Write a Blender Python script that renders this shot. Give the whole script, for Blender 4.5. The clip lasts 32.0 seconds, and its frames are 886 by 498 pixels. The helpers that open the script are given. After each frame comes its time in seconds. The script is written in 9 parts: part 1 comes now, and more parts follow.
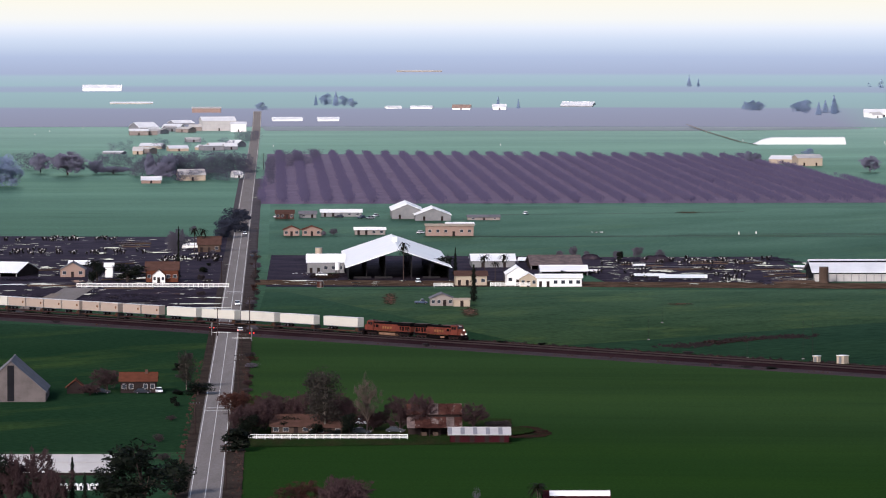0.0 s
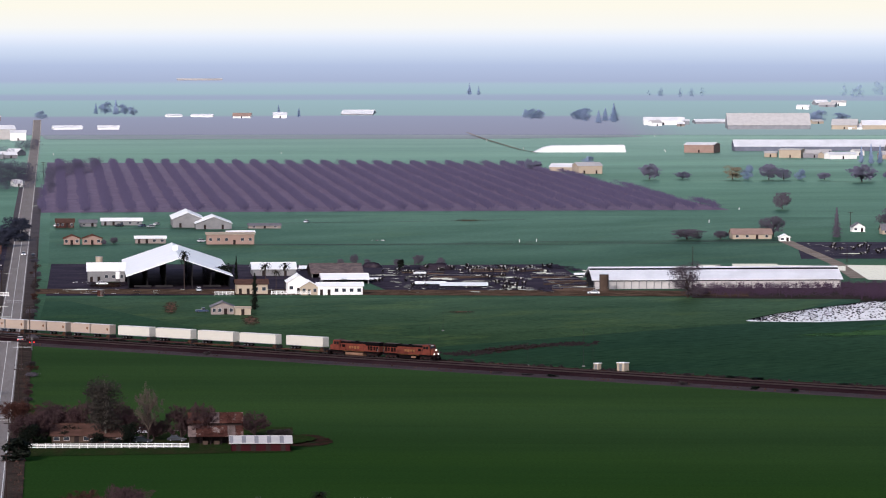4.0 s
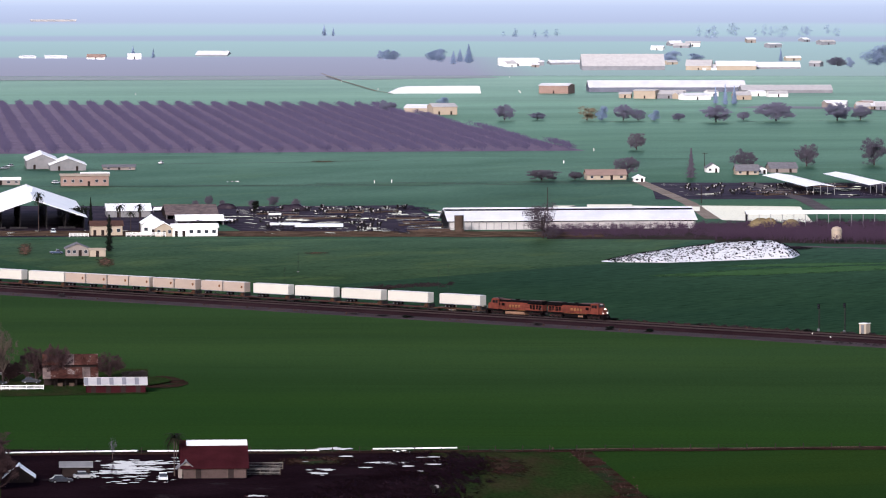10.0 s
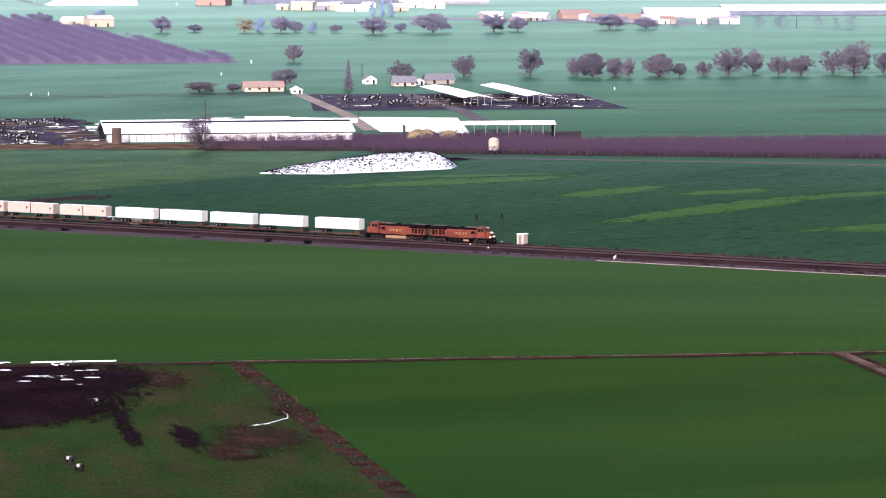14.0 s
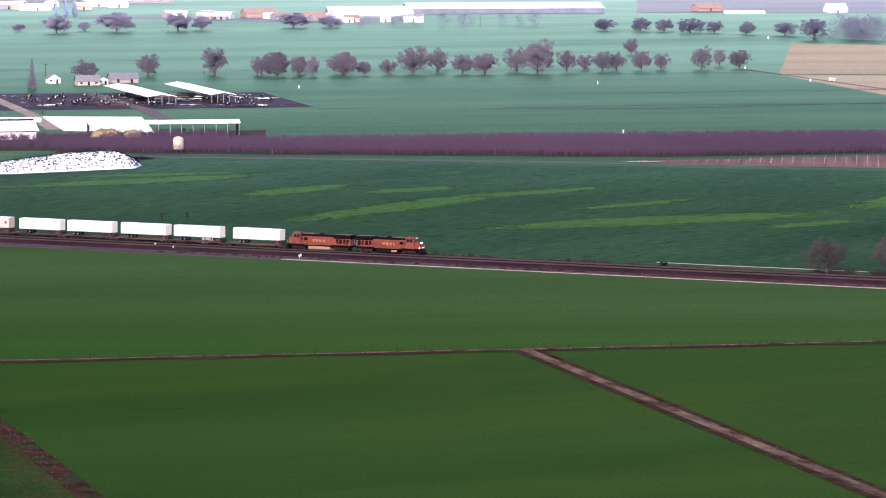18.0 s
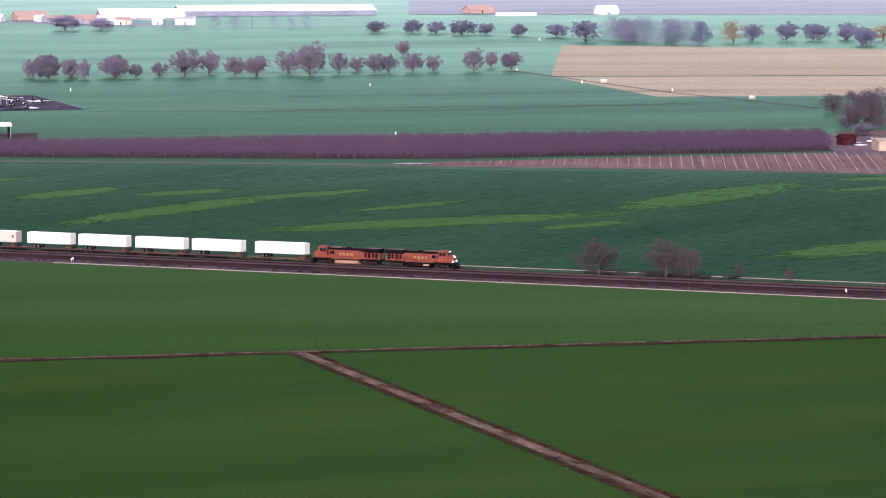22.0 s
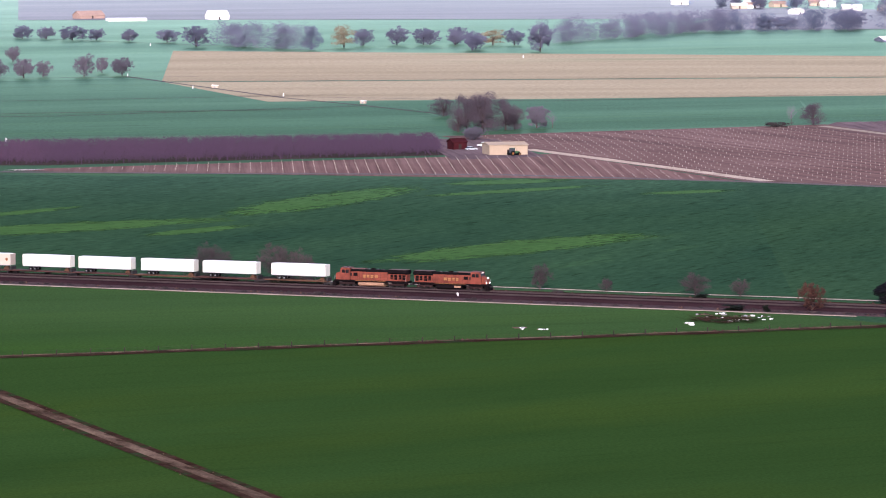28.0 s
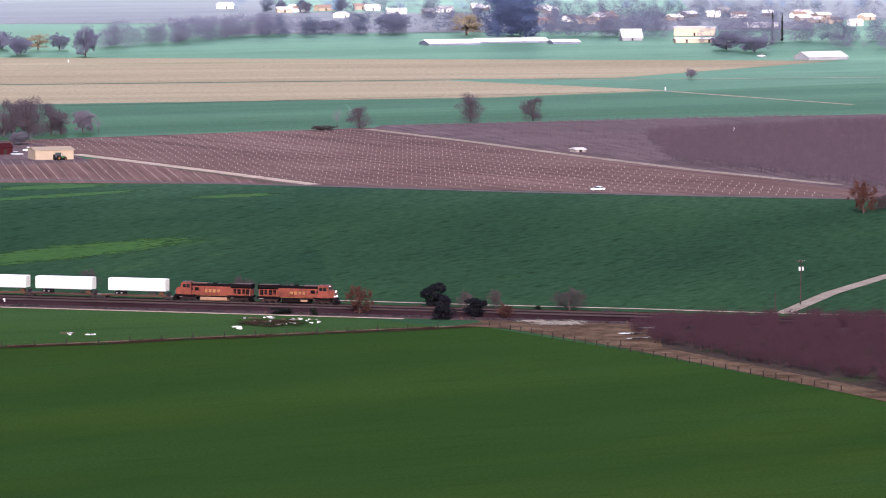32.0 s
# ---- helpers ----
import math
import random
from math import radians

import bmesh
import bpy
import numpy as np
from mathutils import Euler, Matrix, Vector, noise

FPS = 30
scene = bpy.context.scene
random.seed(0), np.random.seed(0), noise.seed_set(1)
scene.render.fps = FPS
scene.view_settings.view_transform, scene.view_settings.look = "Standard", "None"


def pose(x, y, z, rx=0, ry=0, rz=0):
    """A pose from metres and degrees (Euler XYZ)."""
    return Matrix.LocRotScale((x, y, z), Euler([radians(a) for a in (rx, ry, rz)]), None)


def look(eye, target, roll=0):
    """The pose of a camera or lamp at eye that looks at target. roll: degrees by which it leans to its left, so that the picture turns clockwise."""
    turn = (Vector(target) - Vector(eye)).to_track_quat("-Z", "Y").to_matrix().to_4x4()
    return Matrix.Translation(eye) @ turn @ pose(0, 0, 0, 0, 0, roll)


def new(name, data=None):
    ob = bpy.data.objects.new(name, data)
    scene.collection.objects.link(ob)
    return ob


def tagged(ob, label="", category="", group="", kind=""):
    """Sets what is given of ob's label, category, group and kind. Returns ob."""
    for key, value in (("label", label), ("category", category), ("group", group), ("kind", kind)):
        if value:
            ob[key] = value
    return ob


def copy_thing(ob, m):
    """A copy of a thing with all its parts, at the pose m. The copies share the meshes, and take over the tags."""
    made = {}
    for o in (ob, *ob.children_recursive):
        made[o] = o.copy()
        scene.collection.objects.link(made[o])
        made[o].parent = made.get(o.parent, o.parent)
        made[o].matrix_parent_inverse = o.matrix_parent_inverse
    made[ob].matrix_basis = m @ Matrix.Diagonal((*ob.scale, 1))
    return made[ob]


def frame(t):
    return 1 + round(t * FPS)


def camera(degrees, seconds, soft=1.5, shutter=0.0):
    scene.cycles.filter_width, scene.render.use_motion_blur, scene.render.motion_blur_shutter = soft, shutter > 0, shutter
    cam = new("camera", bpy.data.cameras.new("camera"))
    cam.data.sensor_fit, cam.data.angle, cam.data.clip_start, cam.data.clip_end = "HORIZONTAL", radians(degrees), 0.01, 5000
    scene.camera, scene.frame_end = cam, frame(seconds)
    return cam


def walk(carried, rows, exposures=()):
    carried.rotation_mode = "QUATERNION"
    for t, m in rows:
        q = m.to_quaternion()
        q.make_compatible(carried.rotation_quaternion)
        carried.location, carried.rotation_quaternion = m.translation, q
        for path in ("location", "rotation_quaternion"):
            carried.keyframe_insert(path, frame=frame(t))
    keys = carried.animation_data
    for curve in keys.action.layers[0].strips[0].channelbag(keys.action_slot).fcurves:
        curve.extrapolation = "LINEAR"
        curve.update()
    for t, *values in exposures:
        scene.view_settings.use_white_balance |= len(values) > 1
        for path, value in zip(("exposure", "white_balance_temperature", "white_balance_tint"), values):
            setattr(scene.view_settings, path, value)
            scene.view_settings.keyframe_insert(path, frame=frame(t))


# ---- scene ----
EYE = (0.0, 0.0, 105.0)      # a fixed stand, 105 m over the plain; the camera only turns
cam = camera(10.54, 32.0, soft=1.1)

# seconds, bearing to the right of +y, tilt over the horizontal
TURNS = [
    (0.0, -0.000, -2.963), (0.5, 0.408, -2.952), (1.0, 0.812, -2.942), (1.5, 1.218, -2.926), (2.0, 1.597, -2.909),
    (2.5, 1.886, -2.895), (3.0, 2.122, -2.885), (3.5, 2.338, -2.875), (4.0, 2.617, -2.865), (4.5, 2.831, -2.865),
    (6.5, 3.112, -2.846), (7.0, 3.204, -2.834), (7.5, 3.325, -2.834), (8.0, 3.520, -3.011), (8.5, 3.730, -3.257),
    (9.0, 3.936, -3.319), (9.5, 4.142, -3.433), (10.0, 4.349, -3.568), (10.5, 4.562, -3.700), (11.0, 4.807, -3.827),
    (11.5, 5.342, -3.960), (12.0, 6.107, -4.089), (12.5, 7.016, -4.215), (13.0, 7.583, -4.346), (13.5, 7.969, -4.481),
    (14.0, 8.435, -4.619), (14.5, 9.037, -4.652), (15.0, 9.598, -4.645), (15.5, 10.143, -4.637), (17.5, 11.956, -4.635),
    (18.0, 12.201, -4.636), (18.5, 12.414, -4.632), (19.0, 12.618, -4.627), (19.5, 12.860, -4.625), (20.0, 13.197, -4.622),
    (20.5, 13.626, -4.618), (21.0, 14.060, -4.619), (21.5, 14.494, -4.613), (22.0, 14.919, -4.610), (22.5, 15.342, -4.610),
    (23.0, 15.734, -4.610), (23.5, 16.094, -4.612), (24.0, 16.413, -4.610), (24.5, 16.703, -4.611), (25.0, 17.004, -4.599),
    (25.5, 17.303, -4.586), (27.5, 18.789, -4.557), (28.0, 19.559, -4.549), (28.5, 20.632, -4.537), (29.0, 21.772, -4.539),
    (29.5, 22.855, -4.529), (30.0, 23.671, -4.521), (30.5, 24.139, -4.509), (31.0, 24.405, -4.504), (31.5, 24.645, -4.502),
    (32.0, 24.974, -4.502)]
EXPOSURE = [(t, stops, 6120, tint + 7) for t, stops, tint in ((0.0, 0.38, 12), (7.5, 0.37, 12), (9.0, 0.47, 13), (10.0, 0.67, 14), (11.0, 0.90, 15), (12.0, 1.19, 16), (13.0, 1.42, 18.5), (15.0, 1.54, 21), (19.0, 1.55, 24), (24.0, 1.52, 22), (32.0, 1.49, 19))]
walk(cam, [(t, pose(*EYE, 90 + tilt, 0, -bearing)) for t, bearing, tilt in TURNS], EXPOSURE)

# ---- daylight: a bright, hazy overcast ----
SUN_ELEVATION, SUN_BEARING = 24.0, 205.0      # behind the camera, to its left
world = bpy.data.worlds.new("sky")
scene.world = world
world.use_nodes = True
_n = world.node_tree.nodes
_sky = _n.new("ShaderNodeTexSky")
_sky.sky_type, _sky.sun_disc = "NISHITA", False
_sky.sun_elevation, _sky.sun_rotation = radians(SUN_ELEVATION), radians(SUN_BEARING)
_sky.air_density, _sky.dust_density, _sky.ozone_density = 1.0, 1.5, 1.0
world.node_tree.links.new(_sky.outputs[0], _n["Background"].inputs[0])
_n["Background"].inputs[1].default_value = 0.12
_lamp = bpy.data.lights.new("sun", "SUN")
_lamp.energy, _lamp.angle, _lamp.color = 3.1, radians(14), (1.0, 0.94, 0.86)
_sun = new("sun", _lamp)
_b, _e = radians(SUN_BEARING), radians(SUN_ELEVATION)
_toward = Vector((math.sin(_b) * math.cos(_e), math.cos(_b) * math.cos(_e), math.sin(_e)))
_sun.matrix_world = look(_toward * 500, (0, 0, 0))

# ---- materials ----
def _base(name):
    m = bpy.data.materials.new(name)
    m.use_nodes = True
    nt = m.node_tree
    return m, nt, nt.nodes["Principled BSDF"]


def _noise(nt, scale, detail=4.0, coord="Object", stretch=(1, 1, 1), turn=0.0, rough=0.55):
    tc = nt.nodes.new("ShaderNodeTexCoord")
    mp = nt.nodes.new("ShaderNodeMapping")
    mp.vector_type = "TEXTURE"
    mp.inputs["Scale"].default_value = tuple(1.0 / v for v in stretch)
    mp.inputs["Rotation"].default_value = (0, 0, radians(turn))
    nz = nt.nodes.new("ShaderNodeTexNoise")
    nz.inputs["Scale"].default_value = scale
    nz.inputs["Detail"].default_value = detail
    nz.inputs["Roughness"].default_value = rough
    nt.links.new(tc.outputs[coord], mp.inputs[0])
    nt.links.new(mp.outputs[0], nz.inputs["Vector"])
    return nz.outputs["Fac"]


def _ramp(nt, fac, stops):
    r = nt.nodes.new("ShaderNodeValToRGB")
    e = r.color_ramp.elements
    while len(e) < len(stops):
        e.new(0.5)
    for k, (at, c) in enumerate(stops):
        e[k].position = at
        e[k].color = (*c, 1)
    nt.links.new(fac, r.inputs[0])
    return r.outputs[0]


def _mix(nt, fac, a, b, mode="MIX"):
    x = nt.nodes.new("ShaderNodeMix")
    x.data_type, x.blend_type = "RGBA", mode
    for sock, val in ((x.inputs[0], fac), (x.inputs[6], a), (x.inputs[7], b)):
        if isinstance(val, (int, float)):
            sock.default_value = val
        elif isinstance(val, tuple):
            sock.default_value = (*val, 1)
        else:
            nt.links.new(val, sock)
    return x.outputs[2]


def paint(name, colour, rough=0.6, metal=0.0, wear=0.25, grain=1.2, vary=0.0, glow=0.0, streak=(1, 1, 1)):
    """A painted, sheet-metal, wood or plastic surface: two scales of variation, slight relief."""
    m, nt, b = _base(name)
    c = tuple(colour)
    lo = tuple(v * (1 - wear) for v in c)
    hi = tuple(min(0.92, v * (1 + wear * 0.5)) for v in c)
    big = _ramp(nt, _noise(nt, 0.25 * grain, 3, stretch=streak), [(0.3, lo), (0.62, hi)])
    fine = _noise(nt, 3.0 * grain, 5, stretch=streak)
    col = _mix(nt, 0.35, big, _ramp(nt, fine, [(0.3, lo), (0.7, hi)]))
    if vary:
        info = nt.nodes.new("ShaderNodeObjectInfo")
        hsv = nt.nodes.new("ShaderNodeHueSaturation")
        rng = nt.nodes.new("ShaderNodeMapRange")
        rng.inputs[3].default_value, rng.inputs[4].default_value = 1 - vary, 1 + vary
        nt.links.new(info.outputs["Random"], rng.inputs[0])
        nt.links.new(rng.outputs[0], hsv.inputs["Value"])
        nt.links.new(col, hsv.inputs["Color"])
        col = hsv.outputs[0]
    nt.links.new(col, b.inputs["Base Color"])
    b.inputs["Roughness"].default_value, b.inputs["Metallic"].default_value = rough, metal
    b.inputs["Specular IOR Level"].default_value = 0.5 if rough < 0.6 else 0.12 if rough < 0.75 else 0.02
    bump = nt.nodes.new("ShaderNodeBump")
    bump.inputs["Strength"].default_value, bump.inputs["Distance"].default_value = 0.15, 0.03
    nt.links.new(fine, bump.inputs["Height"])
    nt.links.new(bump.outputs[0], b.inputs["Normal"])
    if glow:
        b.inputs["Emission Color"].default_value = (*c, 1)
        b.inputs["Emission Strength"].default_value = glow
    return m


def land(name, dark, light, size=60.0, stretch=(1, 1, 1), turn=0.0, patch=None, patch_at=(0.56, 0.62), patch_size=90.0,
         patch_stretch=(1, 1, 1), patch_turn=0.0, fine=1.6, haze_gloss=0.62, haze_tint=(0.392, 0.655, 0.515), fine_stretch=(1, 1, 1), contrast=0.5, fleck=0.0, fleck_size=4.0, fleck_stretch=(0.2, 1, 1), fleck_turn=47.0, fleck_at=(0.34, 0.47), thick=None):
    """Farm ground: broad variation, fine tufts, drifts of another growth; tinted gloss at grazing view stands in for
    haze.
    """
    m, nt, b = _base(name)
    big = _noise(nt, 1.0 / size, 5, stretch=stretch, turn=turn)
    col = _ramp(nt, big, [(0.5 - contrast * 0.4, dark), (0.5 + contrast * 0.4, light)])
    tuft = _noise(nt, 1.0 / fine, 4, stretch=fine_stretch, turn=turn, rough=0.7)
    dim = _ramp(nt, tuft, [(0.28, (0.62, 0.62, 0.62)), (0.7, (1.22, 1.22, 1.22))])
    col = _mix(nt, 1.0, col, dim, "MULTIPLY")
    if patch:
        pn = _noise(nt, 1.0 / patch_size, 6, stretch=patch_stretch, turn=patch_turn, rough=0.62)
        pm = _ramp(nt, pn, [(patch_at[0], (0, 0, 0)), (patch_at[1], (1, 1, 1))])
        col = _mix(nt, pm, col, _mix(nt, 1.0, patch, dim, "MULTIPLY"))
    if fleck:                                          # thin, broken furrow shadows and gaps in the growth
        gaps = _ramp(nt, _noise(nt, 1.0 / fleck_size, 4, stretch=fleck_stretch, turn=fleck_turn, rough=0.65), [(fleck_at[0], (1 - fleck,) * 3), (fleck_at[1], (1, 1, 1))])
        col = _mix(nt, 1.0, col, gaps, "MULTIPLY")
        dim = _mix(nt, 1.0, dim, gaps, "MULTIPLY")
    if thick:                                          # brightness fall-off across the field, painted into the crop's tint
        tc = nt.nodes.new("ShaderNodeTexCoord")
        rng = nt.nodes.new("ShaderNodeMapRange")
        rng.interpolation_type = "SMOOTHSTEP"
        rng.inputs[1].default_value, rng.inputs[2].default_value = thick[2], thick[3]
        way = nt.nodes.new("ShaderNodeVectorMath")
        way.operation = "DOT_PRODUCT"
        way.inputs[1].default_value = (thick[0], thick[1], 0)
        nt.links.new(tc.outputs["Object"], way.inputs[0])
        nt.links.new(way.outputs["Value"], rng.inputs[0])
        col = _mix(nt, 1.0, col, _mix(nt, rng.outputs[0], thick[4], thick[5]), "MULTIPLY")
    nt.links.new(col, b.inputs["Base Color"])
    b.inputs["Roughness"].default_value = 0.9
    b.inputs["Specular IOR Level"].default_value = 0.0
    bump = nt.nodes.new("ShaderNodeBump")
    bump.inputs["Strength"].default_value, bump.inputs["Distance"].default_value = 0.5, 0.25
    nt.links.new(tuft, bump.inputs["Height"])
    nt.links.new(bump.outputs[0], b.inputs["Normal"])
    if haze_gloss:
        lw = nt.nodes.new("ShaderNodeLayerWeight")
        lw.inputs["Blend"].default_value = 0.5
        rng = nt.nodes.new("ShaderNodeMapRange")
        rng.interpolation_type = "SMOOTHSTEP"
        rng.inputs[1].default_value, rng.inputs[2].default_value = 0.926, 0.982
        rng.inputs[3].default_value, rng.inputs[4].default_value = 0.0, haze_gloss
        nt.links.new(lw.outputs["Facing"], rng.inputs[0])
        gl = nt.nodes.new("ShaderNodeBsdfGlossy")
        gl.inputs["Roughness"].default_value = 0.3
        tint = _mix(nt, 1.0, haze_tint, _ramp(nt, big, [(0.3, (0.72, 0.74, 0.74)), (0.7, (1.12, 1.1, 1.1))]), "MULTIPLY")
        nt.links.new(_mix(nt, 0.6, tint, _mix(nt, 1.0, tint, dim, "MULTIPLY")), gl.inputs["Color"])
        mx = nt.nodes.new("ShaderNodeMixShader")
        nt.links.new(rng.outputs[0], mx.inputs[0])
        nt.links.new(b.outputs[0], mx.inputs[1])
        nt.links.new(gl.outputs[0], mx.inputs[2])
        # a second, paler blue layer for the haze over the farthest ground
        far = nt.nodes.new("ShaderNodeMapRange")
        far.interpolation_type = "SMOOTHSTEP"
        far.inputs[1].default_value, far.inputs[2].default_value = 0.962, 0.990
        far.inputs[3].default_value, far.inputs[4].default_value = 0.0, min(0.7, haze_gloss * 1.1)
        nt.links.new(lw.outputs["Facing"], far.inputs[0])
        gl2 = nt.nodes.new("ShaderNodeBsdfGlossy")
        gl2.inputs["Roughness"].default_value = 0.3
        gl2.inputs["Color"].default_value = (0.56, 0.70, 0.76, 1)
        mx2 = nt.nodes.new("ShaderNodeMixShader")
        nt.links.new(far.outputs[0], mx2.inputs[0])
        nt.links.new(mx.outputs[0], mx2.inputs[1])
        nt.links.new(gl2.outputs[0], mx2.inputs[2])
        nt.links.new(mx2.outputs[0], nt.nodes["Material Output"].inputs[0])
    return m


def foliage(name, dark, light, size=1.2, rough=0.75, even=0.0):
    m, nt, b = _base(name)
    geo = nt.nodes.new("ShaderNodeNewGeometry")
    info = nt.nodes.new("ShaderNodeObjectInfo")
    isl = _ramp(nt, geo.outputs["Random Per Island"], [(0.0, dark), (1.0, light)])
    big = _ramp(nt, _noise(nt, 1.0 / size, 3), [(0.3, (0.65 + 0.3 * even,) * 3), (0.7, (1.2 - 0.15 * even,) * 3)])
    col = _mix(nt, 1.0, isl, big, "MULTIPLY")
    one = _ramp(nt, info.outputs["Random"], [(0.0, (0.82, 0.84, 0.86)), (1.0, (1.15, 1.1, 1.08))])
    col = _mix(nt, 1.0, col, one, "MULTIPLY")
    nt.links.new(col, b.inputs["Base Color"])
    b.inputs["Roughness"].default_value = rough
    b.inputs["Specular IOR Level"].default_value = 0.2
    tr = nt.nodes.new("ShaderNodeBsdfTranslucent")
    nt.links.new(col, tr.inputs["Color"])
    if even:                                           # fine twigs far off shade as one soft mass
        geo_n = nt.nodes.new("ShaderNodeMix")
        geo_n.data_type = "VECTOR"
        geo_n.inputs[0].default_value = even
        geo_n.inputs[5].default_value = (-0.25, -0.55, 0.8)
        nt.links.new(geo.outputs["Normal"], geo_n.inputs[4])
        one_n = nt.nodes.new("ShaderNodeVectorMath")
        one_n.operation = "NORMALIZE"
        nt.links.new(geo_n.outputs[1], one_n.inputs[0])
        nt.links.new(one_n.outputs[0], b.inputs["Normal"])
        nt.links.new(one_n.outputs[0], tr.inputs["Normal"])
    mx = nt.nodes.new("ShaderNodeMixShader")
    mx.inputs[0].default_value = 0.45 - 0.2 * even
    nt.links.new(b.outputs[0], mx.inputs[1])
    nt.links.new(tr.outputs[0], mx.inputs[2])
    nt.links.new(mx.outputs[0], nt.nodes["Material Output"].inputs[0])
    return m


M = {}
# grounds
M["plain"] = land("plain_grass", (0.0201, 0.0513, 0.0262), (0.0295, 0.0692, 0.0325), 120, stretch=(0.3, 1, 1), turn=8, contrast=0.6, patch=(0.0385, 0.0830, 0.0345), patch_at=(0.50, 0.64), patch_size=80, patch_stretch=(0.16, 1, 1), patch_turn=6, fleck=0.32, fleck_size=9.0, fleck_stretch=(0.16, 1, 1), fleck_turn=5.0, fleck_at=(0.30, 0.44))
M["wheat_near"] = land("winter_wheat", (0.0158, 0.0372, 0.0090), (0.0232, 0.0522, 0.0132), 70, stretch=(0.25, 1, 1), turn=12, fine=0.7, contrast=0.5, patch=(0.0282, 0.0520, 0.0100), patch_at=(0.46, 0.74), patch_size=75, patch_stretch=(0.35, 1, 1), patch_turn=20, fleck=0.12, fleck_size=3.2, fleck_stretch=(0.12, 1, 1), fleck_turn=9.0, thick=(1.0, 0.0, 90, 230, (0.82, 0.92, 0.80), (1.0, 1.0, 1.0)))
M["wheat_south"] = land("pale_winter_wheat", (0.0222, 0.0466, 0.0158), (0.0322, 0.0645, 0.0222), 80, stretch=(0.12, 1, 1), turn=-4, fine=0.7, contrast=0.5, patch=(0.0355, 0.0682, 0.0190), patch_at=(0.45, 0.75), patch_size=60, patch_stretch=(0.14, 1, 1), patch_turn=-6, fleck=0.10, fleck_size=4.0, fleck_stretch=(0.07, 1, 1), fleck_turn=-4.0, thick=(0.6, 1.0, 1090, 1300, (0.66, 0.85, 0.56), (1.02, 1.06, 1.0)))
M["wheat_dark"] = land("dense_green_crop", (0.0166, 0.0412, 0.0234), (0.0250, 0.0572, 0.0288), 50, stretch=(0.3, 1, 1), turn=47, patch=(0.0290, 0.0660, 0.0300), patch_at=(0.62, 0.70), patch_size=40, patch_stretch=(0.22, 1.0, 1), patch_turn=46, fine=2.2, fine_stretch=(0.3, 1, 1), fleck=0.36, fleck_size=3.4, fleck_stretch=(0.20, 1, 1), fleck_at=(0.33, 0.45))
M["wheat_even"] = land("even_green_crop", (0.0170, 0.0410, 0.0226), (0.0252, 0.0565, 0.0276), 60, stretch=(0.3, 1, 1), turn=47, patch=(0.0300, 0.0600, 0.0240), patch_at=(0.68, 0.73), patch_size=40, patch_stretch=(0.25, 1.0, 1), patch_turn=46, fine=2.2, fine_stretch=(0.3, 1, 1), fleck=0.33, fleck_size=3.4, fleck_stretch=(0.20, 1, 1), fleck_at=(0.32, 0.45))
M["plain_near"] = land("deep_green_field", (0.0175, 0.0480, 0.0230), (0.0260, 0.0660, 0.0290), 110, stretch=(0.12, 1, 1), turn=4, contrast=0.5, haze_gloss=0.50, patch=(0.0400, 0.0850, 0.0300), patch_at=(0.55, 0.68), patch_size=45, patch_stretch=(0.07, 1, 1), patch_turn=3, fleck=0.3, fleck_size=6.0, fleck_stretch=(0.12, 1, 1), fleck_turn=3.0, fleck_at=(0.30, 0.44))
M["drift"] = land("pale_crop_drift", (0.0330, 0.0770, 0.0240), (0.0400, 0.0900, 0.0280), 20, fine=2.0, fine_stretch=(0.3, 1, 1), fleck=0.35, fleck_size=3.0, fleck_stretch=(0.2, 1, 1), fleck_turn=0.0, fleck_at=(0.30, 0.42))
M["pasture"] = land("pasture", (0.0125, 0.0348, 0.0161), (0.0196, 0.0482, 0.0205), 60, stretch=(0.5, 1, 1), turn=60, patch=(0.036, 0.066, 0.021), patch_at=(0.54, 0.66), patch_size=46, patch_stretch=(0.35, 1, 1), patch_turn=50, fine=2.0)
M["pasture_pale"] = land("mottled_pasture", (0.0270, 0.0540, 0.0240), (0.0410, 0.0740, 0.0310), 34, stretch=(0.6, 1, 1), turn=40, contrast=0.4, patch=(0.0560, 0.0880, 0.0300), patch_at=(0.52, 0.66), patch_size=26, patch_stretch=(0.6, 1, 1), patch_turn=60, fine=2.0, fleck=0.25, fleck_size=5.0, fleck_stretch=(0.5, 1, 1))
M["rough_grass"] = land("rough_grass", (0.0110, 0.0235, 0.0066), (0.0225, 0.0425, 0.0115), 16, stretch=(1.6, 0.5, 1), patch=(0.0420, 0.0270, 0.0160), patch_at=(0.42, 0.80), patch_size=16, patch_stretch=(1.7, 0.45, 1), fine=1.2, fine_stretch=(1.6, 0.4, 1), contrast=0.8)
M["tan"] = land("dry_stubble", (0.250, 0.205, 0.137), (0.338, 0.284, 0.194), 60, stretch=(0.14, 1, 1), turn=-14, fine=2.0, contrast=0.45, haze_gloss=0.0, patch=(0.205, 0.205, 0.125), patch_at=(0.58, 0.74), patch_size=60, patch_stretch=(0.12, 1, 1), patch_turn=-14)
M["mud"] = land("wet_mud", (0.0068, 0.0032, 0.0047), (0.0165, 0.0083, 0.0112), 16, patch=(0.0216, 0.0153, 0.0171), patch_at=(0.6, 0.68), patch_size=12, fine=1.0, haze_tint=(0.144, 0.137, 0.20), haze_gloss=0.5)
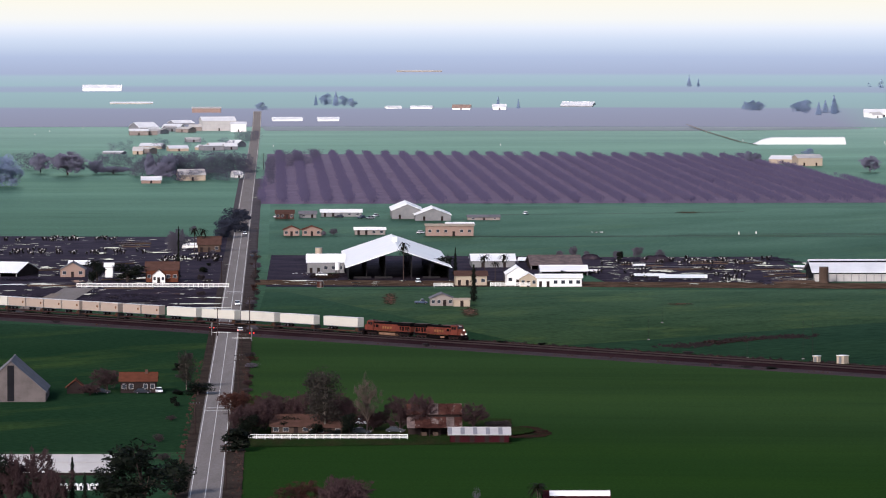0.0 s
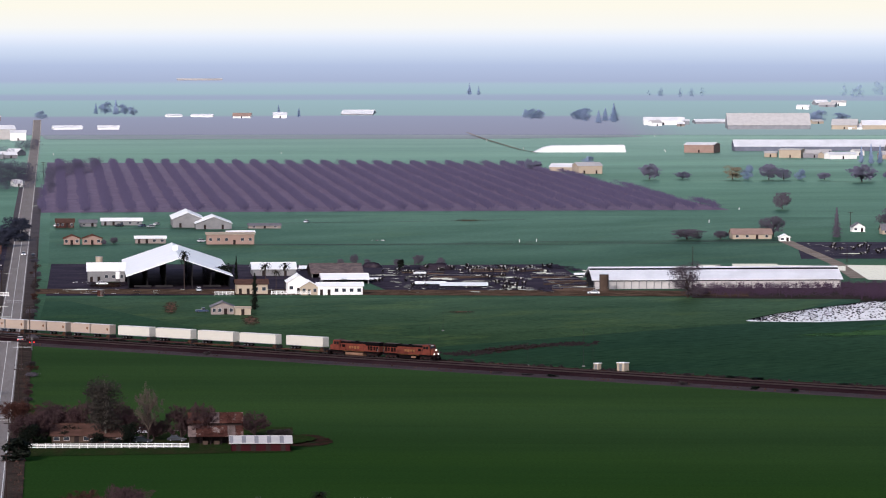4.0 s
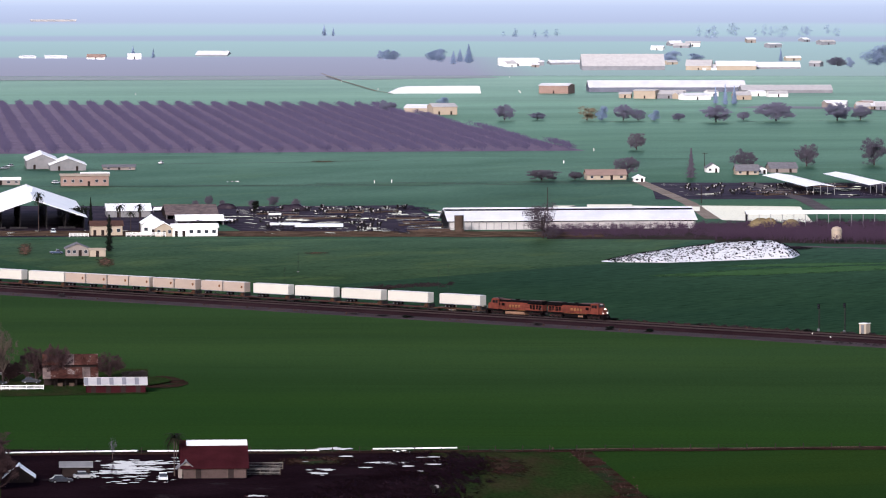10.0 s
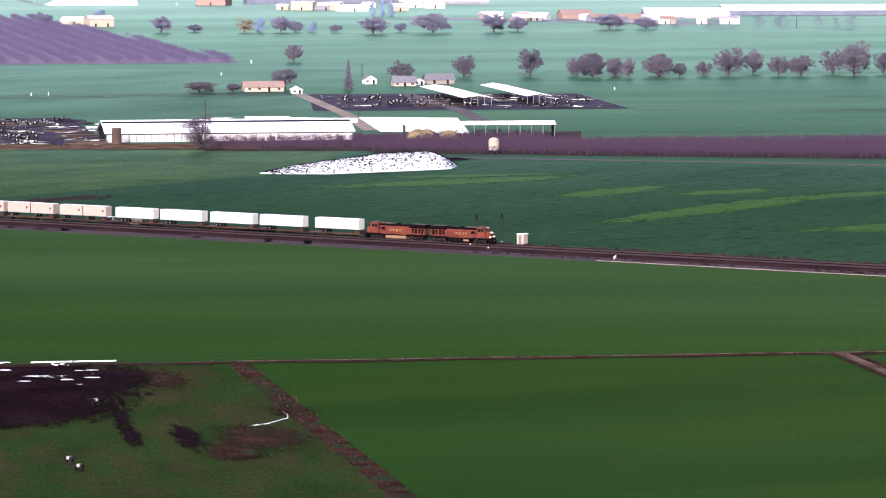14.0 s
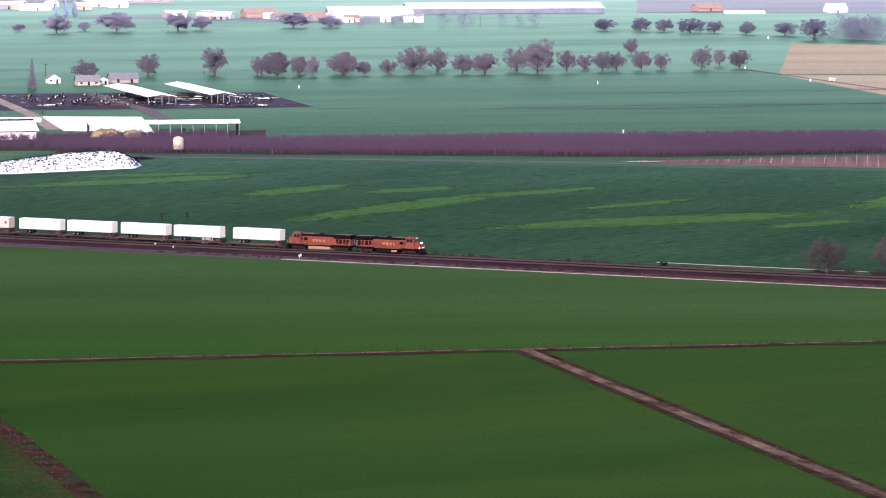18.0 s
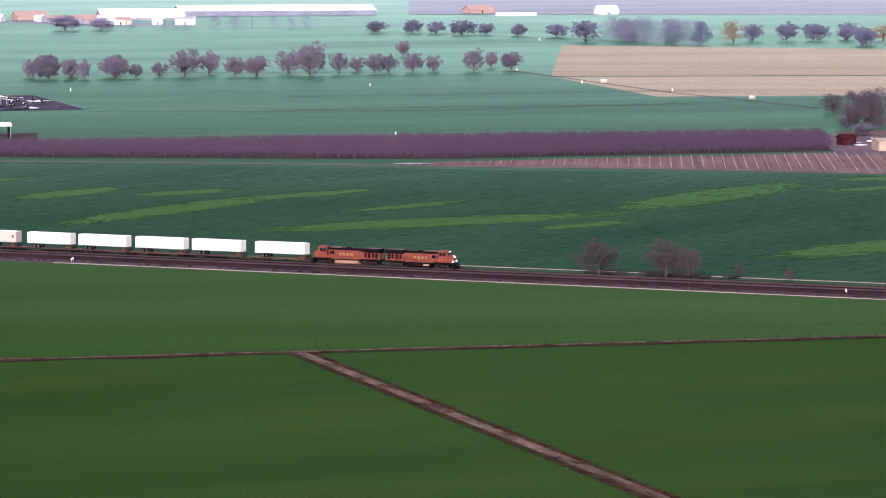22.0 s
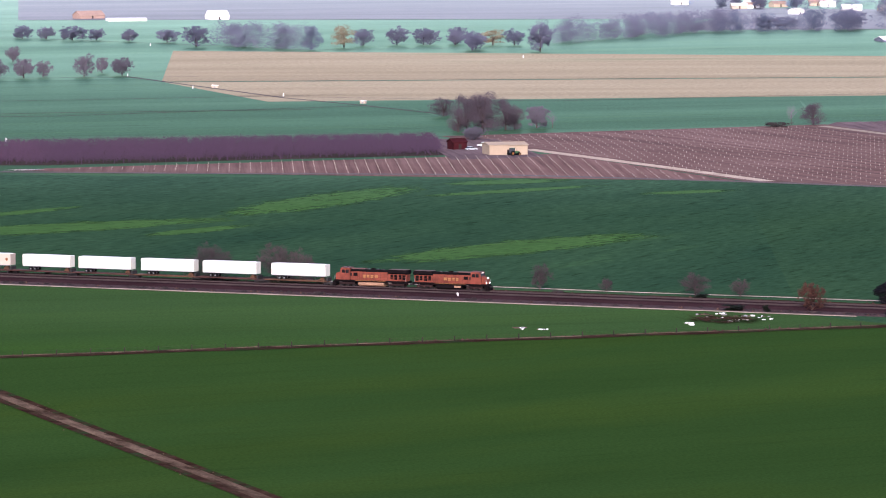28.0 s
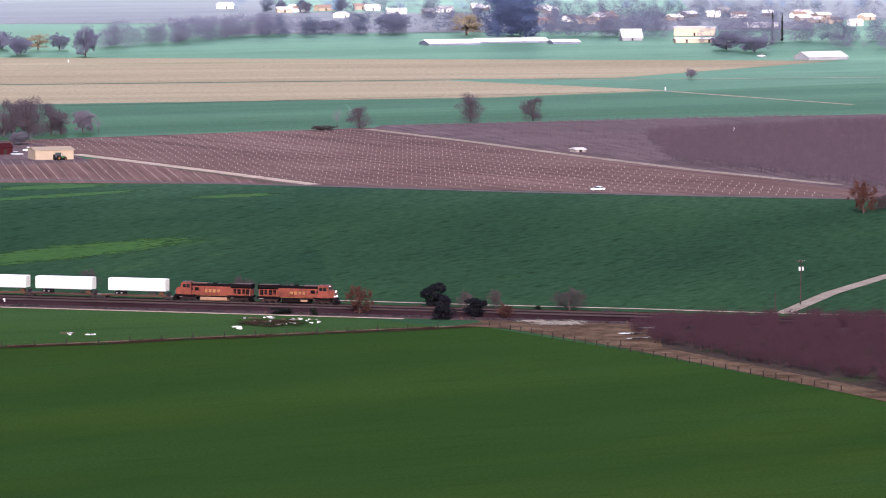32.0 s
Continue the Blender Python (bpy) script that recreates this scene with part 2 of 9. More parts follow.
M["corral"] = land("trodden_corral_mud", (0.0185, 0.0140, 0.0205), (0.042, 0.032, 0.042), 16, patch=(0.060, 0.050, 0.052), patch_at=(0.6, 0.68), patch_size=10, fine=1.4, haze_tint=(0.19, 0.18, 0.245), haze_gloss=0.55)
M["dirt"] = land("bare_earth", (0.060, 0.0368, 0.0248), (0.128, 0.084, 0.0557), 8, fine=0.8, haze_gloss=0.0, contrast=0.35, fleck=0.35, fleck_size=3.0, fleck_stretch=(1, 1, 1))
M["rut"] = land("rutted_track", (0.036, 0.0215, 0.0155), (0.140, 0.094, 0.066), 4.5, stretch=(1, 0.28, 1), fine=0.5, haze_gloss=0.0, contrast=0.30, fleck=0.45, fleck_size=2.6, fleck_stretch=(1, 0.3, 1), fleck_turn=0.0)
M["lane"] = land("pale_track", (0.190, 0.152, 0.122), (0.290, 0.242, 0.198), 10, fine=0.6, haze_tint=(0.402, 0.366, 0.335), haze_gloss=0.0)
M["sand"] = land("sandy_track", (0.29, 0.225, 0.175), (0.42, 0.34, 0.275), 8, fine=0.6, haze_gloss=0.0)
# far orchard floor, lightened with painted lavender haze
M["orchard_floor_pale"] = land("raked_orchard_floor", (0.165, 0.122, 0.168), (0.205, 0.154, 0.204), 20, fine=3.0, haze_tint=(0.245, 0.216, 0.317), haze_gloss=0.3)
M["orchard_floor"] = land("orchard_floor", (0.0335, 0.0268, 0.0223), (0.0536, 0.0379, 0.0335), 20, patch=(0.0223, 0.0379, 0.0134), patch_at=(0.55, 0.7), patch_size=30, haze_tint=(0.187, 0.161, 0.223), haze_gloss=0.35)
M["orchard_soil"] = land("brown_orchard_soil", (0.088, 0.061, 0.064), (0.118, 0.083, 0.086), 20, fine=3.0, fine_stretch=(0.05, 1, 1), turn=78, haze_tint=(0.235, 0.195, 0.225), haze_gloss=0.4)
M["vine_soil"] = land("vineyard_soil", (0.108, 0.0650, 0.0590), (0.150, 0.094, 0.0840), 60, fine=3.6, fine_stretch=(0.012, 1, 1), turn=93.4, haze_tint=(0.27, 0.195, 0.205), haze_gloss=0.4, fleck=0.22, fleck_size=3.7, fleck_stretch=(0.012, 1, 1), fleck_turn=93.4, fleck_at=(0.40, 0.52))
M["vine_soil_slant"] = land("red_vineyard_soil", (0.108, 0.0630, 0.0570), (0.146, 0.090, 0.0800), 60, fine=3.0, fine_stretch=(0.02, 1, 1), turn=73.0, haze_tint=(0.27, 0.195, 0.205), haze_gloss=0.4)
M["verge"] = land("verge", (0.0319, 0.0234, 0.0198), (0.0543, 0.0414, 0.0324), 9, patch=(0.0618, 0.045, 0.0377), patch_at=(0.5, 0.66), patch_size=12, fine=0.8, haze_tint=(0.259, 0.238, 0.274), haze_gloss=0.6)
# far ground whose purple-grey carries painted haze
M["far_purple"] = land("far_orchard_ground", (0.088, 0.074, 0.094), (0.114, 0.096, 0.118), 70, stretch=(0.3, 1, 1), haze_tint=(0.372, 0.384, 0.425))
M["asphalt"] = land("worn_asphalt", (0.200, 0.176, 0.160), (0.250, 0.222, 0.204), 12, stretch=(0.3, 3, 1), turn=90, fine=0.5, haze_gloss=0.0)
M["ballast"] = land("ballast", (0.0165, 0.0082, 0.0098), (0.0300, 0.0160, 0.0182), 16, fine=0.35, haze_gloss=0.0)
M["farm_road"] = land("grey_farm_road", (0.088, 0.076, 0.080), (0.120, 0.105, 0.108), 12, fine=0.6, haze_gloss=0.0)
M["ballast_grey"] = land("grey_service_strip", (0.044, 0.033, 0.036), (0.068, 0.053, 0.055), 12, fine=0.5, haze_gloss=0.0)
M["ballast_old"] = land("track_bed", (0.0400, 0.0265, 0.0290), (0.0620, 0.0430, 0.0450), 12, fine=0.5, haze_gloss=0.0)
M["soil"] = land("dark_soil", (0.0203, 0.0102, 0.0078), (0.0430, 0.0235, 0.0172), 6, patch=(0.0173, 0.0302, 0.013), patch_at=(0.5, 0.62), patch_size=9, fine=0.8, haze_gloss=0.1, haze_tint=(0.216, 0.194, 0.194), contrast=0.35)
m, nt, b = _base("standing_water")
b.inputs["Base Color"].default_value = (0.05, 0.055, 0.06, 1)
b.inputs["Roughness"].default_value = 0.06
b.inputs["Specular IOR Level"].default_value = 1.0
M["water"] = m


def thinning(name, size=3.0, stretch=(2.2, 0.4, 1), lo=0.31, hi=0.46):
    """The same earth, growing thin and broken towards the rim of its patch."""
    m = M[name].copy()
    m.name = M[name].name + "_patch"
    nt = m.node_tree
    out = nt.nodes["Material Output"]
    was = out.inputs[0].links[0].from_socket
    tc = nt.nodes.new("ShaderNodeTexCoord")
    sep = nt.nodes.new("ShaderNodeSeparateXYZ")
    nt.links.new(tc.outputs["Generated"], sep.inputs[0])
    sq = []
    for axis in ("X", "Y"):
        d = nt.nodes.new("ShaderNodeMath")
        d.operation = "SUBTRACT"
        d.inputs[1].default_value = 0.5
        nt.links.new(sep.outputs[axis], d.inputs[0])
        e = nt.nodes.new("ShaderNodeMath")
        e.operation = "MULTIPLY"
        nt.links.new(d.outputs[0], e.inputs[0])
        nt.links.new(d.outputs[0], e.inputs[1])
        sq.append(e)
    s = nt.nodes.new("ShaderNodeMath")
    nt.links.new(sq[0].outputs[0], s.inputs[0])
    nt.links.new(sq[1].outputs[0], s.inputs[1])
    n = nt.nodes.new("ShaderNodeMath")
    n.operation = "MULTIPLY_ADD"
    n.inputs[1].default_value = 0.62
    nt.links.new(_noise(nt, 1.0 / size, 6, stretch=stretch, rough=0.72), n.inputs[0])
    nt.links.new(s.outputs[0], n.inputs[2])
    fade = nt.nodes.new("ShaderNodeMapRange")
    fade.interpolation_type = "SMOOTHSTEP"
    fade.inputs[1].default_value, fade.inputs[2].default_value = lo, hi
    nt.links.new(n.outputs[0], fade.inputs[0])
    gap = nt.nodes.new("ShaderNodeBsdfTransparent")
    mx = nt.nodes.new("ShaderNodeMixShader")
    nt.links.new(fade.outputs[0], mx.inputs[0])
    nt.links.new(was, mx.inputs[1])
    nt.links.new(gap.outputs[0], mx.inputs[2])
    nt.links.new(mx.outputs[0], out.inputs[0])
    M[name + "_patch"] = m


for _k in ("soil", "mud", "dirt", "corral", "rough_grass", "rut", "lane"):
    thinning(_k)
thinning("drift", 1.0, (0.085, 0.42, 1), 0.40, 0.47)
# things
M["pale_guard"] = paint("pale_vine_guard", (0.245, 0.209, 0.18), 0.8, wear=0.2)
M["shed_cream"] = paint("dull_cream_sheet", (0.255, 0.195, 0.140), 0.7, wear=0.12)
# white roofing toned down to stand in for haze
M["far_white"] = paint("sun_bleached_sheet", (0.66, 0.655, 0.66), 0.55, wear=0.18, grain=0.5)
M["pale_roof"] = paint("pale_weathered_roof", (0.43, 0.41, 0.395), 0.6, wear=0.15)
M["white_metal"] = paint("white_sheet_metal", (0.87, 0.86, 0.83), 0.45, wear=0.06, grain=0.5)
M["white_paint"] = paint("white_paint", (0.78, 0.77, 0.73), 0.6, wear=0.1)
M["trailer_white"] = paint("trailer_white", (0.49, 0.465, 0.40), 0.5, wear=0.08, grain=0.6, vary=0.03)
M["trailer_taupe"] = paint("trailer_taupe", (0.325, 0.252, 0.200), 0.5, wear=0.1, grain=0.6, vary=0.05)
M["trailer_top"] = paint("trailer_roof_aluminium", (0.62, 0.60, 0.58), 0.45, wear=0.2, grain=0.6)
M["cream"] = paint("cream_paint", (0.36, 0.295, 0.222), 0.7, wear=0.12)
M["salmon"] = paint("salmon_stucco", (0.259, 0.179, 0.147), 0.8, wear=0.14)
M["beige"] = paint("beige_board", (0.235, 0.200, 0.180), 0.8, wear=0.2)
M["grey_wall"] = paint("grey_board_wall", (0.190, 0.188, 0.190), 0.8, wear=0.25)
M["grey_roof"] = paint("grey_shingle_roof", (0.150, 0.144, 0.155), 0.85, wear=0.25, grain=2)
M["tile_red"] = paint("terracotta_roof", (0.107, 0.0379, 0.0223), 0.85, wear=0.3, grain=2)
M["brown_roof"] = paint("brown_shingle_roof", (0.082, 0.044, 0.034), 0.85, wear=0.3, grain=2)
M["red_barn"] = paint("barn_red", (0.033, 0.0072, 0.0092), 0.9, wear=0.35, grain=1.2)
M["dull_grey"] = paint("weathered_grey_board", (0.115, 0.098, 0.094), 0.9, wear=0.3)
M["dull_board"] = paint("dull_pinkish_board", (0.075, 0.052, 0.047), 0.9, wear=0.4)
M["rust"] = land("rusty_corrugated_iron", (0.030, 0.0120, 0.0100), (0.078, 0.0340, 0.0265), 2.4, stretch=(1, 1, 0.4), patch=(0.185, 0.150, 0.138), patch_at=(0.56, 0.66), patch_size=2.0, patch_stretch=(1, 1, 0.35), fine=0.35, haze_gloss=0.0, contrast=0.4)
M["rust_mix"] = paint("half_rusted_sheet", (0.135, 0.098, 0.088), 0.7, wear=0.7, grain=1.6)
M["dark_wood"] = paint("dark_weathered_wood", (0.0246, 0.0179, 0.017), 0.9, wear=0.4)
M["wood"] = paint("weathered_wood", (0.0714, 0.0491, 0.0379), 0.9, wear=0.35)
M["pole_wood"] = paint("creosoted_pole", (0.0335, 0.0223, 0.0201), 0.9, wear=0.3)
M["concrete"] = paint("concrete", (0.187, 0.179, 0.165), 0.85, wear=0.2)
M["galv"] = paint("galvanised_steel", (0.201, 0.205, 0.21), 0.45, 0.6, wear=0.2)
M["black"] = paint("black_rubber", (0.00804, 0.00804, 0.00893), 0.8, wear=0.3)
M["dark_steel"] = paint("dark_steel", (0.0201, 0.0179, 0.0187), 0.6, 0.3, wear=0.35)
# hazy shade of far open barn sides, painted on closed walls
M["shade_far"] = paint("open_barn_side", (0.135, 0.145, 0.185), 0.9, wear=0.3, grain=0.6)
# far barn sides paled to stand in for haze; also grey stable sheets
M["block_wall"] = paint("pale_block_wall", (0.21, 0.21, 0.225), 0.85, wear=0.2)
# interior shade painted near-black: open barns, doorways, hutch openings, vent slot
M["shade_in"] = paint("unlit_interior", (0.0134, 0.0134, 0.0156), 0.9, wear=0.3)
M["rail"] = paint("worn_rail", (0.034, 0.025, 0.025), 0.8, 0.0, wear=0.3)
M["weed_dark"] = foliage("dead_weed_dark", (0.010, 0.0075, 0.0080), (0.026, 0.018, 0.0185), 1.0, even=0.6)
M["clod"] = paint("brown_clods", (0.046, 0.026, 0.0205), 0.95, wear=0.5, grain=0.3)
M["tie"] = paint("weathered_sleeper", (0.0195, 0.0120, 0.0130), 0.9, wear=0.25)
M["plastic_sheet"] = paint("white_plastic_sheet", (0.66, 0.66, 0.67), 0.5, wear=0.05, grain=1.5)
M["line"] = paint("road_marking", (0.72, 0.70, 0.64), 0.7, wear=0.2)
M["orange"] = paint("locomotive_orange", (0.112, 0.0265, 0.0165), 0.65, wear=0.5, grain=2.2)
M["loco_dark"] = paint("locomotive_dark_green", (0.0050, 0.0034, 0.0038), 0.85, wear=0.3)
M["yellow"] = paint("locomotive_yellow", (0.125, 0.050, 0.0165), 0.6, wear=0.12)
M["loco_silver"] = paint("truck_silver_grey", (0.016, 0.0095, 0.0095), 0.8, 0.0, wear=0.4)
M["loco_roof"] = paint("locomotive_faded_roof", (0.080, 0.042, 0.038), 0.7, wear=0.4, grain=1.0)
M["tank_tan"] = paint("dusty_tank_tan", (0.20, 0.115, 0.075), 0.8, wear=0.35)
M["letter_ochre"] = paint("lettering_ochre", (0.19, 0.088, 0.034), 0.6, wear=0.3)
M["brown_car"] = paint("railcar_brown", (0.036, 0.0155, 0.0135), 0.7, wear=0.35)
M["yellow_car"] = paint("railcar_yellow", (0.050, 0.024, 0.014), 0.65, wear=0.35)
M["car_white"] = paint("car_white", (0.78, 0.78, 0.78), 0.25, wear=0.05)
M["car_dark"] = paint("car_dark", (0.025, 0.027, 0.035), 0.25, wear=0.1)
M["car_blue"] = paint("car_blue", (0.040, 0.060, 0.110), 0.3, wear=0.1)
M["car_silver"] = paint("car_silver", (0.4, 0.41, 0.42), 0.3, 0.4, wear=0.1)
M["tractor_green"] = paint("tractor_green", (0.0134, 0.0536, 0.0134), 0.4, wear=0.2)
M["cow_white"] = paint("cow_white_hide", (0.36, 0.34, 0.33), 0.9, wear=0.15)
M["cow_black"] = paint("cow_black_hide", (0.0134, 0.0116, 0.0112), 0.9, wear=0.2)
M["head_lamp"] = paint("lit_headlamp", (1.0, 0.95, 0.82), 0.3, wear=0.0, glow=4.0)
M["red_lamp"] = paint("lit_red_lamp", (1.0, 0.04, 0.03), 0.3, wear=0.0, glow=3.0)
M["hay"] = paint("straw_bales", (0.187, 0.143, 0.0759), 0.95, wear=0.3)
m, nt, b = _base("window_glass")
b.inputs["Base Color"].default_value = (0.03, 0.035, 0.045, 1)
b.inputs["Roughness"].default_value = 0.08
M["glass"] = m
# plants
M["bark"] = paint("bark", (0.058, 0.0424, 0.0379), 0.95, wear=0.35)
M["bark_pale"] = paint("pale_bark", (0.161, 0.134, 0.116), 0.9, wear=0.35)
# twigs beyond 1.3 km, paled and blued to stand in for haze
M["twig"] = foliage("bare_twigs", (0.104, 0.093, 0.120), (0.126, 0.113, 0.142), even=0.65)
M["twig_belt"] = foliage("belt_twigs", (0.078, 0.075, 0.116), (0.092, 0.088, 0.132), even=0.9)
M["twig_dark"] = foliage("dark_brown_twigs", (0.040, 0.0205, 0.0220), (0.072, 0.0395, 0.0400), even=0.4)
# the farthest leaves and twigs: aerial haze painted into their colour
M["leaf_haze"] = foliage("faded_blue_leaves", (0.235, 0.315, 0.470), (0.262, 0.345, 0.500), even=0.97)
M["twig_haze_grey"] = foliage("lavender_grey_twigs", (0.120, 0.125, 0.186), (0.134, 0.140, 0.204), even=0.97)
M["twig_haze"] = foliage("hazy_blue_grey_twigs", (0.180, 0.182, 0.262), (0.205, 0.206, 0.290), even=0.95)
# orchard 2.5 km off: haze lightens and blues the twig colour
M["twig_orchard"] = foliage("orchard_twigs", (0.106, 0.086, 0.152), (0.138, 0.112, 0.190), even=0.65)
M["twig_near"] = foliage("near_orchard_twigs", (0.0240, 0.0086, 0.0140), (0.0440, 0.0168, 0.0236), even=0.8)
M["twig_east"] = foliage("east_orchard_twigs", (0.0500, 0.0330, 0.0450), (0.0720, 0.0480, 0.0620), even=0.65)
M["twig_young"] = foliage("young_orchard_twigs", (0.088, 0.064, 0.076), (0.112, 0.082, 0.094), even=0.65)
M["twig_strip"] = foliage("strip_orchard_twigs", (0.0440, 0.0245, 0.0460), (0.0610, 0.0355, 0.0630), even=0.8)
M["twig_red"] = foliage("reddish_twigs", (0.0536, 0.0201, 0.0156), (0.107, 0.0446, 0.0312))
M["twig_birch"] = foliage("feathery_pale_twigs", (0.075, 0.056, 0.047), (0.150, 0.118, 0.098))
M["leaf_dark"] = foliage("dark_leaves", (0.00446, 0.00714, 0.00446), (0.0125, 0.0187, 0.00982))
# evergreens and gums far off, their blue deepened by painted haze
M["leaf_haze_dark"] = foliage("dusky_blue_leaves", (0.026, 0.030, 0.050), (0.040, 0.045, 0.070), even=0.7)
M["leaf_euc"] = foliage("deep_blue_gum_leaves", (0.056, 0.080, 0.158), (0.066, 0.092, 0.176), even=0.97)
M["leaf_green"] = foliage("green_leaves", (0.00982, 0.0179, 0.00804), (0.0223, 0.0379, 0.0143))
M["leaf_gum"] = foliage("gum_leaves", (0.026, 0.0225, 0.0185), (0.058, 0.049, 0.040))
M["leaf_oak"] = foliage("brown_oak_leaves", (0.056, 0.043, 0.056), (0.082, 0.064, 0.078), even=0.6)
M["leaf_black"] = foliage("blackish_evergreen_leaves", (0.0030, 0.0028, 0.0056), (0.0062, 0.0056, 0.0098), even=0.2)
M["twig_near_bare"] = foliage("trackside_twigs", (0.034, 0.026, 0.028), (0.056, 0.042, 0.043), even=0.5)
# far leaves blued and paled: haze put into the colour
M["leaf_haze_blue"] = foliage("blue_gum_leaves", (0.088, 0.108, 0.165), (0.104, 0.126, 0.186), even=0.95)
M["leaf_yellow"] = foliage("yellowing_leaves", (0.200, 0.165, 0.110), (0.245, 0.205, 0.135), even=0.65)
M["frond"] = foliage("palm_fronds", (0.00804, 0.00893, 0.00446), (0.0223, 0.0223, 0.00982))


# ---- mesh helpers ----
def gz(x, y):
    """The height of the land: flat, rising gently to a low rim beyond 4 km."""
    r = math.hypot(x, y)
    return 0.0 if r < 4000 else 77 * ((r - 4000) / 950) ** 1.5


def link(name, bm, mat, parent=None, label="", smooth=False):
    me = bpy.data.meshes.new(name)
    bm.normal_update()
    bm.to_mesh(me)
    bm.free()
    me.materials.append(mat)
    if smooth:
        me.polygons.foreach_set("use_smooth", [True] * len(me.polygons))
    ob = new(name, me)
    ob.parent = parent
    if label:
        ob["label"] = label
    return ob


def part(name, bm, mat, parent, label="", smooth=False):
    return link(name, bm, mat, parent, label, smooth)


def share(name, me, parent, m=None):
    ob = new(name, me)
    ob.parent = parent
    if m is not None:
        ob.matrix_local = m
    return ob


def thing(name, x, y, turn=0.0, label="", category="", group="", z=None, kind=""):
    e = new(name)
    e.empty_display_size = 0.5
    e.matrix_basis = pose(x, y, gz(x, y) if z is None else z, 0, 0, turn)
    return tagged(e, label, category, group, kind)


def box(bm, x0, y0, z0, x1, y1, z1, bevel=0.0):
    v = [bm.verts.new((x, y, z)) for z in (z0, z1) for y in (y0, y1) for x in (x0, x1)]
    fs = [bm.faces.new([v[i] for i in q]) for q in ((0, 2, 3, 1), (4, 5, 7, 6), (0, 1, 5, 4), (2, 6, 7, 3), (0, 4, 6, 2), (1, 3, 7, 5))]
    if bevel:
        bmesh.ops.bevel(bm, geom=list({e for f in fs for e in f.edges}), offset=bevel, segments=1, affect="EDGES")
    return v


def boxm(x0, y0, z0, x1, y1, z1, bevel=0.0):
    bm = bmesh.new()
    box(bm, x0, y0, z0, x1, y1, z1, bevel)
    return bm


def prism(bm, profile, axis, a, b):
    """Extrude a closed outline of (u, w) pairs between a and b along axis 'x' (outline in y, z), 'y' (in x, z) or 'z' (in x, y)."""
    put = {"x": lambda u, w, s: (s, u, w), "y": lambda u, w, s: (u, s, w), "z": lambda u, w, s: (u, w, s)}[axis]
    lo = [bm.verts.new(put(u, w, a)) for u, w in profile]
    hi = [bm.verts.new(put(u, w, b)) for u, w in profile]
    n = len(profile)
    bm.faces.new(lo[::-1])
    bm.faces.new(hi)
    for i in range(n):
        bm.faces.new((lo[i], lo[(i + 1) % n], hi[(i + 1) % n], hi[i]))
    bmesh.ops.recalc_face_normals(bm, faces=bm.faces)


def prismm(profile, axis, a, b):
    bm = bmesh.new()
    prism(bm, profile, axis, a, b)
    return bm


def tube(bm, p, q, r0, r1, n=6, caps=True):
    p, q = Vector(p), Vector(q)
    d = (q - p).normalized()
    s = d.cross(Vector((0, 0, 1)) if abs(d.z) < 0.9 else Vector((1, 0, 0))).normalized()
    t = d.cross(s)
    a = [bm.verts.new(p + (s * math.cos(k * math.tau / n) + t * math.sin(k * math.tau / n)) * r0) for k in range(n)]
    c = [bm.verts.new(q + (s * math.cos(k * math.tau / n) + t * math.sin(k * math.tau / n)) * r1) for k in range(n)]
    for k in range(n):
        bm.faces.new((a[k], a[(k + 1) % n], c[(k + 1) % n], c[k]))
    if caps:
        bm.faces.new(a[::-1])
        bm.faces.new(c)


def tubem(p, q, r0, r1, n=8):
    bm = bmesh.new()
    tube(bm, p, q, r0, r1, n)
    return bm


def raw(name, verts, faces, mat, parent=None):
    me = bpy.data.meshes.new(name)
    me.from_pydata([tuple(v) for v in verts], [], faces)
    me.materials.append(mat)
    ob = new(name, me)
    ob.parent = parent
    return ob


# ---- the land ----
def build_ground():
    rings = [0.5, 200, 500, 800, 1100, 1500, 2000, 2600, 3300, 4000] + [4000 + 950 * (k / 18) for k in range(1, 19)]
    seg = 240
    v, f = [], []
    for r in rings:
        for k in range(seg):
            a = k * math.tau / seg
            v.append((r * math.sin(a), r * math.cos(a), gz(0, r)))
    for i in range(len(rings) - 1):
        for k in range(seg):
            a, b = i * seg + k, i * seg + (k + 1) % seg
            f.append((a, a + seg, b + seg, b))
    f.append(tuple(range(seg)))
    ob = raw("ground", v, f, M["plain"])
    tagged(ob, "wide flat green farm plain under haze", "ground", kind="structure")


LAYER = [0]


def lift(level):
    """Every piece of land lies a few millimetres over the one laid before it."""
    LAYER[0] += 1
    return 0.006 * level + 0.0016 * LAYER[0]


def field(name, corners, mat, level=1, nx=1, ny=1, label="", category="field"):
    """A four-cornered piece of land laid on the plain: corners near-left, near-right, far-right, far-left."""
    a, b, c, d = [Vector((x, y)) for x, y in corners]
    v, f = [], []
    up = lift(level)
    for j in range(ny + 1):
        for i in range(nx + 1):
            s, t = i / nx, j / ny
            p = (a * (1 - s) + b * s) * (1 - t) + (d * (1 - s) + c * s) * t
            v.append((p.x, p.y, gz(p.x, p.y) + up ))
    for j in range(ny):
        for i in range(nx):
            k = j * (nx + 1) + i
            f.append((k, k + 1, k + nx + 2, k + nx + 1))
    ob = raw(name, v, f, M[mat])
    return tagged(ob, label, category, kind="structure")


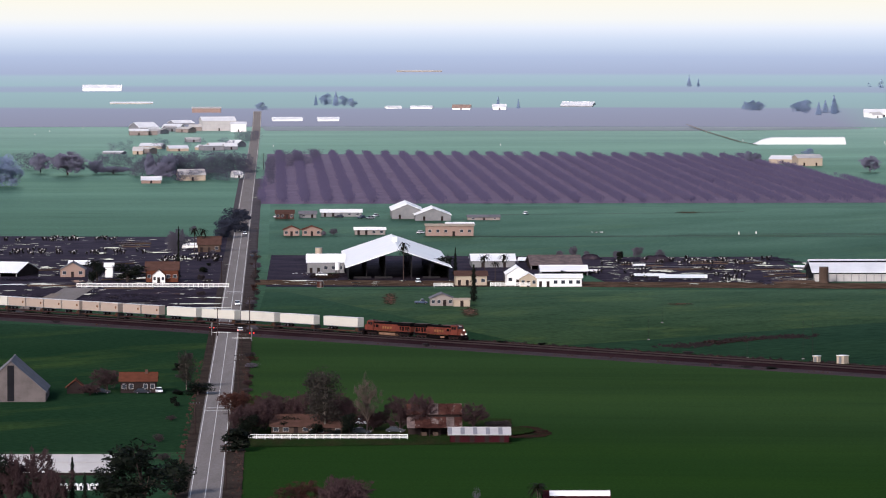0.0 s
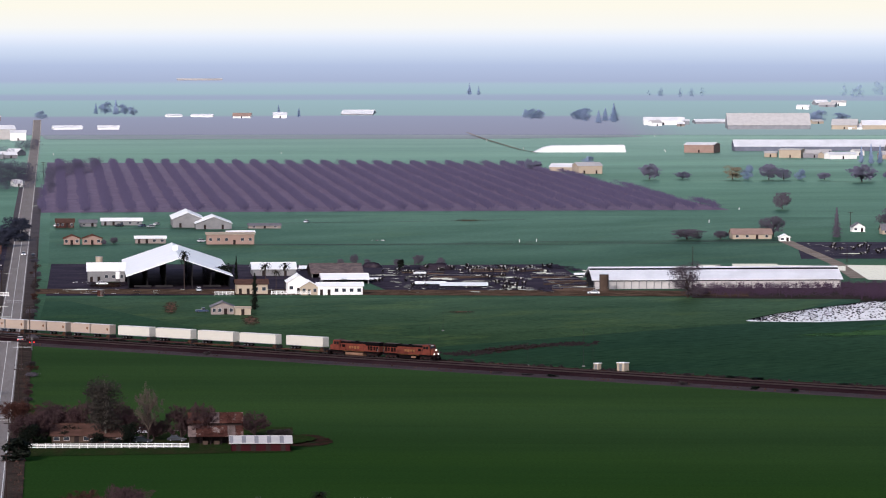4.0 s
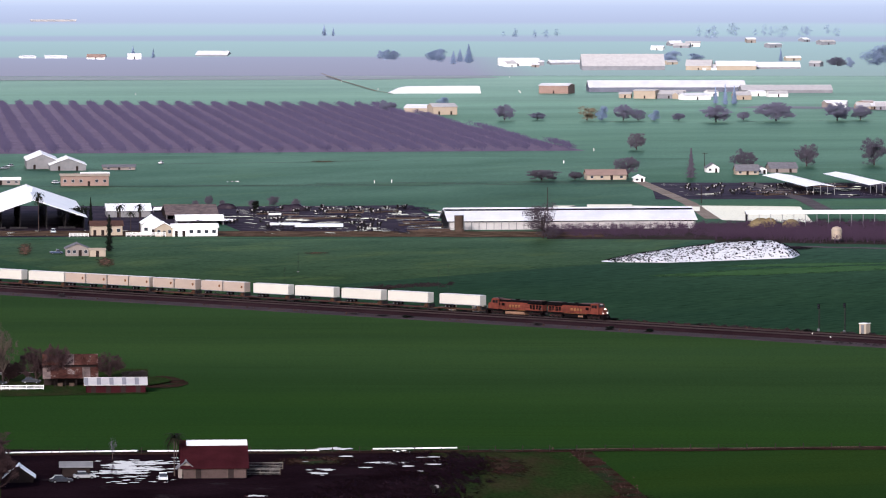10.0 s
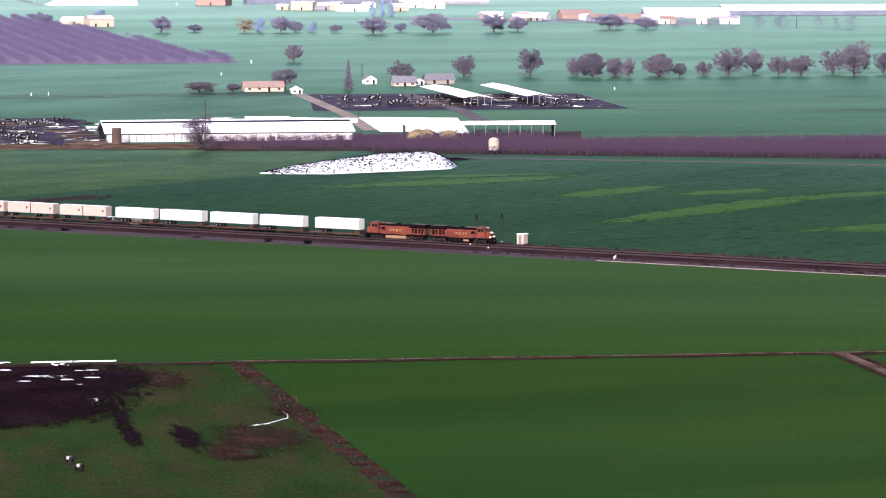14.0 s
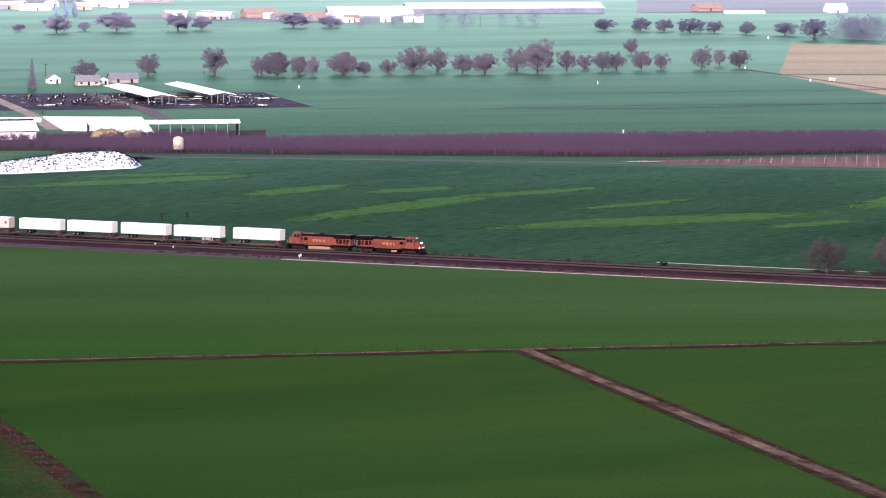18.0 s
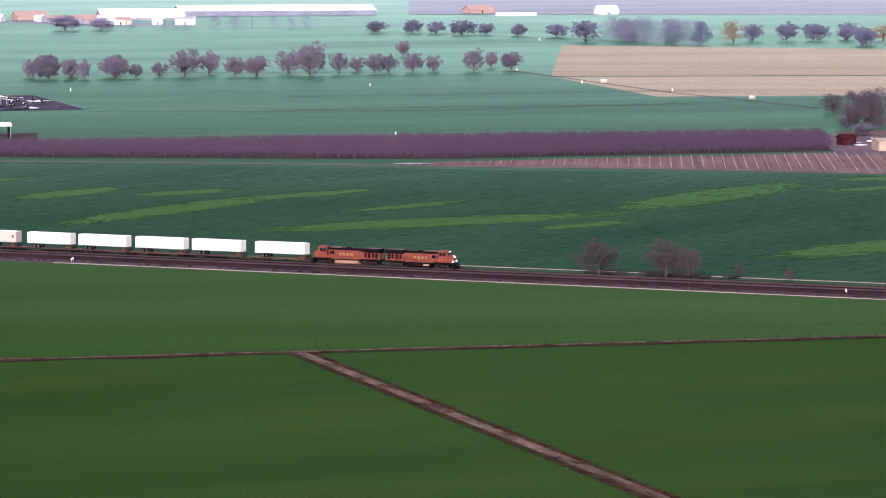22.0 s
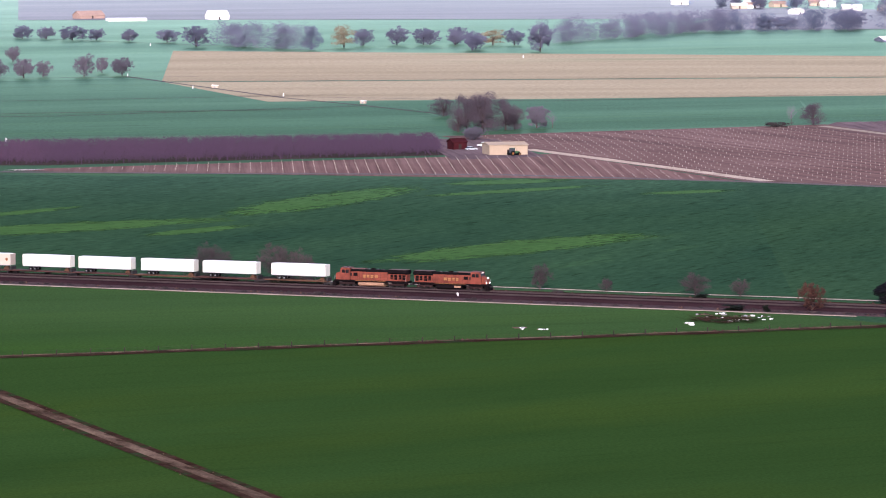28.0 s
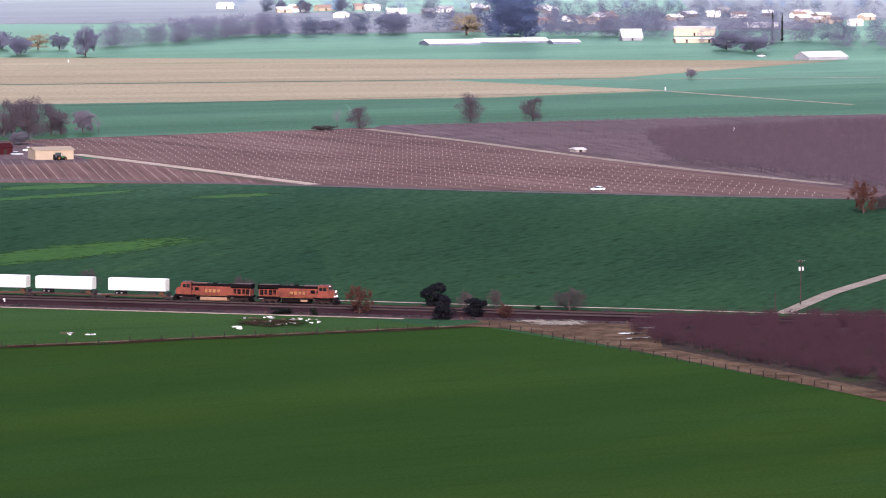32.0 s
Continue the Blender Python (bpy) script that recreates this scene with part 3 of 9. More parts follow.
def blot(name, cx, cy, rx, ry, mat, level, seed, label, category, turn=0.0, n=80, rough=0.3):
    """A ragged patch of another surface (puddle, bare spot)."""
    rnd = random.Random(seed)
    ph = [rnd.uniform(0, math.tau) for _ in range(4)]
    v = []
    up = lift(level)
    for k in range(n):
        a = k * math.tau / n
        w = 1 + rough * (0.4 * math.sin(2 * a + ph[0]) + 0.35 * math.sin(3 * a + ph[1]) + 0.3 * math.sin(5 * a + ph[2]) + 0.2 * math.sin(11 * a + ph[3]) + 0.2 * math.sin(19 * a + ph[0]) + 0.14 * math.sin(31 * a + ph[1]))
        x, y = rx * w * math.cos(a), ry * w * math.sin(a)
        c, s = math.cos(radians(turn)), math.sin(radians(turn))
        v.append((cx + x * c - y * s, cy + x * s + y * c, gz(cx, cy) + up))
    ob = raw(name, v, [tuple(range(n))], M[mat])
    return tagged(ob, label, category, kind="structure")


def strip(name, pts, width, mat, level=3, label="", category="track"):
    """A lane of even width along a line of points."""
    v, f = [], []
    base = lift(level)
    for k, (x, y) in enumerate(pts):
        p, q = Vector(pts[max(k - 1, 0)]), Vector(pts[min(k + 1, len(pts) - 1)])
        d = (q - p).normalized()
        n = Vector((-d.y, d.x)) * width / 2
        up = base + (0.3 if math.hypot(x, y) > 3990 else 0)
        v += [(x + n.x, y + n.y, gz(x, y) + up), (x - n.x, y - n.y, gz(x, y) + up)]
    for k in range(len(pts) - 1):
        f.append((2 * k, 2 * k + 1, 2 * k + 3, 2 * k + 2))
    ob = raw(name, v, f, M[mat])
    return tagged(ob, label, category, kind="structure")


build_ground()

# the railway: a straight line through the plain
TRACK = Vector((194.6, 1296.4))                       # a point of the centre line
ALONG = Vector((math.cos(radians(-42.16)), math.sin(radians(-42.16))))
SIDE = Vector((ALONG.y, -ALONG.x))                    # towards the camera
RAIL_Z = 1.0


def on_track(s, off=0.0):
    p = TRACK + ALONG * s + SIDE * off
    return p.x, p.y


# crops and bare ground
PASTURE_WEST = [(30.0, 1452.0), (176.0, 1596.0), (229.0, 1742.0), (-60.0, 1742.0)]
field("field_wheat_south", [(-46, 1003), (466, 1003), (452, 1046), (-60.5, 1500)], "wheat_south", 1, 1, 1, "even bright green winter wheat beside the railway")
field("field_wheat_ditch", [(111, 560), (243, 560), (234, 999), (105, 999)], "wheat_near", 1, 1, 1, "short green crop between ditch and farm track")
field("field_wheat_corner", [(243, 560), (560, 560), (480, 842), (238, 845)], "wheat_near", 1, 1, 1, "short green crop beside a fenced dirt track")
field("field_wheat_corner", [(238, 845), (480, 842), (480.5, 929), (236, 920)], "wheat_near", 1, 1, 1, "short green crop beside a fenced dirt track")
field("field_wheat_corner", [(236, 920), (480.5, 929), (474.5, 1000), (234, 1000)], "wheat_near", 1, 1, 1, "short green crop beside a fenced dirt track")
field("field_paddock", [(-45, 560), (111, 560), (105, 999), (-44, 999)], "rough_grass", 1, 1, 1, "rough trodden grass paddock with bare brown patches", "paddock")
field("field_even_crop", [(471.4, 1070.3), on_track(760, -16), (790, 1345), (628.7, 1474.4)], "wheat_even", 1, 1, 1, "dense dark green crop beside the railway")
field("field_dense_crop", [on_track(-40, -16), (471.4, 1070.3), (628.7, 1474.4), (282.9, 1665.5)], "wheat_dark", 1, 1, 1, "dense dark green crop with paler yellow-green drifts")
field("field_dense_crop", [on_track(-250, -15), on_track(-40, -16), (282.9, 1665.5), (244.0, 1759.6)], "wheat_dark", 1, 1, 1, "dense dark green crop with paler yellow-green drifts")
field("field_pasture", [(-61.1, 1561.9), on_track(-238, -15), (229.0, 1753.3), (-64.6, 1745.9)], "pasture", 2, 1, 1, "dark green pasture north of the railway", "pasture")
field("field_pasture_west", PASTURE_WEST, "pasture_pale", 4, 1, 1, "mottled olive pasture beside the silage clamp", "pasture")
field("field_pasture", [(-71.3, 1957.2), (253.4, 1976.6), (308.3, 2405.8), (-89.1, 2473.7)], "pasture", 1, 1, 1, "flat green pasture crossed by a drain", "pasture")
field("field_west", [(-273.3, 2140.7), (-91.4, 2156.3), (-118.1, 2817.8), (-368.9, 2890.9)], "plain", 1, 1, 1, "smooth green field beside the country road")
field("field_west_near", [(-142.6, 1114.6), (-57.8, 1114.6), (-70.7, 1514.0), (-203.9, 1595.5)], "pasture", 1, 1, 1, "dark green meadow west of the road", "pasture")



def drift(ax, ay, bx, by, half, seed, mat="drift_patch", label="ragged paler yellow-green drift in the crop"):
    """A long thin patch of paler growth along the crop's drill rows."""
    rnd = random.Random(seed)
    ph = [rnd.uniform(0, math.tau) for _ in range(4)]
    L = math.hypot(bx - ax, by - ay) / 2 * 1.25
    half *= 1.5
    n = 72
    v = []
    for k in range(n):
        a = k * math.tau / n
        w = 1 + 0.16 * math.sin(2 * a + ph[0]) + 0.12 * math.sin(5 * a + ph[1]) + 0.08 * math.sin(11 * a + ph[2])
        v.append((L * w * math.cos(a), half * w * math.sin(a), 0))
    ob = raw("crop_drift", v, [tuple(range(n))], M[mat])
    ob.matrix_basis = pose((ax + bx) / 2, (ay + by) / 2, lift(3), 0, 0, math.degrees(math.atan2(by - ay, bx - ax)))
    tagged(ob, label, "crop drift", kind="structure")


for _k, _q in enumerate(((251, 1371, 344, 1481, 8), (325, 1459, 372, 1494, 6), (308, 1338, 418, 1374, 13), (380, 1319, 417, 1346, 5), (425, 1382, 526, 1500, 10), (252, 1474, 298, 1528, 7), (185, 1532, 276, 1576, 10), (410, 1203, 518, 1280, 11),
                         (533, 1495, 582, 1508, 8), (510, 1447, 574, 1474, 6), (574, 1431, 612, 1441, 5), (298, 1484, 332, 1509, 7), (345, 1400, 392, 1438, 4), (214, 1580, 272, 1592, 6), (470, 1440, 500, 1470, 5))):
    drift(*_q, 900 + _k)

# dormant orchards and their floors
field("field_orchard_floor", [(-94.7, 2478.0), (264.1, 2496.3), (203.1, 3226.9), (-120.2, 3289.3)], "orchard_floor_pale", 2, 1, 1, "brown orchard floor under dormant trees", "orchard floor")
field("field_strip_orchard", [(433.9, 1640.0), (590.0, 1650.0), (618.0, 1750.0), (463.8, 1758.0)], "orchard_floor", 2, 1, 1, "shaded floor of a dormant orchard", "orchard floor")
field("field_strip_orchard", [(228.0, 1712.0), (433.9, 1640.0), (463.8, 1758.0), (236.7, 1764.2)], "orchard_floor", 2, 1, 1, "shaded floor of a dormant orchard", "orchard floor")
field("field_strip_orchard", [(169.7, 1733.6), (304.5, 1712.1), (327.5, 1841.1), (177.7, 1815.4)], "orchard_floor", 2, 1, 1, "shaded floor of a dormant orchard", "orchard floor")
field("field_east_orchard", [(800.1, 1787.9), (783.4, 1305.4), (1080.9, 1801.7), (815.1, 1809.9)], "orchard_soil", 1, 1, 1, "brown orchard floor under dormant trees", "orchard floor")
field("field_near_orchard", [(483.2, 944.9), (487.7, 782.6), (601.4, 965.5), (514.8, 992.3)], "orchard_floor", 3, 1, 1, "brown orchard floor beside the railway", "orchard floor")

# vineyard and stubble
field("field_vineyard", [(418.0, 1612.0), (631.0, 1479.7), (628.9, 1644.0), (430.0, 1624.0)], "vine_soil_slant", 3, 1, 1, "red-brown vineyard soil with pale stakes", "vineyard")
field("field_vineyard_wide", [(632.7, 1478.9), (788.8, 1314.3), (803.6, 1795.8), (626.9, 1767.2)], "vine_soil", 2, 1, 1, "red-brown young vineyard soil with pale stakes", "vineyard")
for _q in ([(308, 1842), (655, 1790), (690, 1990), (381, 1990)], [(381, 1990), (690, 1990), (655, 2300), (381, 2285)], [(256, 2152), (381, 2142), (381, 2285), (268, 2285)], [(255, 1950), (381, 1990), (381, 2005), (258, 2000)], [(250, 1880), (308, 1842), (381, 1990), (255, 1950)], [(660, 1795), (800, 1800), (878, 1990), (690, 1990)], [(690, 1990), (878, 1990), (955, 2008), (648, 2048)], [(812, 1815), (1000, 1808), (1060, 2030), (878, 1990)], [(1000, 1808), (1330, 1845), (1320, 2100), (1060, 2030)]):
    field("field_north", _q, "plain_near", 0, 8, 8, "deep green field with faint yellowish drill lines")
field("field_stubble", [(658.0, 2264.0), (1112.5, 2176.5), (1322.6, 2321.1), (774.5, 2641.1)], "tan", 1, 1, 1, "pale tan stubble field")
field("field_stubble_near", [(960.3, 2011.1), (1062.5, 2037.1), (1066.9, 2051.5), (1019.7, 2186.0)], "tan", 1, 1, 1, "pale tan stubble field")
field("field_stubble_near", [(646.2, 2053.9), (960.3, 2011.1), (1019.7, 2186.0), (656.8, 2255.0)], "tan", 1, 1, 1, "pale tan stubble field")

# yards of mud and earth
field("field_feedlot", [(62.8, 1766.4), (139.6, 1775.9), (137.1, 1966.5), (42.3, 1963.6)], "corral", 4, 1, 1, "dark wet feedlot mud", "mud yard")
field("field_feedlot_west", [(-192.0, 1654.9), (-71.9, 1639.7), (-91.8, 2130.5), (-248.1, 2140.7)], "corral", 3, 1, 1, "dark wet corral mud", "mud yard")
field("field_cow_lot", [(242.2, 2004.7), (378.1, 2008.7), (379.1, 2138.2), (257.4, 2151.2)], "corral", 3, 1, 1, "dark cattle yard mud", "mud yard")
field("field_barn_yard", [(-65.1, 1759.7), (53.1, 1759.7), (50.0, 1965.8), (-70.9, 1978.9)], "corral", 3, 1, 1, "trodden dark dairy yard", "mud yard")
field("field_red_barn_yard", [(-14.6, 892.0), (64.2, 922.8), (73.0, 997.6), (-16.4, 1009.4)], "mud", 3, 1, 1, "dark muddy farmyard with puddles", "mud yard")
field("field_garden", [(-47.1, 1125.9), (16.2, 1134.6), (17.2, 1202.3), (-49.9, 1213.8)], "rough_grass", 3, 1, 1, "homestead garden of rough grass", "garden")
field("field_yard_strip", [(-76.5, 1771.6), (191.3, 1742.1), (195.1, 1777.2), (-77.9, 1803.7)], "dirt", 5, 1, 1, "pale earth farm lane beside the feedlot", "lane")
blot("garden_bed", 19.4, 1164.4, 6.5, 17, "soil", 3, 3, "round bare earth headland at the garden's end", "bare earth", 0, rough=0.12)

field("field_gate_corner", [(477.0, 1000.0), (483.0, 923.5), (515.9, 988.7), (484.0, 1026.0)], "dirt", 2, 1, 1, "bare trodden corner beside the gate", "bare earth")

# lanes
strip("lane_field_edge", [(-46, 1000.0), (104, 998.0)] + [(104 + 12 * k, 998.2 + 0.9 * math.sin(k * 2.1)) for k in range(1, 31)] + [(474, 1000)], 5.2, "soil", 3, "earth headland with a fence")
strip("lane_field_edge_track", [(104 + 10 * k, 1000.6 + 0.5 * math.sin(k * 1.3)) for k in range(38)], 1.9, "rut", 4, "thin pale wheel track")
strip("lane_dirt", [(234, 999), (238, 750), (243, 560)], 6.4, "soil", 4, "brown farm track between crops")
strip("lane_dirt_wheel", [(234.1, 998), (238.1, 750), (243.1, 560)], 2.8, "rut", 5, "worn pale centre of a farm track")
strip("ditch_bank", [(104.5, 998), (106.5, 900), (109, 805), (112, 560)], 4.6, "soil", 3, "rough ditch bank", "ditch")
strip("lane_fenced", [(474.0, 1004.0), (481.5, 991.0), (485.2, 958.0), (485.3, 916.7), (484.5, 849.4), (482.8, 795.3)], 8.5, "dirt", 4, "dusty farm track beside a wire fence")
strip("lane_vineyard_edge", [*[(227.1, 1693.6), (283.4, 1668.7), (357.5, 1635.8), (426.6, 1601.3), (482.7, 1573.6), (566.2, 1538.9)], *[(631.6, 1476.3), (685.7, 1414.3), (727.3, 1374.4), (783.0, 1325.6)]], 6, "farm_road", 4, "grey farm road along the crop")
strip("lane_vineyard_split", [(627.8, 1672.3), (631.9, 1617.1), (636.2, 1547.1), (639.6, 1475.8)], 6, "sand", 5, "pale sandy track through the vineyard")
strip("lane_vineyard_top", [(797.3, 1784.5), (796.9, 1694.4), (793.0, 1597.3), (792.3, 1497.2), (798.4, 1400.6)], 5, "lane", 5, "pale sandy track along the orchard")
strip("lane_north_bank", [on_track(150 + 20 * k, -19.6 + 0.7 * math.sin(k * 1.7)) for k in range(31)], 1.9, "sand", 4, "pale path beside the railway")
strip("lane_crop_right", [(553.2, 996.5), (590.8, 1039.8), (628.7, 1077.5), (679.5, 1124.4)], 4, "lane", 4, "pale farm track through the green crop")
strip("lane_far_ditch", [(657.0, 2326.5), (660.6, 2190.8), (663.8, 2085.5), (674.6, 2012.7), (683.9, 1920.3)], 2.6, "verge", 3, "brown ditch track with white pump boxes")
strip("lane_green_field", [(1063.7, 2046.0), (1066.5, 2015.0), (1073.5, 1941.0), (1079.0, 1880.0)], 3.2, "sand", 5, "thin pale track through a green field")
strip("lane_green_field", [(1040.0, 2198.0), (1092.4, 2161.7), (1181.7, 2136.9), (1260.0, 2120.0)], 3.0, "sand", 5, "thin pale track through a green field")
strip("lane_far_yard", [(445.4, 3182.4), (509.3, 3152.5), (568.4, 3101.0), (623.6, 3040.4)], 45, "far_purple", 3, "trodden grey-purple earth of a far farmyard", "farmyard")
strip("lane_cow_lot", [(253.6, 2167.6), (252.4, 1971.8), (246.9, 1858.8)], 6, "lane", 5, "pale concrete cattle lane")
strip("lane_silage", [(301.2, 2151.8), (304.4, 2002.6), (299.3, 1893.7)], 7, "farm_road", 5, "muddy cattle lane")
for _p in ([(656.0, 2259.0), (850.0, 2222.0), (1019.0, 2190.0)], [(402.5, 2367.5), (619.0, 2323.2), (690.8, 2310.7)], [(376.2, 1988.0), (523.0, 1963.1), (673.8, 2002.6)], [(650.3, 2109.7), (766.3, 2016.4), (896.1, 2028.1), (1041.3, 2037.1)], [(680.7, 2947.1), (757.8, 2844.1), (854.0, 2630.1), (962.9, 2618.8)], [(11.1, 2135.4), (126.5, 2130.1), (254.5, 2144.9)], [(236.3, 2938.3), (385.4, 2902.9), (503.3, 2939.3)], [(-74.8, 2138.5), (38.4, 2135.4), (165.3, 2147.3), (253.3, 2160.6)], [(-80.1, 2292.5), (-7.4, 2296.4), (25.2, 2307.3)], [(20.1, 2350.1), (98.3, 2366.7), (149.7, 2384.3)], [(106.5, 2155.3), (178.4, 2160.9), (253.5, 2166.4)], [(452.8, 1981.9), (530.3, 1990.4), (643.1, 1980.2)], [(483.9, 2095.3), (590.2, 2099.6), (699.7, 2104.0)]):
    strip("drain", _p, 1.8, "verge", 3, "narrow weedy drain between fields", "ditch")


# the country road
def build_road():
    a, b = Vector((-46.6, 905.0)), Vector((-162.3, 4200.0))
    pts = [(-43.5, 820.0)] + [tuple(a.lerp(b, k / 24)) for k in range(25)]
    strip("road", pts, 7.2, "asphalt", 4, "straight two-lane asphalt country road", "road")
    for nm, off in (("east", 1), ("west", -1)):
        shifted = [(x + off * (5.6 if off > 0 else 4.8), y + off * 0.25) for x, y in pts if y < 2900]
        strip("verge_" + nm, shifted, 4.2 if off > 0 else 2.4, "verge", 3, "weedy brown roadside verge", "verge")
    for off in (-3.15, 3.15):
        strip("road_line", [(x + off, y) for x, y in pts], 0.16, "line", 5, "white edge line on the road", "road marking")
    strip("road_line", [(x, y) for x, y in pts if y < 2400], 0.14, "line", 5, "worn centre line on the road", "road marking")
    d = (b - a).normalized()
    for y in (1225.0, 1720.0):
        c = a + d * (y - a.y)
        strip("stop_bar", [(c.x - 2.9, c.y), (c.x + 2.9, c.y)], 1.0, "line", 6, "white rail-crossing marking on asphalt", "road marking")
        strip("stop_bar", [(c.x - 2.9, c.y + 9), (c.x + 2.9, c.y + 9)], 1.0, "line", 6, "white rail-crossing marking on asphalt", "road marking")


build_road()


def build_track():
    lo, hi = -900.0, 1000.0
    turn = -42.16
    bed = thing("track_bed", *on_track(0), turn, "grey-brown ballast bed carrying two straight tracks", "track bed", z=0.0, kind="structure")
    # local x runs along the line, local -y towards the camera
    part("ballast", prismm([(-13, 0.0), (-10.5, 0.72), (3.4, 0.72), (5.6, 0.0)], "x", lo, hi), M["ballast"], bed)
    part("service_strip", prismm([(-22, 0.0), (-21, 0.14), (-12.2, 0.14), (-12.2, 0.0)], "x", lo, 130.0), M["ballast_grey"], bed)
    part("service_strip", prismm([(-19, 0.0), (-18.5, 0.14), (-12.2, 0.14), (-12.2, 0.0)], "x", 130.0, hi), M["ballast_old"], bed)
    part("wheel_track", boxm(60, -21.6, 0.1, 385.0, -20.4, 0.2), M["lane"], bed)
    part("bank", prismm([(5.4, 0.0), (6.2, 0.3), (10.5, 0.3), (11.5, 0.0)], "x", lo, hi), M["soil"], bed)
    for y in (0.0, -7.0):
        for dy in (-0.75, 0.75):
            part("rail", boxm(lo, y + dy - 0.07, 0.74, hi, y + dy + 0.07, 1.0), M["rail"], bed)
        v, f = [], []
        x = lo
        k = 0
        while x < hi:
            for dz in (0.66, 0.8):
                v += [(x, y - 1.3, dz), (x + 0.25, y - 1.3, dz), (x + 0.25, y + 1.3, dz), (x, y + 1.3, dz)]
            f += [(k, k + 1, k + 5, k + 4), (k + 1, k + 2, k + 6, k + 5), (k + 2, k + 3, k + 7, k + 6), (k + 3, k, k + 4, k + 7), (k + 4, k + 5, k + 6, k + 7)]
            k += 8
            x += 0.62
        tagged(raw("sleepers", v, f, M["tie"], bed), kind="stuff")


build_track()

field("farmyard", [(579.3, 1621.0), (618.0, 1628.0), (640.0, 1741.0), (612.0, 1750.0)], "orchard_soil", 2, 4, 4, "bare brown-mauve earth of a farmyard", "yard")

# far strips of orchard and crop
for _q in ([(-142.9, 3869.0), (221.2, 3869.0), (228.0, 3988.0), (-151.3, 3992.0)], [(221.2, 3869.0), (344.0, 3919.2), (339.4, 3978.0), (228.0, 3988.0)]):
    field("field_far_orchard", _q, "far_purple", 2, 16, 12, "far orchard and town ground, purple-grey with painted haze", "far orchard")
# the last piece is town ground, given the same haze colour
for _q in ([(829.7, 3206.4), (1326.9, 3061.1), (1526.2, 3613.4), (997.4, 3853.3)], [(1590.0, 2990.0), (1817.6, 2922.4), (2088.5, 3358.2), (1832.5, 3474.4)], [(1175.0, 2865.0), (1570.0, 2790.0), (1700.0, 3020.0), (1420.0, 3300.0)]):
    field("field_far_orchard", _q, "far_purple", 2, 1, 1, "far orchard and town ground, purple-grey with painted haze", "far orchard")


def build_backdrop():
    """The plain's hazy distance and the pale sky over it, painted as glow on a rim beyond 4 km."""
    m, nt, b = _base("hazy_distance")
    tc = nt.nodes.new("ShaderNodeTexCoord")
    sep = nt.nodes.new("ShaderNodeSeparateXYZ")
    nt.links.new(tc.outputs["Object"], sep.inputs[0])

    def height(lo, hi):
        r = nt.nodes.new("ShaderNodeMapRange")
        r.inputs[1].default_value, r.inputs[2].default_value = lo, hi
        nt.links.new(sep.outputs["Z"], r.inputs[0])
        return r.outputs[0]

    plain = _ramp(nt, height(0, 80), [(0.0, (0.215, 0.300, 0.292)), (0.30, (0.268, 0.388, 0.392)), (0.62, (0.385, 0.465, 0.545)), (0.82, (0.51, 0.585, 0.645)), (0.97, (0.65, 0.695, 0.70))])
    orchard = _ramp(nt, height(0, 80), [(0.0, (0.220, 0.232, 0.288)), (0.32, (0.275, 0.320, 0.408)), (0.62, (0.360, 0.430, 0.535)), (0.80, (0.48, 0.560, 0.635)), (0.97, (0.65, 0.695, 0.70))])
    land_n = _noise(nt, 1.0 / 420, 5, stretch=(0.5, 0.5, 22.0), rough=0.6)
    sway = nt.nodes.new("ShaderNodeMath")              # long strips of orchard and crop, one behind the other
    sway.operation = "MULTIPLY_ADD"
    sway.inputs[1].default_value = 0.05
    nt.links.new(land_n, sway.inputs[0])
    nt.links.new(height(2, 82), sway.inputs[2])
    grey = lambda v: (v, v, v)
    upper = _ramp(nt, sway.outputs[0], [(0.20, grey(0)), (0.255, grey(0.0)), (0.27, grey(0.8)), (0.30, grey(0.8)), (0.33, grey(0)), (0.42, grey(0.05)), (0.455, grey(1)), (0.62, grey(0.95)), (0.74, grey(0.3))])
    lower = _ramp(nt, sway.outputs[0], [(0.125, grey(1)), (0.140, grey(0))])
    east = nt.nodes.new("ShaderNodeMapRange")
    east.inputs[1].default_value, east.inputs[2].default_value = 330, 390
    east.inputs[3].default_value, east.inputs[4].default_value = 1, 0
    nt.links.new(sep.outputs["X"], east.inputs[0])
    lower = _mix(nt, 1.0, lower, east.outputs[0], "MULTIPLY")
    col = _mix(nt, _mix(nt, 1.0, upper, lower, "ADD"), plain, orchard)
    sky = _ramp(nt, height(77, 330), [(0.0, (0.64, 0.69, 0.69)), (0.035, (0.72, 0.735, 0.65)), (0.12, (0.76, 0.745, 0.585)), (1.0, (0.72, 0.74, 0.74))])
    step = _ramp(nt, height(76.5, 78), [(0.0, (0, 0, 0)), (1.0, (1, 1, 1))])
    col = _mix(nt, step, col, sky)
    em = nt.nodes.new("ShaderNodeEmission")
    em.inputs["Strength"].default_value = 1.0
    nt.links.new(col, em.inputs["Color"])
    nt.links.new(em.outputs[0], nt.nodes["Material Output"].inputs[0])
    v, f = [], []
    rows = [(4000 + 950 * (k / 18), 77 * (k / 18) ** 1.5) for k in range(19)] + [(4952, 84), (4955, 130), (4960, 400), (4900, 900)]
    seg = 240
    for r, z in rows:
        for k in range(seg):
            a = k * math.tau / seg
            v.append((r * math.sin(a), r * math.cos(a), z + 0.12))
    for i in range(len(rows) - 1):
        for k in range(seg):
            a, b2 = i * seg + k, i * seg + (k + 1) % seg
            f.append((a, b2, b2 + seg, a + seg))
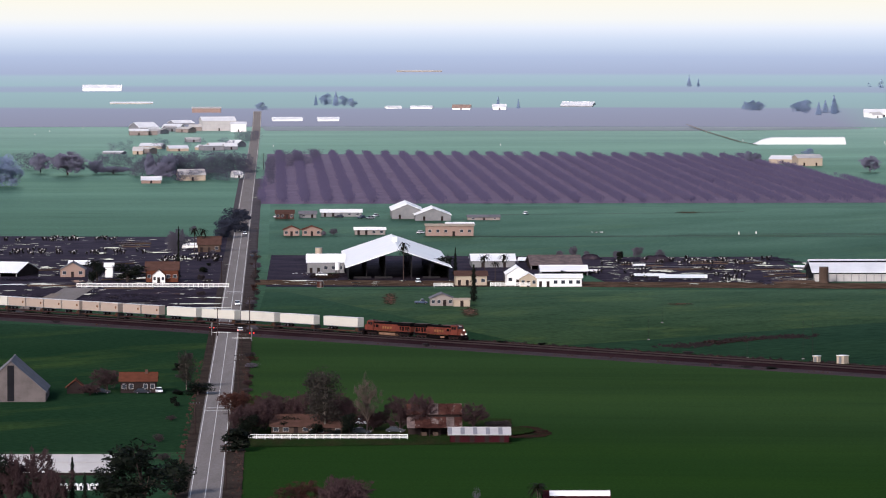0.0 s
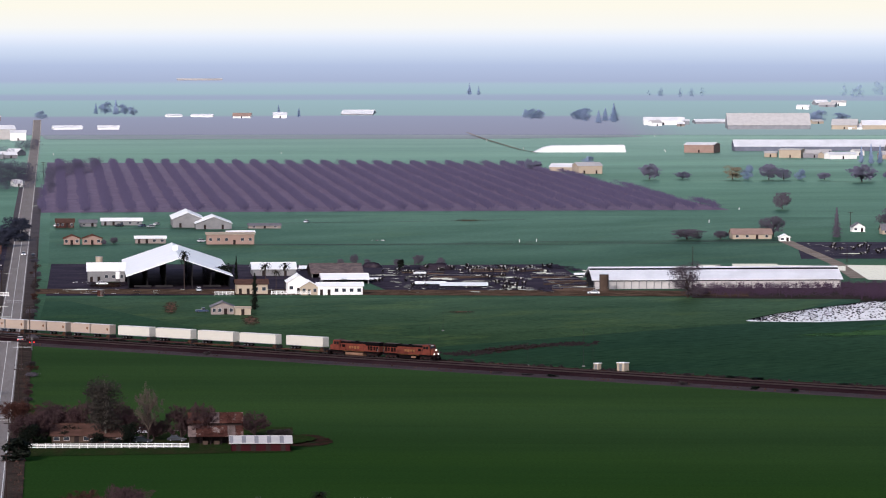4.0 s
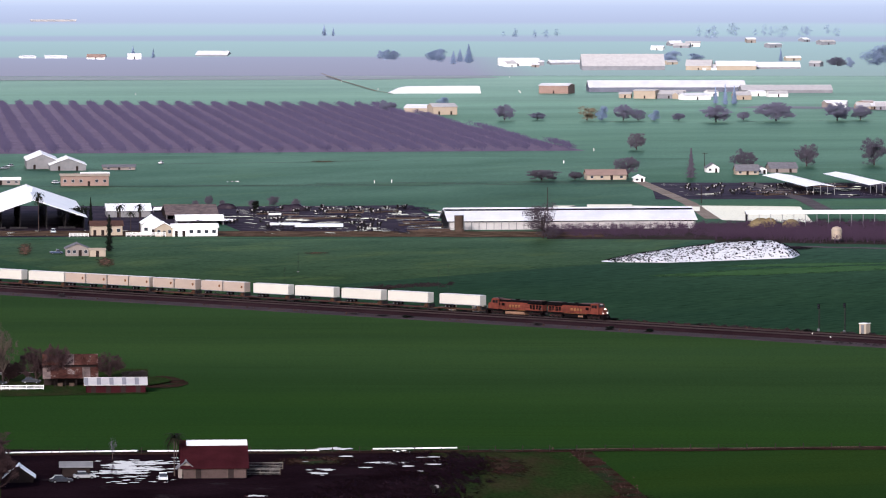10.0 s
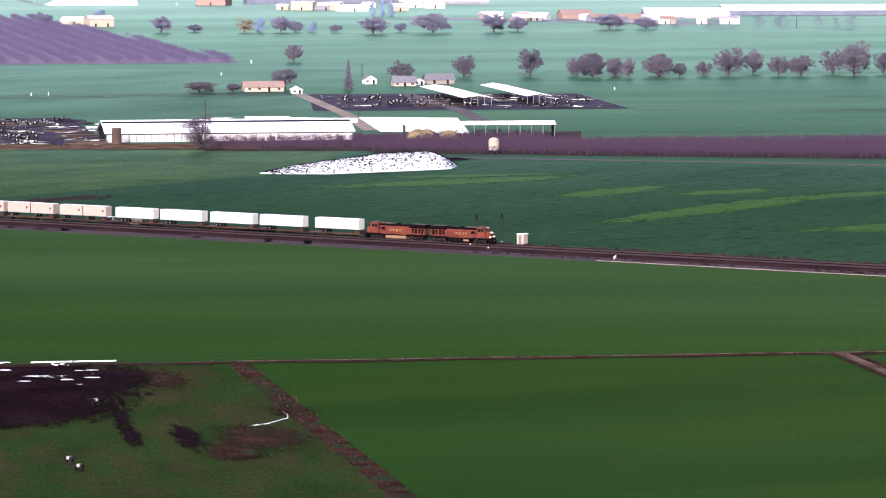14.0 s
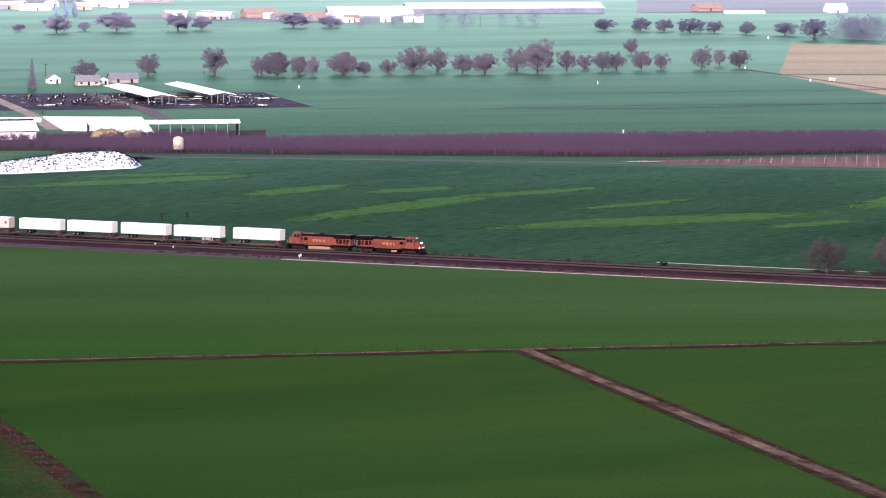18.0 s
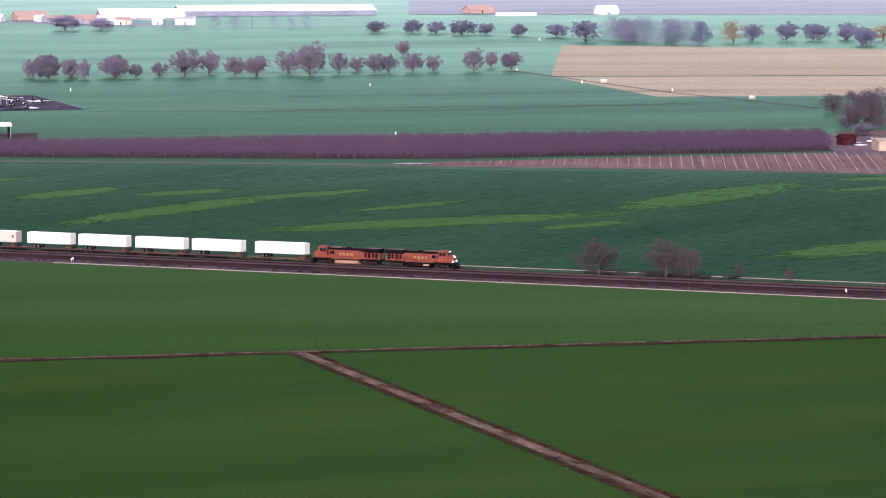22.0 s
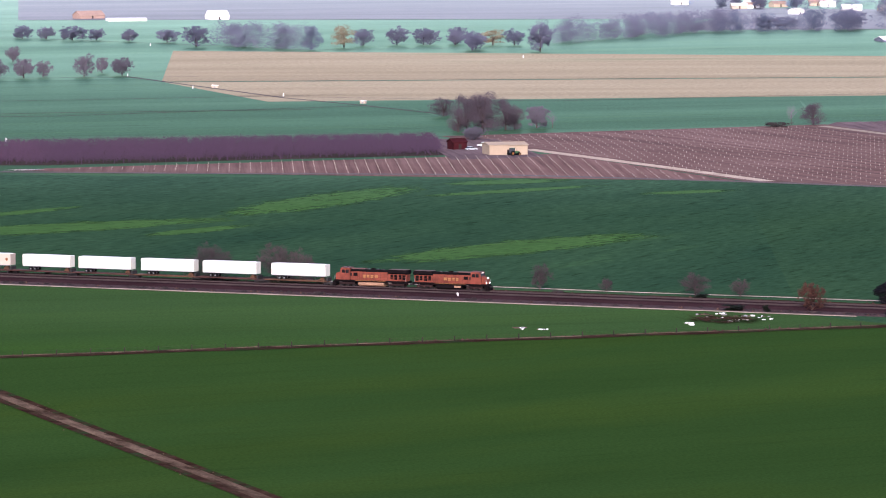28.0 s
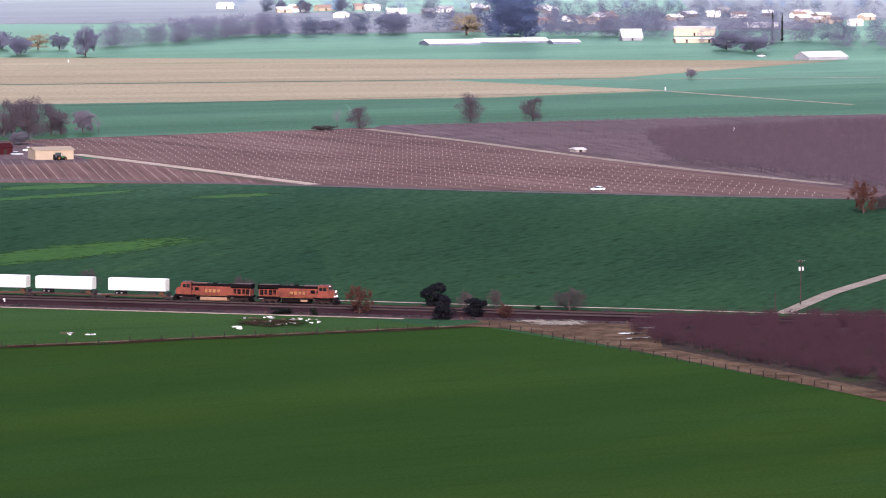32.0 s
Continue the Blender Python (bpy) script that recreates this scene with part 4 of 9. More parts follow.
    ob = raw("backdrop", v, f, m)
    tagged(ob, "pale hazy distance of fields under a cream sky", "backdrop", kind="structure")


build_backdrop()


# ---- plants ----
def tris(name, V, mat, parent=None):
    """One mesh from an array of triangles, shape (n, 3, 3)."""
    n = len(V)
    me = bpy.data.meshes.new(name)
    me.vertices.add(n * 3)
    me.vertices.foreach_set("co", np.asarray(V, dtype=np.float32).ravel())
    me.loops.add(n * 3)
    me.loops.foreach_set("vertex_index", np.arange(n * 3, dtype=np.int32))
    me.polygons.add(n)
    me.polygons.foreach_set("loop_start", np.arange(0, n * 3, 3, dtype=np.int32))
    me.polygons.foreach_set("loop_total", np.full(n, 3, dtype=np.int32))
    me.update(calc_edges=True)
    me.materials.append(mat)
    ob = new(name, me)
    ob.parent = parent
    return ob


def tri_mesh(name, V, mat):
    ob = tris(name, V, mat)
    me = ob.data
    bpy.data.objects.remove(ob)
    return me


def bm_mesh(name, bm, mat):
    me = bpy.data.meshes.new(name)
    bm.normal_update()
    bm.to_mesh(me)
    bm.free()
    me.materials.append(mat)
    return me


def proto_bare(seed, mat="twig", trunk_h=0.2, twigs=9, size=0.15, spread=0.6, tips=150, limb=1.0, thin=1.0):
    """A leafless crown of unit height: a leader, curved limbs and many thin twigs in an uneven round outline."""
    rnd = random.Random(seed)
    bm = bmesh.new()
    tube(bm, (0, 0, 0), (0, 0, trunk_h), 0.034, 0.026, 7)
    tube(bm, (0, 0, trunk_h), (rnd.uniform(-0.04, 0.04), rnd.uniform(-0.04, 0.04), 0.62), 0.026, 0.010, 6)
    trunk = bm_mesh("trunk", bm, M["bark"])
    bm = bmesh.new()
    V = []
    mid, half = (1 + trunk_h) / 2, (1 - trunk_h) / 2
    heads = []                                         # uneven heads of twigs over a rounded crown, each on its own limb
    count = rnd.randint(13, 16)
    for k in range(count):
        up = 1 - 1.9 * (k + 0.5) / count
        a, out = k * 2.4 + rnd.uniform(-0.4, 0.4), rnd.uniform(0.42, 0.78)
        flat = math.sqrt(max(0, 1 - up * up))
        c = Vector((math.cos(a) * flat * 0.5 * out, math.sin(a) * flat * 0.5 * out, mid + up * half * out))
        heads.append((c, rnd.uniform(0.15, 0.23)))
    for k in range(tips):
        c, rad = heads[k % len(heads)]
        v = Vector((rnd.gauss(0, 1), rnd.gauss(0, 1), rnd.gauss(0, 1))).normalized()
        p = c + Vector((v.x * rad, v.y * rad, v.z * rad * (0.5 + half * 0.9))) * rnd.random() ** 0.4
        p.z = max(p.z, trunk_h * 0.7 + 0.04)
        root = Vector((0, 0, max(trunk_h * 0.9, min(0.5, p.z - 0.25))))
        if k % 4 == 0:
            knee = root.lerp(p, 0.5) + Vector((rnd.uniform(-1, 1), rnd.uniform(-1, 1), rnd.uniform(-0.4, 1))) * 0.04
            tube(bm, root, knee, 0.011 * limb, 0.007 * limb, 4, False)
            tube(bm, knee, p, 0.007 * limb, 0.003, 3, False)
        d = (p - root).normalized()
        for _ in range(twigs):
            n = (d * 0.8 + Vector((rnd.gauss(0, 0.7), rnd.gauss(0, 0.7), rnd.gauss(0.25, 0.6)))).normalized()
            s = n.cross(Vector((rnd.uniform(-1, 1), rnd.uniform(-1, 1), 0.3))).normalized() * rnd.uniform(0.004, 0.010) * thin
            b = p + Vector((rnd.gauss(0, 0.025), rnd.gauss(0, 0.025), rnd.gauss(0, 0.025))) - n * size * 0.3
            V.append((b - s, b + s, b + n * size * rnd.uniform(0.4, 0.9)))
    bmesh.ops.triangulate(bm, faces=bm.faces)
    for f in bm.faces:
        V.append(tuple(v.co.copy() for v in f.verts))
    bm.free()
    V = np.array([[tuple(c) for c in t] for t in V])
    V[..., 2] = np.maximum(V[..., 2], 0.02) / V[..., 2].max()
    V[..., :2] *= 0.5 / np.percentile(np.hypot(V[..., 0], V[..., 1]), 93)
    return trunk, tri_mesh("crown", V, M[mat])


def proto_leafy(seed, mat, trunk_h=0.22, lobes=9, leaves=150, leaf=0.05, narrow=1.0, bark="bark", low=0.15):
    """A leafy crown of unit height: uneven lobes of small blades with gaps."""
    rnd = random.Random(seed)
    bm = bmesh.new()
    tube(bm, (0, 0, 0), (0, 0, trunk_h + 0.2), 0.035, 0.018, 7)
    V = []
    for k in range(lobes):
        a, t = rnd.uniform(0, math.tau), (k + 0.5) / lobes
        r = rnd.uniform(0.1, 0.3) * narrow * math.sin(math.pi * (0.12 + 0.8 * t)) ** 0.5
        c = Vector((math.cos(a) * r, math.sin(a) * r, low + 0.12 + t * (0.80 - low)))
        tube(bm, (0, 0, trunk_h * 0.9), c, 0.013, 0.005, 4, False)
        rad = rnd.uniform(0.12, 0.2) * (0.6 + 0.4 * narrow)
        for _ in range(leaves):
            n = Vector((rnd.gauss(0, 1), rnd.gauss(0, 1), rnd.gauss(0, 0.8))).normalized()
            p = c + n * rad * rnd.uniform(0.35, 1.1) ** 0.6
            if p.z < 0.03:
                p.z = 0.03
            u = Vector((rnd.gauss(0, 1), rnd.gauss(0, 1), rnd.gauss(0, 1))).normalized()
            w = n.cross(u).normalized()
            s = leaf * rnd.uniform(0.45, 1.1)
            V.append((p - u * s, p + u * s * 0.9 + w * s * 0.3, p + w * s))
    V = np.array([[tuple(c) for c in t] for t in V])
    V[..., 2] *= 1.0 / V[..., 2].max()
    V[..., :2] *= 0.5 / np.percentile(np.hypot(V[..., 0], V[..., 1]), 90)
    return bm_mesh("trunk", bm, M[bark]), tri_mesh("crown", V, M[mat])


def proto_cone(seed, mat, blades=900, power=0.9):
    rnd = random.Random(seed)
    bm = bmesh.new()
    tube(bm, (0, 0, 0), (0, 0, 0.9), 0.025, 0.005, 6)
    V = []
    for _ in range(blades):
        h = rnd.random() ** 1.2
        r = (1 - h) ** power * 0.5 * rnd.uniform(0.3, 1.12) * (0.75 + 0.25 * math.sin(h * 40 + seed))
        a = rnd.uniform(0, math.tau)
        o = Vector((math.cos(a), math.sin(a), 0))
        p = o * r * 0.6 + Vector((0, 0, 0.06 + 0.92 * h))
        s = Vector((-o.y, o.x, 0)) * rnd.uniform(0.015, 0.05)
        V.append((p - s, p + s, o * r + Vector((0, 0, 0.03 + 0.92 * h - rnd.uniform(0, 0.05)))))
    V = np.array([[tuple(c) for c in t] for t in V])
    V[..., 2] *= 1.0 / V[..., 2].max()
    return bm_mesh("trunk", bm, M["bark"]), tri_mesh("crown", V, M[mat])


def proto_palm(seed):
    rnd = random.Random(seed)
    bm = bmesh.new()
    tube(bm, (0, 0, 0), (0.012, 0, 0.45), 0.028, 0.022, 8)
    tube(bm, (0.012, 0, 0.45), (0.0, 0.01, 0.86), 0.022, 0.03, 8)
    V = []
    for k in range(46):
        a, up = rnd.uniform(0, math.tau), rnd.uniform(-0.9, 1.1)
        o = Vector((math.cos(a), math.sin(a), 0))
        side = Vector((-o.y, o.x, 0))
        p = Vector((0, 0, 0.88))
        L = rnd.uniform(0.14, 0.2)
        for j in range(4):
            q = p + (o + Vector((0, 0, up - j * 0.55))).normalized() * L / 2.2
            w = 0.028 * (1 - j * 0.18)
            V.append((p - side * w, p + side * w, q + side * w * 0.6))
            V.append((p - side * w, q + side * w * 0.6, q - side * w * 0.6))
            p = q
    V = np.array([[tuple(c) for c in t] for t in V])
    V[..., 2] *= 1.0 / V[..., 2].max()
    V[..., :2] *= 1.6
    return bm_mesh("trunk", bm, M["bark"]), tri_mesh("crown", V, M["frond"])


PROTO = {
    "bare": [proto_bare(s, "twig", trunk_h=0.02, twigs=26, size=0.13, tips=190, thin=0.75) for s in (1, 2, 3, 4)],
    "lollipop": [proto_bare(s, trunk_h=0.12, twigs=26, size=0.13, tips=190, thin=0.75, limb=1.3) for s in (5, 6)],
    "dense": [proto_bare(s, "twig", trunk_h=0.02, twigs=32, size=0.12, tips=200, thin=0.9) for s in (7, 8, 9)],
    "bare_dark": [proto_bare(s, "twig_dark", trunk_h=0.1, twigs=18, size=0.15) for s in (81, 82)],
    "dense_dark": [proto_bare(s, "twig_dark", trunk_h=0.05, twigs=24, size=0.16, tips=170) for s in (83, 84)],
    "bare_near": [proto_bare(s, "twig_near_bare", trunk_h=0.06, twigs=22, size=0.16, tips=200, limb=0.9, thin=0.36) for s in (87, 88)],
    "birch": [proto_bare(s, "twig_birch", trunk_h=0.22, twigs=22, size=0.13, tips=120, limb=1.7, thin=0.55) for s in (91,)],
    "bush": [proto_leafy(s, "leaf_black", trunk_h=0.08, lobes=18, leaves=240, leaf=0.048, low=-0.06) for s in (94, 95)],
    "cone_bare": [proto_cone(s, "twig") for s in (46, 47)],
    "cone_haze": [proto_cone(s, "leaf_haze") for s in (85,)],
    "grove_haze": [proto_leafy(s, "leaf_haze", lobes=18, leaves=180, leaf=0.032, low=0.0, bark="leaf_haze") for s in (86,)],
    "thin": [proto_bare(s, trunk_h=0.25, twigs=6, size=0.12, tips=60) for s in (10, 11)],
    "red": [proto_bare(s, "twig_red", trunk_h=0.0, twigs=20, size=0.14, tips=170, thin=0.8) for s in (12, 13)],
    "oak": [proto_leafy(s, "leaf_oak", lobes=26, leaves=290, leaf=0.019, low=0.0) for s in (21, 22, 23)],
    "dark": [proto_leafy(s, "leaf_dark", lobes=13, leaves=150, leaf=0.045, low=0.05) for s in (24, 25, 26)],
    "dusk": [proto_leafy(s, "leaf_haze_dark", lobes=18, leaves=240, leaf=0.040, low=0.03, bark="leaf_haze_dark") for s in (96, 97)],
    "green": [proto_leafy(s, "leaf_green", lobes=12, leaves=140, leaf=0.045, low=0.06) for s in (27, 28)],
    "gum": [proto_leafy(s, "leaf_gum", trunk_h=0.35, lobes=30, leaves=120, leaf=0.022, narrow=0.5, bark="bark_pale", low=0.12) for s in (29, 30)],
    "blue": [proto_leafy(s, "leaf_euc", lobes=30, leaves=260, leaf=0.020, narrow=0.8, low=-0.05, bark="leaf_euc") for s in (31, 32)],
    "grove": [proto_leafy(s, "leaf_haze_blue", lobes=18, leaves=180, leaf=0.030, low=0.0, bark="leaf_haze_blue") for s in (38, 39)],
    "spruce": [proto_cone(s, "leaf_haze_blue") for s in (44, 45)],
    "yellow": [proto_leafy(s, "leaf_yellow", lobes=12, leaves=120, leaf=0.04, low=0.05) for s in (33,)],
    "shrub": [proto_leafy(s, "leaf_dark", trunk_h=0.1, lobes=8, leaves=110, leaf=0.09, low=-0.05) for s in (34, 35)],
    "brush": [proto_bare(s, "twig_near_bare", trunk_h=0.0, twigs=16, size=0.18) for s in (36, 37)],
    "cone": [proto_cone(s, "leaf_dark") for s in (41, 42)],
    "cypress": [proto_cone(s, "leaf_dark", 800, 0.45) for s in (43,)],
    "palm": [proto_palm(s) for s in (51, 52)],
    "bare_pale": [proto_bare(s, "twig_haze_grey", trunk_h=0.0, twigs=28, size=0.12, tips=190, thin=0.9) for s in (61, 62, 63)],
    "dense_pale": [proto_bare(s, "twig_haze_grey", trunk_h=0.0, twigs=34, size=0.11, tips=200) for s in (64, 65)],
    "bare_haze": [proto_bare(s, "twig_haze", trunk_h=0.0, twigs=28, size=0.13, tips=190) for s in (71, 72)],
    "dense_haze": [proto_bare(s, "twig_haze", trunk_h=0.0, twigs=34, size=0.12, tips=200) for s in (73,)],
    "line_pale": [proto_leafy(s, "twig_haze_grey", lobes=16, leaves=50, leaf=0.028, low=-0.05) for s in (67, 68, 69)],
    "line_blue": [proto_leafy(s, "leaf_haze_blue", lobes=16, leaves=50, leaf=0.029, low=-0.05) for s in (70, 71)],
}
TREE_TAGS = {
    "bare": ("leafless tree with a grey-brown twiggy crown in a field", "tree"), "lollipop": ("leafless spreading tree on a clear trunk in a field", "tree"),
    "dense": ("leafless tree with a dense purple-brown crown", "tree"), "thin": ("slender leafless sapling with sparse twigs", "tree"),
    "red": ("bushy shrub with rust-red winter twigs", "shrub"), "oak": ("broad oak with sparse brown foliage", "tree"),
    "dark": ("dark evergreen tree with a full crown", "tree"), "green": ("leafy green tree with a rounded crown", "tree"),
    "gum": ("tall gum tree with pale trunk and drooping foliage", "tree"), "blue": ("huge blue-green eucalyptus towering over town roofs", "tree"),
    "bush": ("round dark evergreen bush beside the railway", "shrub"),
    "birch": ("slender pale-barked tree with feathery grey twigs", "tree"),
    "yellow": ("tree with yellowing autumn foliage", "tree"), "shrub": ("low dark evergreen shrub on rough ground", "shrub"),
    "brush": ("tangled leafless brown brush on a bank", "shrub"), "cone": ("dark pointed conifer among farm buildings", "tree"), "cypress": ("slim dark cypress beside farm buildings", "tree"), "palm": ("tall fan palm with a ragged crown", "palm")}
_count = [0]


def tree(kind, x, y, h, w=None, sink=0.0):
    k = _count[0] = _count[0] + 1
    rnd = random.Random(k * 7 + 1)
    label, cat = TREE_TAGS[kind]
    w = w or h * 0.85
    far = math.hypot(x, y)
    # with distance, trees swap to copies with haze in their colour
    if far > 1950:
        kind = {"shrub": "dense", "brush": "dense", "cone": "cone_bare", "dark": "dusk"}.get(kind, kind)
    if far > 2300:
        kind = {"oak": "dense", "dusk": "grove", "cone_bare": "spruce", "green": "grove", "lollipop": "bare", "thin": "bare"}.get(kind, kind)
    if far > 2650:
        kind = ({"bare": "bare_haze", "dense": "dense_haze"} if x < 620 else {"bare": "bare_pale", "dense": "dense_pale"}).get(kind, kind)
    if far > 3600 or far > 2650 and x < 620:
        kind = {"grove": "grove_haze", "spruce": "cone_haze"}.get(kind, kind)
    if far < 1350:
        kind = {"dense": "dense_dark", "bare": "bare_dark", "oak": "bare_dark"}.get(kind, kind) if x < 60 else {"bare": "bare_near", "dense": "bare_near", "lollipop": "bare_near", "thin": "bare_near"}.get(kind, kind)
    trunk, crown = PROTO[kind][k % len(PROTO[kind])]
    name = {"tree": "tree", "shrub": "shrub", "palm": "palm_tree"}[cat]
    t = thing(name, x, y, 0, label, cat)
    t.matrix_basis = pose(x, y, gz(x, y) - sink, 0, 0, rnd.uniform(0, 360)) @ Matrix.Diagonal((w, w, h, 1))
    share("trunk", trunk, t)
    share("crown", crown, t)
    return t


def treeline(label, places, twig="twig_haze_grey"):
    """A far belt of trees that nobody could count: one mesh, each crown an uneven mass of twigs or leaves."""
    rnd = random.Random(len(places) * 13 + int(abs(places[0][1])))
    for mat in ("line_pale", "line_blue"):
        V = []
        for kind, x, y, h, w in places:
            if (kind in ("dark", "cone", "green")) != (mat == "line_blue"):
                continue
            me = rnd.choice(PROTO[mat])[1]
            co = np.empty(len(me.vertices) * 3, dtype=np.float32)
            me.vertices.foreach_get("co", co)
            co = co.reshape(-1, 3)
            if kind == "cone":
                co[:, :2] *= np.clip(1.25 - co[:, 2:3], 0.1, 1.0) * 0.8
            a = rnd.uniform(0, math.tau)
            R = np.array([[math.cos(a), -math.sin(a)], [math.sin(a), math.cos(a)]])
            q = np.concatenate([(co[:, :2] @ R.T) * w + np.array([x, y]), co[:, 2:] * h + gz(x, y)], 1)
            V.append(q.reshape(-1, 3, 3))
        if V:
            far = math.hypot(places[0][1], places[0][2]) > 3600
            ob = tris("treeline", np.concatenate(V), M[twig if mat == "line_pale" else "leaf_haze" if far else "leaf_haze_blue"])
            tagged(ob, label if mat == "line_pale" else "distant belt of evergreen trees, blue haze in their colour", "trees", kind="stuff")


def orchard(name, corners, row, gap, height, label, mat="twig_orchard", twigs=26, seed=5, along=-2.04, keep=0.97, jitter=0.4, thin=1.0):
    """Rows of dormant trees in a four-cornered block; row: metres between rows, gap: between trees of a row."""
    rnd = np.random.RandomState(seed)
    c = np.array(corners)
    a = radians(along)
    u, v = np.array([math.sin(a), math.cos(a)]), np.array([math.cos(a), -math.sin(a)])
    o = c.mean(axis=0)
    p, q = (c - o) @ v, (c - o) @ u
    P, Q = np.meshgrid(np.arange(p.min(), p.max(), row), np.arange(q.min(), q.max(), gap))
    pts = np.stack([P.ravel(), Q.ravel()], 1) + rnd.uniform(-jitter, jitter, (P.size, 2))
    inside = np.ones(len(pts), bool)
    poly = np.stack([p, q], 1)
    for i in range(len(poly)):
        s, e = poly[i], poly[(i + 1) % len(poly)]
        inside &= (e[0] - s[0]) * (pts[:, 1] - s[1]) - (e[1] - s[1]) * (pts[:, 0] - s[0]) > 0
    pts = pts[inside & (rnd.random(len(pts)) < keep)]
    xy = o + pts[:, :1] * v + pts[:, 1:] * u
    kinds = []
    for _ in range(5):
        T = [[(-0.05, 0, 0), (0.05, 0, 0), (0, 0.03, 0.45)]]
        for _ in range(twigs):
            b = np.array([rnd.uniform(-0.36, 0.36), rnd.uniform(-0.36, 0.36), rnd.uniform(0.18, 0.62)])
            d = np.array([rnd.normal(), rnd.normal(), rnd.uniform(0.3, 1.5)])
            d *= rnd.uniform(0.3, 0.5) / np.linalg.norm(d)
            s = np.cross(d, [rnd.normal(), rnd.normal(), 0.2])
            s *= thin * rnd.uniform(0.010, 0.024) / np.linalg.norm(s)
            T.append([b - s, b + s, b + d])
        kinds.append(np.array(T, dtype=np.float64))
    out = []
    which = rnd.randint(0, 5, len(xy))
    for k in range(5):
        sel = xy[which == k]
        n = len(sel)
        ang, hh = rnd.uniform(0, math.tau, n), height * rnd.uniform(0.93, 1.07, n)
        T = kinds[k][None] * hh[:, None, None, None]
        cs, sn = np.cos(ang)[:, None, None], np.sin(ang)[:, None, None]
        X, Y = T[..., 0] * cs - T[..., 1] * sn, T[..., 0] * sn + T[..., 1] * cs
        out.append(np.stack([X + sel[:, 0, None, None], Y + sel[:, 1, None, None], T[..., 2]], -1).reshape(-1, 3, 3))
    ob = tris(name, np.concatenate(out), M[mat])
    return tagged(ob, label, "orchard", kind="stuff")


orchard("orchard", [(-95.0, 2484.9), (263.7, 2503.4), (200.5, 3215.3), (-119.7, 3277.2)], 11.8, 3.0, 4.6, "dormant purple-brown orchard in straight rows beside a road", twigs=46, jitter=1.7, thin=0.9)
for _q in ([(228.0, 1716.0), (434.7, 1642.0), (459.1, 1755.0), (234.3, 1758.0)], [(434.7, 1642.0), (588.0, 1653.0), (616.0, 1748.0), (459.1, 1755.0)]):
    orchard("orchard_strip", _q, 3.6, 3.2, 4.2, "dormant purple-brown orchard strip between fields", twigs=66, thin=0.5, mat="twig_strip", seed=6, along=18, jitter=1.3)
orchard("orchard_strip", [(170.4, 1740.4), (291.9, 1719.9), (308.7, 1819.5), (176.2, 1800.6)], 5.0, 4.6, 3.4, "low dormant orchard beside a white barn", twigs=56, mat="twig_strip", seed=9, along=18, jitter=2.2)
orchard("orchard_east", [(806.0, 1535.0), (802.0, 1330.0), (1051.4, 1752.4), (880.0, 1700.0)], 5.2, 4.4, 4.4, "dormant brown orchard beyond the vineyard", twigs=60, thin=0.55, mat="twig_east", seed=7, along=12, jitter=1.0)
orchard("orchard_young", [(802.5, 1650.0), (806.0, 1537.0), (880.0, 1702.0), (816.3, 1790.1)], 4.6, 2.2, 1.7, "low young dormant orchard with pale guards", twigs=26, thin=0.8, mat="twig_young", seed=17, along=12, jitter=0.5)
orchard("orchard_young", [(880.0, 1702.0), (1051.4, 1754.4), (990.0, 1796.0), (816.3, 1790.1)], 4.6, 2.2, 2.4, "low young dormant orchard with pale guards", twigs=26, thin=0.8, mat="twig_young", seed=18, along=12, jitter=0.5)
orchard("orchard_near", [(491.9, 952.2), (492.8, 790.8), (599.1, 961.8), (508.7, 988.9)], 4.8, 3.8, 4.2, "dormant purple-brown orchard beside the railway", twigs=200, thin=0.46, mat="twig_near", seed=8, jitter=2.0, along=34)


def stakes(name, corners, row, gap, along, label, seed=3, tall=1.0, keep=0.9, stagger=0.5, r=0.03):
    rnd = np.random.RandomState(seed)
    c = np.array(corners)
    a = radians(along)
    u, v = np.array([math.sin(a), math.cos(a)]), np.array([math.cos(a), -math.sin(a)])
    o = c.mean(axis=0)
    p, q = (c - o) @ v, (c - o) @ u
    P, Q = np.meshgrid(np.arange(p.min(), p.max(), row), np.arange(q.min(), q.max(), gap))
    pts = np.stack([P.ravel(), (Q + (np.arange(P.shape[1]) * 0.37 % 1.0)[None, :] * gap * stagger).ravel()], 1) + rnd.uniform(-0.12, 0.12, (P.size, 2))
    inside = rnd.random(len(pts)) < keep
    poly = np.stack([p, q], 1)
    for i in range(len(poly)):
        s, e = poly[i], poly[(i + 1) % len(poly)]
        inside &= (e[0] - s[0]) * (pts[:, 1] - s[1]) - (e[1] - s[1]) * (pts[:, 0] - s[0]) > 0
    xy = o + pts[inside, :1] * v + pts[inside, 1:] * u
    ring = [(-r, -r), (r, -r), (r, r), (-r, r)]
    T = []
    for k in range(4):
        (x0, y0), (x1, y1) = ring[k], ring[(k + 1) % 4]
        T += [[(x0, y0, 0), (x1, y1, 0), (x1, y1, tall)], [(x0, y0, 0), (x1, y1, tall), (x0, y0, tall)]]
    T += [[(-r, -r, tall), (r, -r, tall), (r, r, tall)], [(-r, -r, tall), (r, r, tall), (-r, r, tall)]]
    T = np.array(T)
    V = T[None] + np.concatenate([xy, np.zeros((len(xy), 1))], 1)[:, None, None, :]
    ob = tris(name, V.reshape(-1, 3, 3), M["pale_guard"])
    return tagged(ob, label, "vine stakes", kind="stuff")


